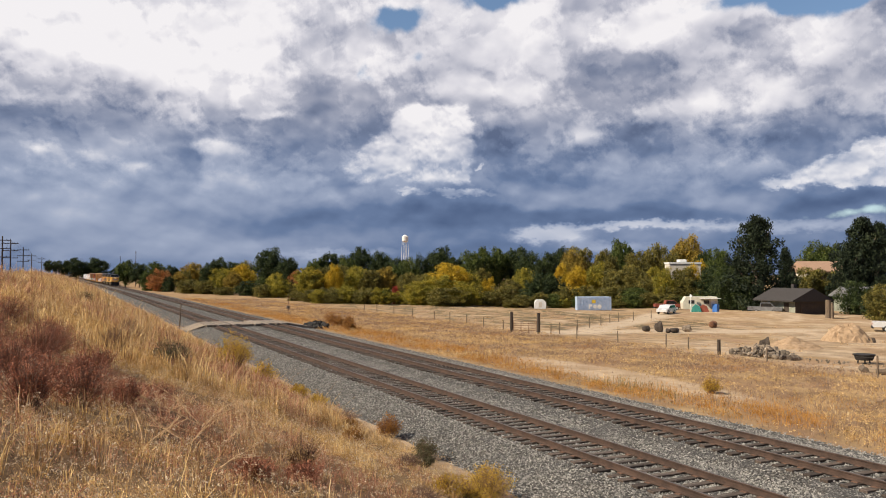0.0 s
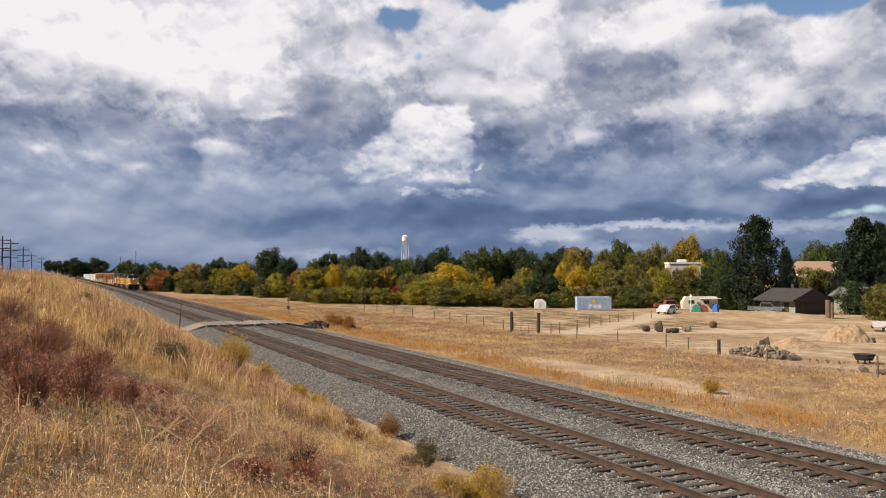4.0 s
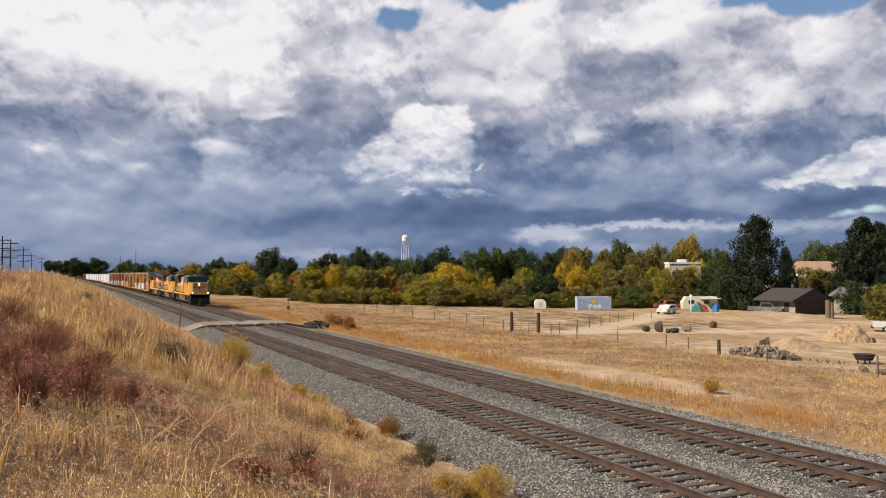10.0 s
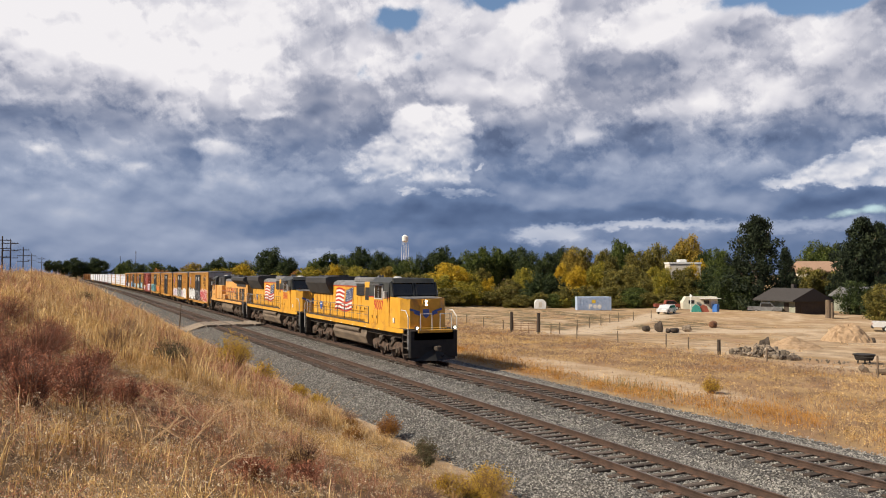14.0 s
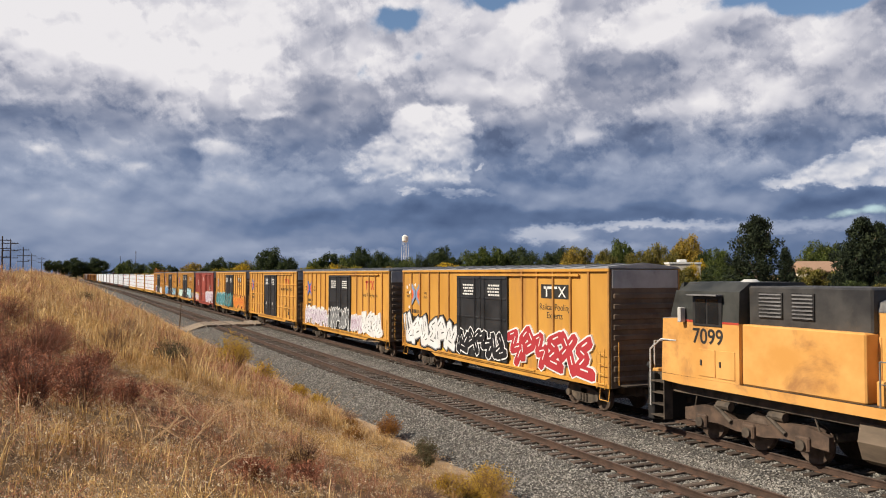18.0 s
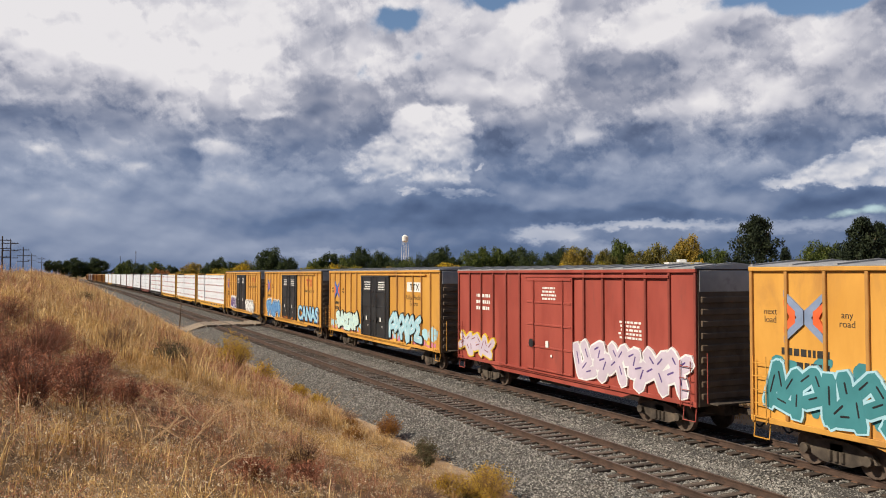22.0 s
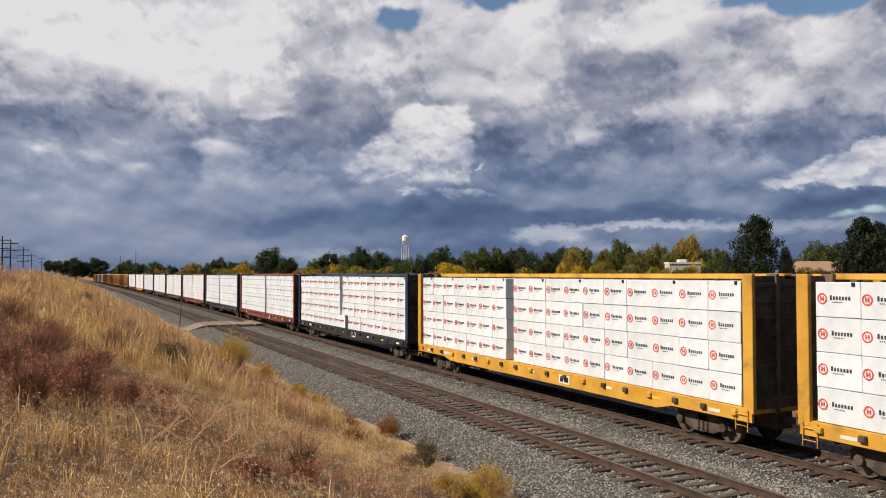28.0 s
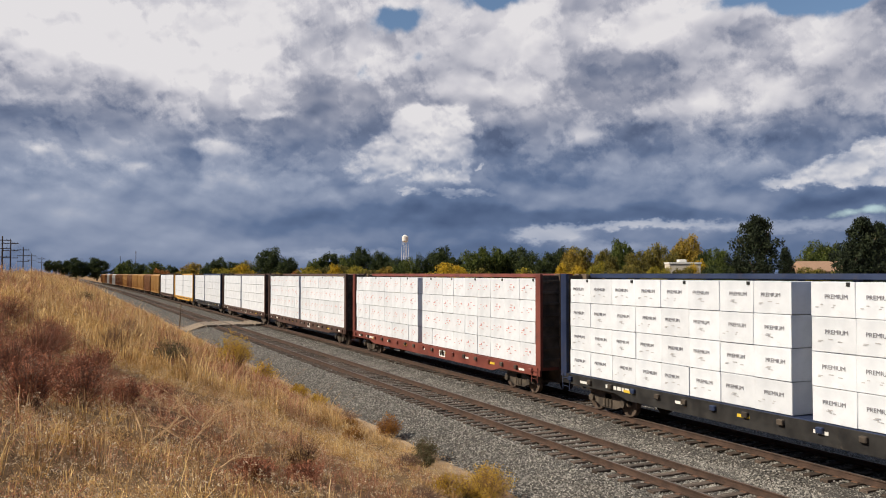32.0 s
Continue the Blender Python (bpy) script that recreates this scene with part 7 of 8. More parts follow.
    # raked windshield in a dark surround, a hip-roofed visor over it
    part("windshield", Shape().prism([(cab1, 3.68), (cab1 + 0.40, 3.70), (cab1 + 0.14, 4.42), (cab1, 4.42)], -1.36, 1.36, "y"), dark_glass, root, "dark raked windshield glass")
    for y in (-1.40, -0.08, 0.08, 1.40):
        part("windshield_post", Shape().prism([(cab1, 3.62), (cab1 + 0.45, 3.64), (cab1 + 0.18, 4.46), (cab1, 4.46)], y - 0.045, y + 0.045, "y"), cab_grey, root)
    part("windshield_visor", Shape().prism([(cab1, 4.42), (cab1 + 0.24, 4.42), (cab1 + 0.10, 4.66), (cab1, 4.70)], -1.30, 1.30, "y"), cab_grey, root)
    nt = 3.62
    plan = [(cab1, -1.50), (nose1 - 0.42, -1.44), (nose1, -0.98), (nose1, 0.98), (nose1 - 0.42, 1.44), (cab1, 1.50)]
    nose = Shape()
    k = len(plan)
    nose.add([(x, y, 1.86) for x, y in plan] + [(cab1 + (x - cab1) * 0.97, y * 0.97, nt - 0.10 * (x - cab1) / (nose1 - cab1)) for x, y in plan],
             [tuple(range(k))[::-1], tuple(range(k, 2 * k))] + [(i, (i + 1) % k, k + (i + 1) % k, k + i) for i in range(k)])
    part("nose", nose, paint, root, "blunt yellow nose with chamfered corners")
    part("nose_top", Shape().prism([(cab1 + 0.05, nt + 0.005), (nose1 - 0.15, nt - 0.085), (nose1 - 0.15, nt - 0.06), (cab1 + 0.05, nt + 0.03)], -1.15, 1.15, "y"), roof_grey, root, "grey anti-glare panel on the nose")
    part("nose_ledge", Shape().box(nose1 - 0.03, nose1 + 0.30, -1.20, 1.20, 1.80, 1.90, 0.015), paint, root)
    part("nose_door", Shape().box(nose1 - 0.02, nose1 + 0.03, -0.38, 0.38, 1.9, 3.3, 0.01), paint, root)
    wing_s = Shape()
    for k in (-1, 1):
        wing_s.prism([(k * 0.16, 2.75), (k * 1.0, 3.02), (k * 1.02, 2.90), (k * 0.72, 2.80), (k * 0.74, 2.70), (k * 0.4, 2.58), (k * 0.16, 2.5)], nose1 + 0.005, nose1 + 0.012, "x")
    wing_s.prism([(-0.2, 2.95), (0.2, 2.95), (0.2, 2.6), (0, 2.42), (-0.2, 2.6)], nose1 + 0.03, nose1 + 0.04, "x")
    if style == "wide":
        part("cab_placard", Shape().box(cab1 + 0.6, cab1 + 0.8, -1.52, -1.46, 2.15, 2.42), mark_white, root, "small white placard")
        part("wing_emblem", wing_s, mark_blue, root, "blue winged emblem of plain shapes")
    hb = part("headlight_box", Shape().box(nose1 - 0.05, nose1 + 0.06, -0.24, 0.24, 3.10, 3.50, 0.03), paint, root) if style == "wide" else part("headlight_box", Shape().box(cab1, cab1 + 0.08, -0.24, 0.24, 4.38, 4.66, 0.03), soot, root)
    for k in (-1, 1):
        hx, hz, dy, dz = (nose1 + 0.06, 3.30, 0.0, 0.10) if style == "wide" else (cab1 + 0.08, 4.52, 0.11, 0.0)
        part("headlight", Shape().tube((hx, k * dy, hz + k * dz), (hx + 0.02, k * dy, hz + k * dz), 0.07, 14), lamp_glow if lit else dark_glass, hb, "lit warm headlight" if lit else "")
        d = part("ditch_light", Shape().tube((10.9, k * 1.15, 1.98), (11.02, k * 1.15, 1.98), 0.11, 12), black_paint, root)
        part("lens", Shape().tube((11.02, k * 1.15, 1.98), (11.035, k * 1.15, 1.98), 0.07, 12), lamp_glow if lit else dark_glass, d)
        part("number_board", Shape().box(cab1 - 0.5, cab1 + 0.04, k * 0.85 - 0.3, k * 0.85 + 0.3, 4.42, 4.68, 0.02), soot, root)
    # pilots, steps, plow
    for e, X in ((1, F), (-1, R)):
        part("pilot", Shape().box(min(e * 10.45, e * 10.75), max(e * 10.45, e * 10.75), -1.45, 1.45, 0.30, 1.80, 0.03), plow_black, root, "black end plate")
        plow = Shape()
        for s in (-1, 1):
            q = [(e * 10.6, s * 1.38, 0.16), (e * 11.12, 0, 0.16), (e * 10.6, 0, 0.16), (e * 10.6, s * 1.42, 0.80), (e * 10.86, 0, 0.80), (e * 10.6, 0, 0.80)]
            plow.add(q, [(0, 1, 4, 3), (0, 2, 1), (3, 4, 5), (0, 3, 5, 2), (1, 2, 5, 4)])
        part("plow", plow, plow_black, root, "black snow plow")
        part("anticlimber", Shape().box(min(e * 10.7, e * 11.05), max(e * 10.7, e * 11.05), -1.0, 1.0, 1.70, 1.86, 0.02), paint if e > 0 else grime, root)
        coupler(root, e * 10.4, e)
        for s in (-1, 1):
            for k in range(4):
                part("step", Shape().box(min(e * 9.9, e * 10.5), max(e * 9.9, e * 10.5), min(s * 1.22, s * 1.52), max(s * 1.22, s * 1.52), 0.45 + 0.36 * k, 0.49 + 0.36 * k), grime, root)
            part("step_side", Shape().box(min(e * 9.86, e * 9.90), max(e * 9.86, e * 9.90), min(s * 1.2, s * 1.54), max(s * 1.2, s * 1.54), 0.40, 1.86), grime, root)
            part("grab_rail", Shape().path([(e * 10.55, s * 1.5, 0.75), (e * 10.55, s * 1.5, 2.55), (e * 10.1, s * 1.45, 2.9), (e * 9.4, s * 1.45, 2.9)], 0.026, 6), rail_pale, root, "pale grab rail")
            part("end_rail", Shape().path([(e * 11.0, s * 0.25, 1.86), (e * 11.0, s * 0.25, 2.75), (e * 11.0, s * 0.95, 2.75), (e * 11.0, s * 0.95, 1.86)], 0.022, 6), rail_pale, root)
    # side handrails
    rail_end = 4.1 if style == "wide" else 2.6
    for s in (-1, 1):
        part("handrail", Shape().tube((-10.2, s * 1.48, 2.92), (rail_end, s * 1.48, 2.92), 0.02, 6), rail_grey, root)
        part("mid_rail", Shape().tube((-10.2, s * 1.48, 2.40), (rail_end, s * 1.48, 2.40), 0.014, 5), rail_grey, root)
        n = 9
        for i in range(n + 1):
            x = -10.2 + (rail_end + 10.2) * i / n
            part("stanchion", Shape().tube((x, s * 1.48, 1.84), (x, s * 1.48, 2.92), 0.024, 6), rail_grey, root)
    # roof gear
    for i in range(3):
        x = -9.4 + 1.55 * i
        f = part("fan", Shape().tube((x, 0, 4.74 if style == "wide" else 4.60), (x, 0, 4.86 if style == "wide" else 4.70), 0.68, 20), soot, root)
    part("horn", Shape().tube((1.0, 0.3, 4.75), (1.5, 0.3, 4.80), 0.04, 8, 0.10).tube((1.0, 0.5, 4.75), (1.5, 0.5, 4.80), 0.04, 8, 0.10), roof_grey, root)
    part("antenna_dome", Shape().tube((cab0 + 1.0, 0, 4.72), (cab0 + 1.0, 0, 4.80), 0.28, 14, 0.18), rail_pale, root)
    part("exhaust_stack", Shape().box(-1.6, -0.9, -0.3, 0.3, 4.45, 4.82, 0.04), soot, root)
    # markings
    if style == "wide":
        sign(root, number, 0.78, mark_red, (cab0 + cab1) / 2, -1.524, 3.05, 0.012, "red cab number")
        flag(root, -2.3, 3.12, 3.7, 1.55, -0.974)
        part("shield", Shape().prism([(-8.1, 2.9), (-7.5, 2.9), (-7.5, 2.45), (-7.8, 2.25), (-8.1, 2.45)], -0.985, -0.94, "y"), mark_blue, root, "blue shield emblem")
        marks(root, "shield_band", mark_white, [(-8.08, -7.52, 2.68, 2.74)], -0.986)
    else:
        for k, x in enumerate((0, 1, 2, 3, 4, 6.3, 7.3, 8.3, 9.3, 10.3, 11.3, 12.3)):
            u = 2.3 - x * 0.46
            bars = [(u - 0.34, u - 0.26, 2.75, 3.30), (u - 0.08, u, 2.75, 3.30), (u - 0.34, u, 3.22 if k % 2 else 2.75, 3.30 if k % 2 else 2.83)]
            s_ = Shape()
            for a, b, z0, z1 in bars:
                s_.box(a, b, 0.945, 0.972, z0, z1)
            part("name_stroke", s_, mark_red if k not in (2, 9, 10) else roof_grey, root, "worn red name lettering as plain strokes")
        o = sign(root, number, 0.62, mark_black, (cab0 + nose1) / 2, 1.524, 3.15, 0.01, "dark cab number")
        o.matrix_basis = pose((cab0 + cab1) / 2, 1.526, 3.1, 0, 0, 180)
    return root
# ---- the cars at the end of the train, seen only from far off ----
HOPPER = {
    "brown": surface("hopper_brown", (0.16, 0.075, 0.035), (0.26, 0.125, 0.055), 1.0, 0.65, dirt=(0.10, 0.05, 0.03), dirt_amount=0.4),
    "ochre": surface("hopper_ochre", (0.34, 0.19, 0.06), (0.44, 0.25, 0.08), 1.0, 0.6, dirt=(0.2, 0.1, 0.05), dirt_amount=0.4),
    "grey": surface("hopper_grey", (0.36, 0.36, 0.35), (0.48, 0.48, 0.46), 1.0, 0.6, dirt=(0.22, 0.2, 0.17), dirt_amount=0.3),
}
FAR_WORDS = {"brown": "rusty brown", "ochre": "ochre yellow", "grey": "pale grey"}


def far_car(colour, length=16.4):
    paint, L = HOPPER[colour], length / 2
    root = thing("freight_car", FAR_WORDS[colour] + " ribbed freight car far down the train", "freight car", "last cars of the train")
    part("body", Shape().prism([(-1.5, 1.0), (1.5, 1.0), (1.55, 4.6), (1.1, 4.85), (-1.1, 4.85), (-1.55, 4.6)], -L, L), paint, root)
    for s in (-1, 1):
        ribs = Shape()
        for i in range(11):
            x = -L + 0.2 + (2 * L - 0.4) * i / 10
            ribs.box(x - 0.06, x + 0.06, s * 1.56 - 0.05, s * 1.56 + 0.05, 1.0, 4.6)
        tagged(part("side_ribbing", ribs, paint, root), kind="stuff")
    part("side_sill", Shape().box(-L, L, -1.58, 1.58, 0.92, 1.12), paint, root)
    for e in (-1, 1):
        coupler(root, e * (L - 0.1), e)
        freight_truck(root, e * (L - 1.9), True)
    return root
# ---- what stands in the field and beyond it ----
old_wood = surface("weathered_wood", (0.09, 0.065, 0.045), (0.20, 0.15, 0.105), 6, 0.9, bump=0.5, stretch=(4, 4, 0.5))
dark_wood = surface("dark_wood", (0.035, 0.026, 0.02), (0.085, 0.065, 0.05), 6, 0.9, bump=0.5, stretch=(4, 4, 0.5))
wire = surface("fence_wire", (0.16, 0.15, 0.14), (0.26, 0.24, 0.22), 4, 0.6, 0.5)
rust = surface("rusty_steel", (0.12, 0.055, 0.03), (0.22, 0.11, 0.06), 3, 0.8)
plaster = surface("cream_wall", (0.55, 0.50, 0.42), (0.66, 0.61, 0.52), 1.5, 0.85)
wall_grey = surface("grey_green_wall", (0.22, 0.23, 0.18), (0.30, 0.31, 0.25), 1.5, 0.85)
shingle = surface("dark_shingles", (0.030, 0.027, 0.026), (0.065, 0.058, 0.055), 5, 0.9, bump=0.4, stretch=(1, 5, 1))
tan_roof = surface("tan_shingles", (0.30, 0.19, 0.125), (0.40, 0.26, 0.18), 4, 0.9)
white_paint = surface("white_paint", (0.68, 0.68, 0.66), (0.80, 0.80, 0.78), 2, 0.5)
pale_blue_steel = surface("pale_blue_container_paint", (0.30, 0.40, 0.58), (0.42, 0.52, 0.68), 1.5, 0.55, dirt=(0.5, 0.5, 0.5), dirt_amount=0.3)
cream_metal = surface("cream_trailer_skin", (0.56, 0.53, 0.42), (0.66, 0.63, 0.52), 1.5, 0.5)
blue_plastic = surface("blue_plastic", (0.04, 0.14, 0.42), (0.06, 0.18, 0.50), 2, 0.5)
teal_cloth = surface("teal_tarpaulin", (0.03, 0.20, 0.17), (0.05, 0.27, 0.23), 3, 0.8)
red_metal = surface("dull_red_metal", (0.20, 0.05, 0.03), (0.28, 0.08, 0.05), 3, 0.7)
silver_car = surface("white_car_paint", (0.58, 0.59, 0.60), (0.66, 0.67, 0.68), 1, 0.25, 0.1)
rubber = surface("rubber", (0.012, 0.012, 0.012), (0.025, 0.025, 0.025), 4, 0.85)
rubble = surface("broken_concrete", (0.08, 0.06, 0.045), (0.27, 0.22, 0.165), 3, 0.9, vary=0.4, island=False)
loose_soil = surface("piled_soil", (0.26, 0.175, 0.10), (0.40, 0.28, 0.175), 2.5, 0.95, bump=0.8, bump_scale=6)
tar_black = surface("tarry_black", (0.012, 0.011, 0.010), (0.035, 0.03, 0.028), 4, 0.8, bump=0.6)
earth = surface("packed_earth", (0.19, 0.15, 0.11), (0.29, 0.235, 0.18), 3, 0.95, bump=0.6, bump_scale=12)
plank_grey = surface("crossing_plank", (0.16, 0.13, 0.10), (0.30, 0.25, 0.20), 4, 0.9, bump=0.5, stretch=(0.6, 4, 4), vary=0.2)


def rest(x, y, turn=0.0, sink=0.0):
    return pose(x, y, float(land(x, y)) - sink, 0, 0, turn)


def fence_post(x, y, h, r, label="weathered wooden fence post beside the dusty field", lean=0.0, dark=False):
    o = tagged(new("fence_post", Shape().tube((0, 0, -0.2), (0, 0, h), r, 8, r * 0.9).mesh("fence_post", dark_wood if dark else old_wood)), label, "fence post", "posts of the field fence")
    o.matrix_basis = pose(x, y, float(land(x, y)), lean, lean * 0.6, 0)
    return Vector((x, y, float(land(x, y)) + h))


def strands(tops, label="sagging wire strands of the field fence"):
    s = Shape()
    for a, b in zip(tops, tops[1:]):
        for k in (0.12, 0.45, 0.80):
            m = (a + b) / 2 - Vector((0, 0, k + 0.05))
            s.tube(a - Vector((0, 0, k)), m, 0.006, 3).tube(m, b - Vector((0, 0, k)), 0.006, 3)
    tagged(new("fence_wire", s.mesh("fence_wire", wire)), label, "fence", kind="stuff")


def build_fence():
    line = [(-124.7, 26.2), (-119.3, 26.4), (-113.2, 26.9), (-104.8, 26.4), (-96.4, 26.0), (-92.4, 26.4), (-86, 25.6), (-79.8, 24.6), (-74.6, 24.2)]
    strands([fence_post(x, y, 1.15, 0.06) for x, y in line])
    line = [(-68.6, 26.4), (-63.3, 25.9), (-57.4, 26.2), (-51.3, 26.4), (-48.9, 26.6)]
    tops = [fence_post(x, y, 1.05 + 0.1 * (i % 2), 0.055, lean=2.0 * (i % 3 - 1)) for i, (x, y) in enumerate(line)]
    tops.append(fence_post(-45.0, 26.0, 1.15, 0.14, "stout dark wooden fence post in dry grass", dark=True))
    tops += [fence_post(-40.1, 25.6, 1.0, 0.05), fence_post(-31.2, 24.8, 1.3, 0.06)]
    strands(tops)
    side = [(-69.4, 28.0), (-72.5, 32.4), (-76.0, 36.6), (-79.6, 40.9), (-83.2, 45.0), (-86.5, 49.0), (-88.6, 53.2), (-91.0, 58.4)]
    strands([fence_post(x, y, 1.2, 0.055) for x, y in side])
    for x, y in ((-72.3, 23.9), (-69.7, 25.6)):
        fence_post(x, y, 2.15, 0.19, "thick dark timber gate post", dark=True)
    gate = thing("field_gate", "brown tubular steel field gate between timber posts", "gate", m=rest(-71.0, 24.75, math.degrees(math.atan2(1.7, 2.6))))
    for k in range(5):
        part("gate_bar", Shape().tube((-1.35, 0, 0.25 + 0.24 * k), (1.35, 0, 0.25 + 0.24 * k), 0.022, 6), rust, gate)
    for k in range(4):
        part("gate_upright", Shape().tube((-1.35 + 0.9 * k, 0, 0.1), (-1.35 + 0.9 * k, 0, 1.3), 0.03, 6), rust, gate)


def stones_pile(name, label, x, y, w, d, h, count, material, seed, sizes=(0.18, 0.5), group=""):
    """A heap of broken lumps, each a part."""
    rng = random.Random(seed)
    root = thing(name, label, "rubble", m=rest(x, y))
    models = []
    for k in range(5):
        bm = bmesh.new()
        bmesh.ops.create_icosphere(bm, subdivisions=1, radius=0.5)
        for v in bm.verts:
            v.co = Vector((v.co.x * rng.uniform(0.6, 1.3), v.co.y * rng.uniform(0.6, 1.2), v.co.z * rng.uniform(0.4, 0.9)))
        s = Shape()
        s.bm(bm)
        models.append(s.mesh("lump", material))
    part("core", Shape().prism([(-w * 0.36, -0.1), (w * 0.36, -0.1), (w * 0.12, h * 0.5), (-w * 0.1, h * 0.55)], -d * 0.25, d * 0.25, "y"), loose_soil, root)
    for i in range(count):
        a, r = rng.uniform(0, 6.283), rng.random() ** 0.6
        u, v = math.cos(a) * r * w / 2, math.sin(a) * r * d / 2
        s = rng.uniform(*sizes)
        z = h * max(0, 1 - r) * rng.uniform(0.5, 1.0) + s * 0.2
        o = part("lump", models[rng.randrange(5)], None, root)
        o.matrix_basis = Matrix.LocRotScale((u, v, z), Euler((rng.uniform(0, 6), rng.uniform(0, 6), rng.uniform(0, 6))), (s, s, s))


def soil_heap(x, y, w, h, seed, label):
    rng = np.random.default_rng(seed)
    n = 26
    g = np.linspace(-1, 1, n)
    gx, gy = np.meshgrid(g, g, indexing="ij")
    r = np.sqrt(gx ** 2 + gy ** 2)
    z = np.clip(1 - r, 0, 1) ** 0.9 * h * (1 + 0.25 * np.sin(gx * 5 + seed) * np.cos(gy * 4)) + rng.normal(0, 0.035 * h, gx.shape) * (r < 0.95) - 0.12
    a = (np.arange(n - 1)[:, None] * n + np.arange(n - 1)[None]).ravel()
    v = np.stack([gx * w / 2, gy * w / 2, z], -1).reshape(-1, 3)
    me = raw_mesh("soil_mound", v, np.stack([a, a + n, a + n + 1, a + 1], -1), loose_soil)
    tagged(new("soil_mound", me), label, "soil heap").matrix_basis = rest(x, y)


def log_lump(x, y, w, h, turn, label, material, name="stump"):
    rng = random.Random(int(abs(x * 10)))
    bm = bmesh.new()
    bmesh.ops.create_icosphere(bm, subdivisions=2, radius=0.5)
    for v in bm.verts:
        k = 1 + 0.16 * math.sin(v.co.x * 9 + v.co.y * 7) + rng.uniform(-0.06, 0.06)
        v.co = Vector((v.co.x * w * k, v.co.y * w * 0.7 * k, (v.co.z + 0.42) * h * k))
    s = Shape()
    s.bm(bm)
    tagged(new(name, s.mesh(name, material)), label, "boulder" if name == "boulder" else name).matrix_basis = rest(x, y, turn)


def house():
    h = thing("house", "low dark house with shingled gable roof and pale green wall", "house", m=rest(-93.0, 90.0, -5))
    h.location.z = -1.75
    # local x along the ridge, seen from -y
    part("wall", Shape().box(-4.0, 3.6, -3.2, 3.2, 0, 2.5), wall_grey, h, "pale grey-green wall")
    roof = Shape()
    roof.prism([(-4.3, 2.25), (4.3, 2.25), (4.3, 2.45), (0, 4.35), (-4.3, 2.45)], -4.7, 4.2)
    part("roof", roof, shingle, h, "dark shingled roof")
    part("gable_end", Shape().prism([(-3.3, 0), (3.3, 0), (3.3, 2.4), (0, 3.9), (-3.3, 2.4)], 3.6, 3.75), dark_wood, h, "dark boarded gable")
    part("gable_boards", Shape().prism([(-3.0, 2.45), (3.0, 2.45), (3.0, 2.6), (-3.0, 2.6)], 3.75, 3.80), wall_grey, h, "pale trim board across the gable")
    part("garage_door", Shape().box(3.74, 3.82, -2.4, 2.2, 0.05, 2.3, 0.02), dark_wood, h, "wide dark boarded garage door")
    part("gable_window", Shape().box(3.74, 3.80, -0.45, 0.45, 2.8, 3.35), dark_glass, h)
    w = part("window", Shape().box(-3.6, -2.0, -3.25, -3.18, 0.95, 1.95), white_paint, h)
    part("pane", Shape().box(-3.5, -2.1, -3.27, -3.245, 1.03, 1.87), dark_glass, w)
    part("door", Shape().box(1.2, 2.2, -3.25, -3.18, 0, 2.05), dark_wood, h)
    part("chimney", Shape().box(-1.0, -0.4, 0.4, 1.0, 3.8, 5.0), shingle, h)
    k = thing("house", "grey-roofed house with porch behind the dark house", "house", m=rest(-92.0, 108.0, 64))
    part("wall", Shape().box(-5.0, 5.0, -3.5, 3.5, 0, 2.9), wall_grey, k)
    part("roof", Shape().prism([(-4.2, 2.75), (4.2, 2.75), (4.2, 2.95), (0, 4.5), (-4.2, 2.95)], -5.6, 5.6), roof_grey, k, "grey shingled roof")
    p = part("porch_roof", Shape().box(0.5, 4.9, -6.0, -3.4, 2.35, 2.5), white_paint, k, "white flat porch roof")
    for x in (0.7, 4.7):
        part("porch_post", Shape().box(x - 0.08, x + 0.08, -5.9, -5.74, 0, 2.35), white_paint, k)
    t = thing("house", "cream house with tan roof among trees", "house", m=rest(-117.3, 126.2, 64))
    part("wall", Shape().box(-4.4, 4.4, -4, 4, 0, 7.2), plaster, t, "cream wall")
    part("roof", Shape().prism([(-4.8, 7.1), (4.8, 7.1), (4.8, 7.3), (0, 9.4), (-4.8, 7.3)], -4.9, 4.9), tan_roof, t, "tan shingled roof")
    for x in (-3.2, 0.2, 3.4):
        w = part("window", Shape().box(x - 0.7, x + 0.7, -4.06, -3.98, 5.2, 6.4), white_paint, t)
        part("pane", Shape().box(x - 0.6, x + 0.6, -4.08, -4.055, 5.3, 6.3), dark_glass, w)
    b = thing("flat_roofed_building", "cream flat-roofed building showing between trees", "building", m=rest(-131.4, 101.2, 63))
    part("wall", Shape().box(-3.3, 3.3, -2, 2, 0, 8.9), plaster, b)
    part("parapet", Shape().box(-3.45, 3.45, -2.15, 2.15, 8.8, 9.15), white_paint, b)
    part("roof_unit", Shape().box(-1.0, 0.6, -1, 1, 9.15, 9.75, 0.05), white_paint, b)


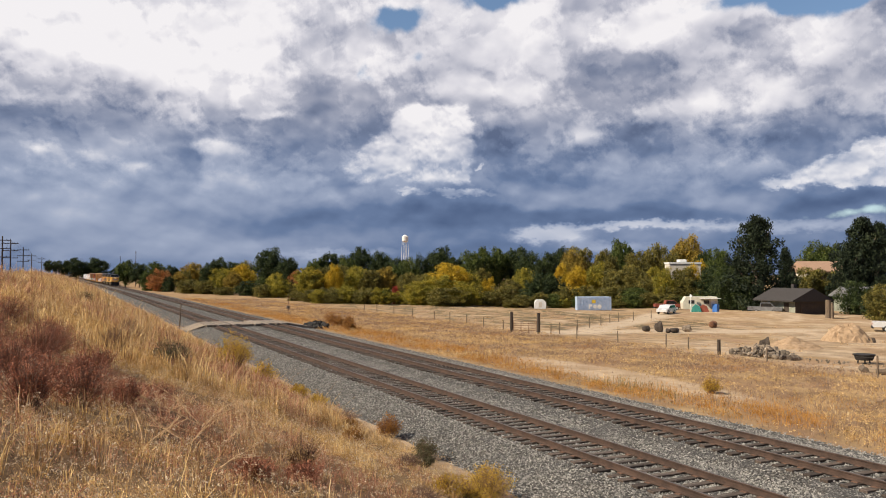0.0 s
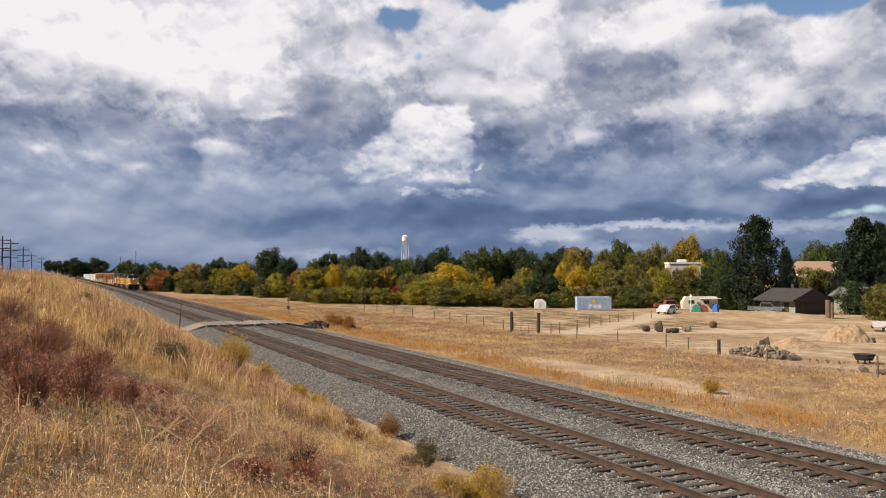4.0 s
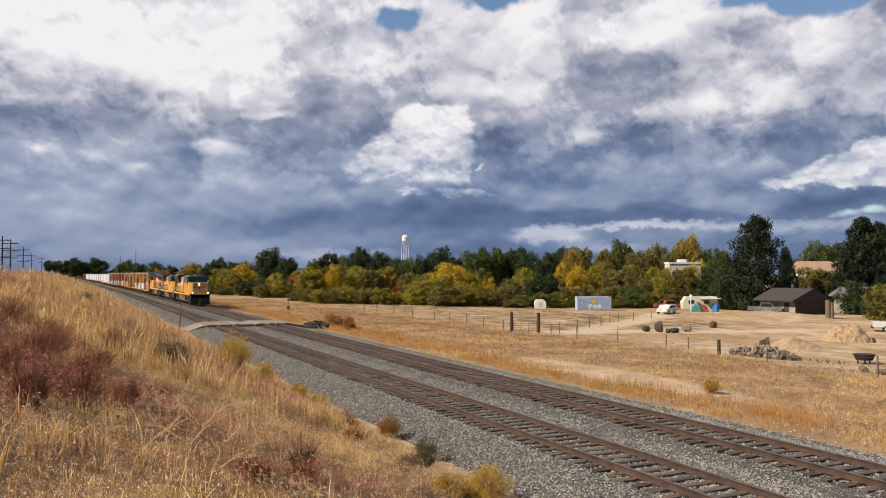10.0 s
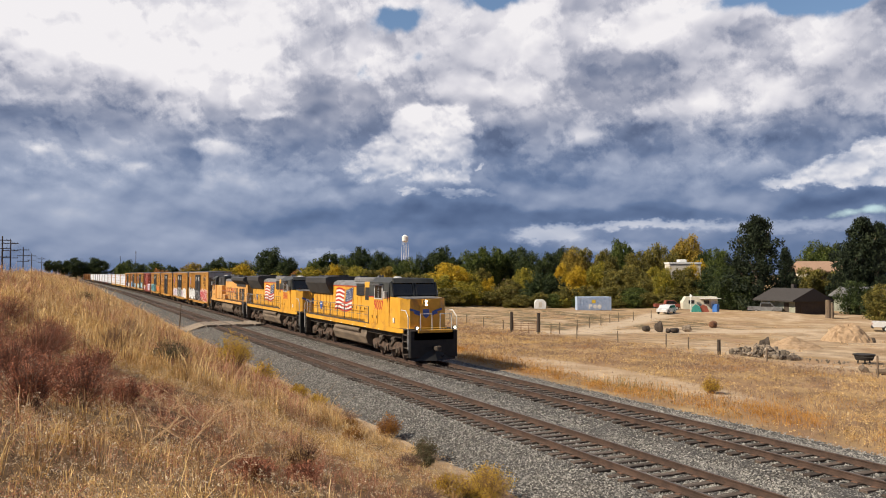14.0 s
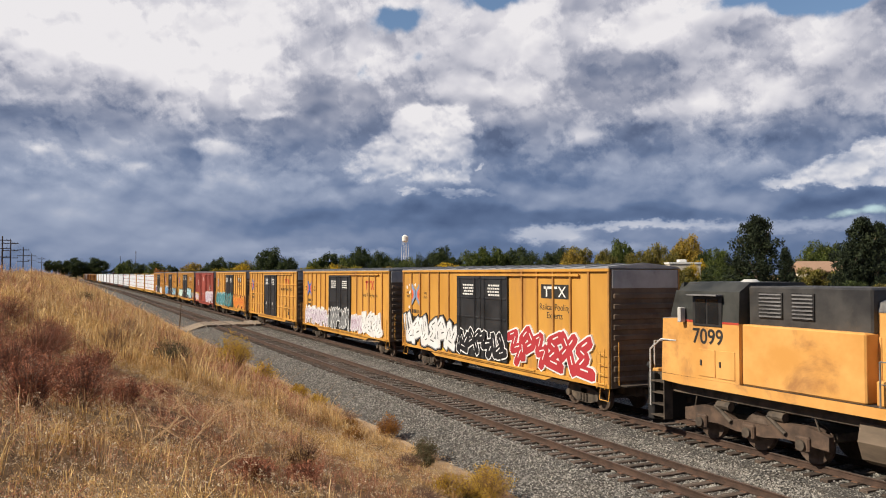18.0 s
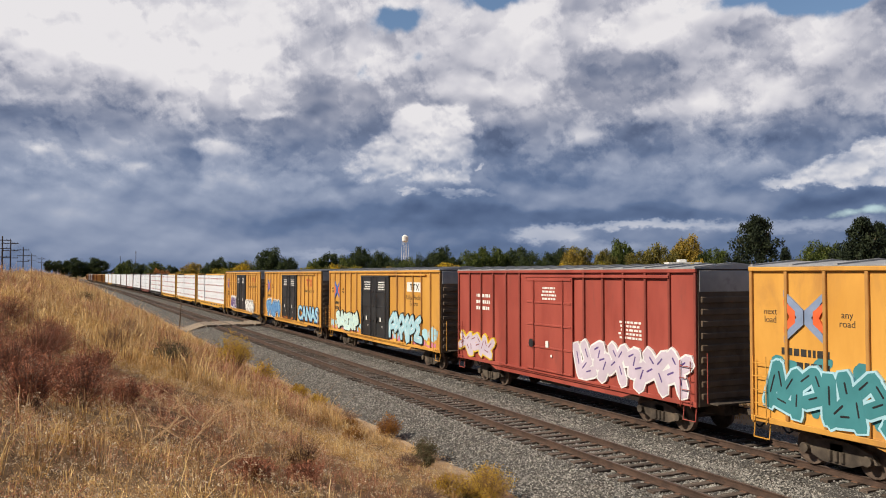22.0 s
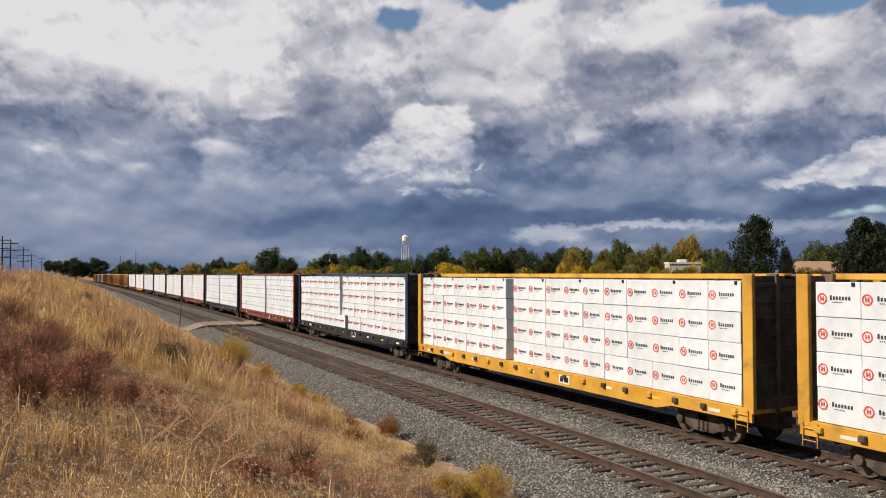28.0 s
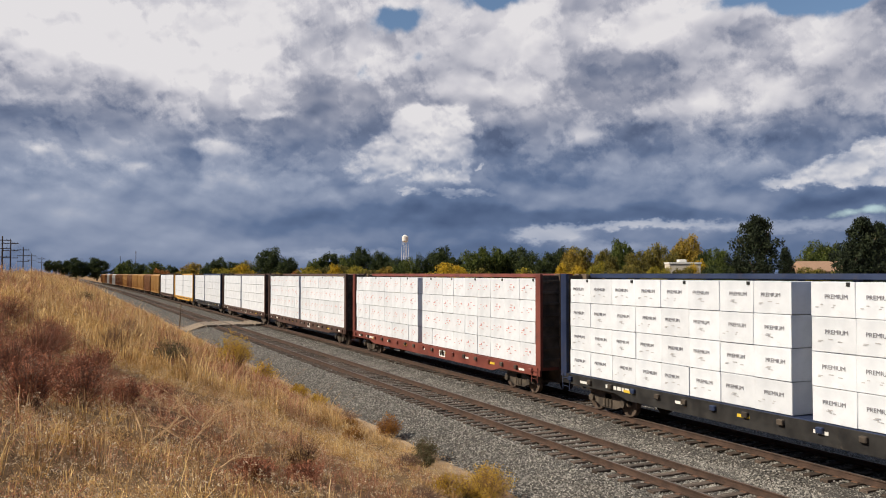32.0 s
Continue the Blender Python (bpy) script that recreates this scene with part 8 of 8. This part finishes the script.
def container():
    c = thing("shipping_container", "pale blue corrugated shipping container at field edge", "container", m=rest(-118.0, 67.8, 64.0))
    part("body", Shape().box(-3.03, 3.03, -1.22, 1.22, 0.08, 2.5), pale_blue_steel, c)
    for i in range(22):
        x = -2.85 + 5.7 * i / 21
        part("corrugation", Shape().box(x - 0.07, x + 0.07, -1.26, -1.21, 0.2, 2.38), pale_blue_steel, c)
    for x in (-3.0, 3.0):
        part("corner_post", Shape().box(x - 0.08, x + 0.08, -1.27, -1.15, 0.05, 2.56), pale_blue_steel, c)
    part("logo", Shape().box(-1.0, -0.72, -1.268, -1.24, 0.35, 1.15).box(-0.72, -0.35, -1.268, -1.24, 0.75, 1.15).tube((0.15, -1.268, 0.75), (0.15, -1.24, 0.75), 0.34, 14).tube((0.95, -1.268, 0.75), (0.95, -1.24, 0.75), 0.40, 16), mark_white, c, "white logo of plain shapes")
    part("emblem", Shape().box(-0.45, 0.25, -1.268, -1.24, 1.35, 1.95), spray("yellow", (0.7, 0.5, 0.05)), c, "small yellow and white emblem")


def trailer():
    t = thing("camper_trailer", "cream camper trailer parked beside the trees", "trailer", m=rest(-99.2, 75.4, 58.0))
    part("body", Shape().prism([(-2.8, 0.55), (2.6, 0.55), (2.8, 1.2), (2.6, 2.55), (-2.3, 2.55), (-2.9, 1.6)], -1.1, 1.1, "y"), cream_metal, t)
    for x in (-1.5, 0.9):
        w = part("window", Shape().box(x - 0.45, x + 0.45, -1.13, -1.09, 1.4, 2.0), roof_grey, t)
        part("pane", Shape().box(x - 0.4, x + 0.4, -1.14, -1.125, 1.45, 1.95), dark_glass, w)
    part("door", Shape().box(1.6, 2.2, -1.13, -1.09, 0.7, 2.2), white_paint, t)
    part("awning", Shape().box(-0.2, 2.9, -2.4, -1.1, 2.25, 2.32), white_paint, t)
    for x in (-0.4, 0.4):
        for s in (-1, 1):
            part("wheel", Shape().tube((x, s * 0.95, 0.34), (x, s * 1.12, 0.34), 0.34, 14), rubber, t)
    b = tagged(new("storage_bin", Shape().box(-0.42, 0.42, -0.4, 0.4, 0, 1.35, 0.05).mesh("storage_bin", blue_plastic)), "tall blue plastic bin beside the trailer", "bin")
    b.matrix_basis = rest(-96.6, 76.4, 20)
    for i, (x, y) in enumerate(((-98.0, 73.6), (-97.4, 74.6))):
        o = tagged(new("tarpaulin_heap", Shape().prism([(-0.8, 0), (0.8, 0), (0.5, 0.9), (-0.1, 1.25), (-0.6, 0.8)], -0.5, 0.5, "y").mesh("tarpaulin_heap", teal_cloth if i == 0 else red_metal)), "teal tarpaulin over a heap of goods" if i == 0 else "dull red goods stacked by the trailer", "heap")
        o.matrix_basis = rest(x, y, 50)
    pole = tagged(new("vent_pole", Shape().tube((0, 0, 0), (0, 0, 2.9), 0.07, 8).box(-0.2, 0.3, -0.1, 0.1, 2.4, 2.7, 0.02).mesh("vent_pole", white_paint)), "white pole with small box by the trailer", "pole")
    pole.matrix_basis = rest(-98.6, 73.0)


def vehicle(x, y, turn, kind):
    """A parked car: kind hatch or pickup."""
    c = thing("car" if kind == "hatch" else "pickup_truck", "white hatchback car parked on the dusty track" if kind == "hatch" else "dull red farm truck by the trees" if kind == "red" else "dark grey pickup truck parked before the house" if kind == "dark" else "silver grey pickup truck parked beside the yard", "car" if kind == "hatch" else "truck", m=rest(x, y, turn))
    paint = {"red": red_metal, "dark": roof_grey}.get(kind, silver_car)
    if kind == "hatch":
        prof = [(-2.0, 0.35), (2.0, 0.35), (2.05, 0.75), (1.25, 0.92), (0.55, 1.40), (-1.35, 1.45), (-1.95, 0.95)]
        glass = [(1.1, 0.95), (0.5, 1.34), (-1.3, 1.38), (-1.75, 0.97)]
    else:
        prof = [(-2.6, 0.5), (2.6, 0.5), (2.65, 1.0), (1.5, 1.12), (0.9, 1.72), (-0.6, 1.74), (-0.75, 1.1), (-2.6, 1.1)]
        glass = [(1.35, 1.14), (0.85, 1.66), (-0.5, 1.68), (-0.62, 1.14)]
    part("body", Shape().prism(prof, -0.86, 0.86, "y"), paint, c)
    part("side_glass", Shape().prism(glass, -0.875, 0.875, "y"), dark_glass, c, "dark side windows")
    rear = prof[0][0]
    if kind == "hatch":
        part("rear_window", Shape().prism([(-0.62, 1.02), (0.62, 1.02), (0.52, 1.36), (-0.52, 1.36)], -1.90, -1.60, "x"), dark_glass, c)
    part("bumper", Shape().box(rear - 0.08, rear + 0.1, -0.84, 0.84, 0.35, 0.58, 0.04), rubber, c)
    for s in (-1, 1):
        part("tail_light", Shape().box(rear - 0.02, rear + 0.06, s * 0.72 - 0.1, s * 0.72 + 0.1, 0.72, 0.92), lens_red, c)
        for u in (-1.3, 1.3):
            w = part("wheel", Shape().tube((u, s * 0.70, 0.32), (u, s * 0.88, 0.32), 0.32, 16), rubber, c)
            part("rim", Shape().tube((u, s * 0.88, 0.32), (u, s * 0.89, 0.32), 0.19, 12), rail_pale, w)


def water_tower():
    t = thing("water_tower", "white legged water tower with conical roof, far off", "water tower", m=pose(-785.0, 309.0, 0))
    z, r = 40.5, 3.4
    part("tank", Shape().tube((0, 0, z), (0, 0, z + 4.6), r, 24), white_paint, t)
    part("roof", Shape().tube((0, 0, z + 4.6), (0, 0, z + 6.9), r + 0.25, 24, 0.3), white_paint, t)
    part("bowl", Shape().tube((0, 0, z - 1.6), (0, 0, z), 1.4, 24, r), white_paint, t)
    part("riser", Shape().tube((0, 0, 0), (0, 0, z - 1.5), 0.3, 10), white_paint, t)
    for i in range(4):
        a = math.pi / 4 + i * math.pi / 2
        part("leg", Shape().tube((math.cos(a) * 5.4, math.sin(a) * 5.4, 0), (math.cos(a) * 3.4, math.sin(a) * 3.4, z + 1), 0.2, 8), white_paint, t)
    for k in (12, 24):
        part("brace_ring", Shape().path([(math.cos(math.pi / 4 + i * math.pi / 2) * (5.4 - 2.0 * k / 38), math.sin(math.pi / 4 + i * math.pi / 2) * (5.4 - 2.0 * k / 38), k) for i in range(5)], 0.15, 6), white_paint, t)


def utility_pole(x, y, top, arms=2, turn=90):
    z = float(land(x, y))
    p = thing("utility_pole", "dark wooden utility pole with crossarms and wires", "utility pole", "poles along the far road", m=pose(x, y, z))
    h = top - z
    part("pole", Shape().tube((0, 0, -0.3), (0, 0, h), 0.17, 8, 0.11), dark_wood, p)
    for k in range(arms):
        a = part("crossarm", Shape().box(-1.5, 1.5, -0.06, 0.06, h - 0.9 - k * 1.6, h - 0.75 - k * 1.6), dark_wood, p)
        a.matrix_basis = pose(0, 0, 0, 0, 0, turn)
        for u in (-1.35, -0.7, 0.7, 1.35):
            part("insulator", Shape().tube((u, 0, h - 0.75 - k * 1.6), (u, 0, h - 0.55 - k * 1.6), 0.04, 6), tar_black, a)
    return Vector((x, y, top - 0.6))


def poles():
    tops = [utility_pole(-171.3, -30.0, 12.2, 3), utility_pole(-198.0, -30.2, 12.5, 3), utility_pole(-251.2, -30.2, 12.5, 3), utility_pole(-326.9, -31.0, 12.4, 2), utility_pole(-403.8, -29.8, 12.6, 2)]
    s = Shape()
    for a, b in zip(tops, tops[1:]):
        for u in (-1.35, 0.7, 1.35):
            for dz in (0, -1.6):
                m = (a + b) / 2 - Vector((0, -u, 0.9 - dz))
                s.tube(a + Vector((0, u, dz)), m, 0.02, 3).tube(m, b + Vector((0, u, dz)), 0.02, 3)
    tagged(new("overhead_wire", s.mesh("overhead_wire", tar_black)), "overhead wires between the utility poles", "wire", kind="stuff")
    utility_pole(-399.4, 3.2, 13.2, 1, 0)
    utility_pole(-399.0, 10.0, 15.8, 1, 0)
    utility_pole(-140.0, 128.0, 14.0, 1, 0)


def crossing():
    c = thing("plank_crossing", "worn grey timber plank crossing over both tracks", "crossing", kind="structure")
    rng = random.Random(5)
    for off in (0.0, -SPACING):
        for y0, y1 in ((-1.75, -0.85), (-0.62, 0.62), (0.85, 1.75)):
            n = max(2, round((y1 - y0) / 0.28))
            for i in range(n):
                a, b = y0 + (y1 - y0) * i / n, y0 + (y1 - y0) * (i + 1) / n
                part("plank", Shape().box(-84.4 + rng.uniform(-0.2, 0.2), -78.6 + rng.uniform(-0.2, 0.2), off + a + 0.01, off + b - 0.01, -0.16, 0.02 + rng.uniform(-0.012, 0.012), 0.01), plank_grey, c)
    for name, y0, y1, z0, z1, words in (("approach", -8.4, -SPACING - 1.78, -0.66, -0.03, "packed earth approach"), ("infill", -SPACING + 1.78, -1.78, -0.05, -0.05, "packed earth between the tracks"), ("approach", 1.78, 5.6, -0.03, -0.72, "packed earth approach")):
        part(name, Shape().prism([(y0, z0), (y1, z1), (y1, -0.9), (y0, -0.9)], -83.9, -79.1), earth, c, words)
    o = tagged(new("leaning_post", Shape().tube((0, 0, -0.2), (0.25, 0.1, 2.35), 0.075, 8, 0.06).mesh("leaning_post", old_wood)), "grey wooden post leaning beside the crossing", "post")
    o.matrix_basis = pose(-86.0, -8.0, -0.5)
    m = thing("marker_post", "thin steel marker post with small plate by crossing", "marker post", m=rest(-103.1, 7.8))
    part("post", Shape().tube((0, 0, -0.2), (0, 0, 2.9), 0.04, 6), rust, m)
    part("plate", Shape().box(-0.03, 0.03, -0.2, 0.2, 1.2, 1.55), roof_grey, m)
    stones_pile("tar_heap", "heap of broken black tarry lumps by the crossing", -81.0, 5.2, 5.0, 2.2, 0.6, 46, tar_black, 12, (0.3, 0.8))


def yard():
    stones_pile("rubble_pile", "pile of broken concrete and stone on bare ground", -43.2, 28.6, 6.2, 2.6, 0.75, 120, rubble, 8, (0.2, 0.65))
    log_lump(-43.6, 29.3, 0.9, 1.5, 20, "upended dark stump on the rubble pile", dark_wood)
    soil_heap(-48.8, 38.4, 5.0, 1.0, 3, "low heap of tan soil in the yard")
    soil_heap(-51.2, 48.2, 4.8, 2.3, 5, "pale conical soil heap with roots on top")
    stones_pile("root_heap", "tangled roots and clods on the soil heap", -50.9, 48.7, 4.0, 2.0, 1.6, 40, dark_wood, 14, (0.2, 0.6))
    log_lump(-66.6, 38.9, 1.1, 1.3, 10, "large dark boulder in the yard", dark_wood, "boulder")
    log_lump(-67.9, 38.2, 0.9, 0.7, 60, "dark rounded boulder in the yard", dark_wood, "boulder")
    log_lump(-65.4, 39.9, 1.2, 0.55, 100, "flat dark boulder in the yard", dark_wood, "boulder")
    log_lump(-64.9, 38.6, 0.8, 0.5, 140, "small dark boulder in the yard", dark_wood, "boulder")
    log_lump(-66.2, 42.4, 1.1, 0.75, 30, "tan weathered boulder in the yard", rubble, "boulder")
    log_lump(-70.4, 50.2, 1.0, 0.9, 75, "rust-brown boulder in the yard", rust, "boulder")
    pit = thing("fire_pit", "dark steel stock tank used as fire pit", "fire pit", m=rest(-37.4, 32.0))
    part("basin", Shape().tube((0, 0, 0.25), (0, 0, 0.62), 0.55, 22, 0.68), tar_black, pit)
    part("rim", Shape().tube((0, 0, 0.60), (0, 0, 0.66), 0.74, 22), tar_black, pit)
    for i in range(3):
        a = i * 2.094
        part("leg", Shape().tube((math.cos(a) * 0.45, math.sin(a) * 0.45, 0), (math.cos(a) * 0.4, math.sin(a) * 0.4, 0.3), 0.05, 6), tar_black, pit)
    for i, (x, y) in enumerate(((-32.0, 26.6), (-31.4, 27.4), (-33.6, 26.8))):
        o = tagged(new("log", Shape().tube((-0.5, 0, 0.18), (0.5, 0, 0.2), 0.19, 10).mesh("log", old_wood)), "short cut log lying on bare ground", "log", "logs in the yard")
        o.matrix_basis = rest(x, y, 40 + 50 * i)
    stones_pile("clod_scatter", "scattered pale stones and clods in the yard", -36.5, 30.0, 9.0, 3.0, 0.05, 40, rubble, 21, (0.08, 0.22))
    stump = tagged(new("tree_stump", Shape().tube((0, 0, -0.2), (0, 0, 2.6), 0.42, 10, 0.36).tube((0.5, 0.2, -0.2), (0.5, 0.2, 2.2), 0.22, 9, 0.2).mesh("tree_stump", old_wood)), "tall pale tree stump beside the house", "stump")
    stump.matrix_basis = rest(-78.5, 80.0)
    for x, y in ((-138.0, 62.9), (-137.6, 65.1)):
        o = tagged(new("marker_post", Shape().box(-0.2, 0.2, -0.2, 0.2, 0, 1.3, 0.03).mesh("marker_post", white_paint)), "short white marker post at the field edge", "post", "white posts")
        o.matrix_basis = rest(x, y)
    s = thing("white_shed", "small white tank or shed before the trees", "shed", m=rest(-124.5, 60.6, 62))
    part("body", Shape().prism([(-1.0, 0.1), (1.0, 0.1), (1.05, 1.3), (0.6, 1.75), (-0.7, 1.75), (-1.05, 1.2)], -0.9, 0.9, "y"), white_paint, s)
    part("hatch", Shape().box(-0.3, 0.3, -0.93, -0.88, 0.4, 1.3), plaster, s)


build_fence()
house()
container()
trailer()
vehicle(-97.8, 67.2, -62, "hatch")
vehicle(-113.5, 81.5, 60, "red")
vehicle(-55.8, 62.6, 40, "pickup")
vehicle(-94.0, 84.5, 40, "dark")
water_tower()
poles()
crossing()
yard()
# ---- small pieces of the setting ----
build_ties(far_track, 0.0, 1)
build_ties(near_track, -SPACING, 2)
scatter_stones(70000, -85, -8, -8.3, -2.0, 5, "loose_ballast")
scatter_stones(30000, -85, -8, -2.0, 4.7, 6, "loose_ballast")
# ---- the train: where each vehicle's couplers are, 20 s into the clip ----
SPEED = 21.72
train = []  # (thing, middle at 20 s, half of the distance between its trucks)


def join(ob, front, rear, pivot):
    train.append((ob, (front + rear) / 2, pivot))


def vehicle_pose(s, pivot):
    ax, ay, _ = line_at(s + pivot)
    bx, by, _ = line_at(s - pivot)
    return pose((ax + bx) / 2, (ay + by) / 2, 0, 0, 0, math.degrees(math.atan2(ay - by, ax - bx)))
lead = locomotive("lead yellow diesel locomotive with lit headlights and painted flag", "9007", "wide", armour, True)
middle = locomotive("yellow diesel locomotive with grey roof and painted flag", "3868", "wide", armour)
third_engine = locomotive("faded yellow diesel locomotive running cab backwards", "7099", "slab", armour_old)
join(lead, 90.9, 68.2, 6.7)
join(middle, 68.2, 45.4, 6.7)
join(third_engine, 45.4, 22.3, 6.7)
backwards = {third_engine.name}
stops = (22.3, 1.6, -19.1, -39.75, -60.4, -78.35, -99.0, -119.65, -140.3)
for ob, front, rear in zip(build_boxcars(), stops, stops[1:]):
    join(ob, front, rear, (front - rear) / 2 - 3.3)
edge = -140.15
for k, (colour, style, gap, low) in enumerate((("yellow", "ring", 5, None), ("yellow", "ring", 7, None), ("yellow", "ring", 7, None), ("blue", "ring", 8, 9), ("maroon", "premium", 9, None), ("blue", "premium", 8, None),
                                               ("maroon", "reds", 8, None), ("brown", "reds", 8, None), ("brown", "ring", 8, None), ("blue", "ring", 7, None), ("yellow", "reds", 8, None), ("brown", "reds", 7, None))):
    join(flatcar(colour, style, 200 + k, k < 8, gap, low), edge, edge - 24.42, 9.0)
    edge -= 24.42
kinds = ("ochre", "brown", "ochre", "ochre", "brown", "ochre", "brown", "brown", "grey", "brown", "grey", "brown", "ochre", "brown")
models = {}
for k, colour in enumerate(kinds):
    if colour not in models:
        ob = models[colour] = far_car(colour)
    else:
        ob = copy_thing(models[colour], Matrix())
    join(ob, edge, edge - 18.2, 6.3)
    edge -= 18.2


def motions():
    for ob, s, pivot in train:
        turn = pose(0, 0, 0, 0, 0, 180) if ob.name in backwards else Matrix()
        walk(ob, [(t, vehicle_pose(s + SPEED * (t - 20), pivot) @ turn) for t in range(0, 33)])


motions()
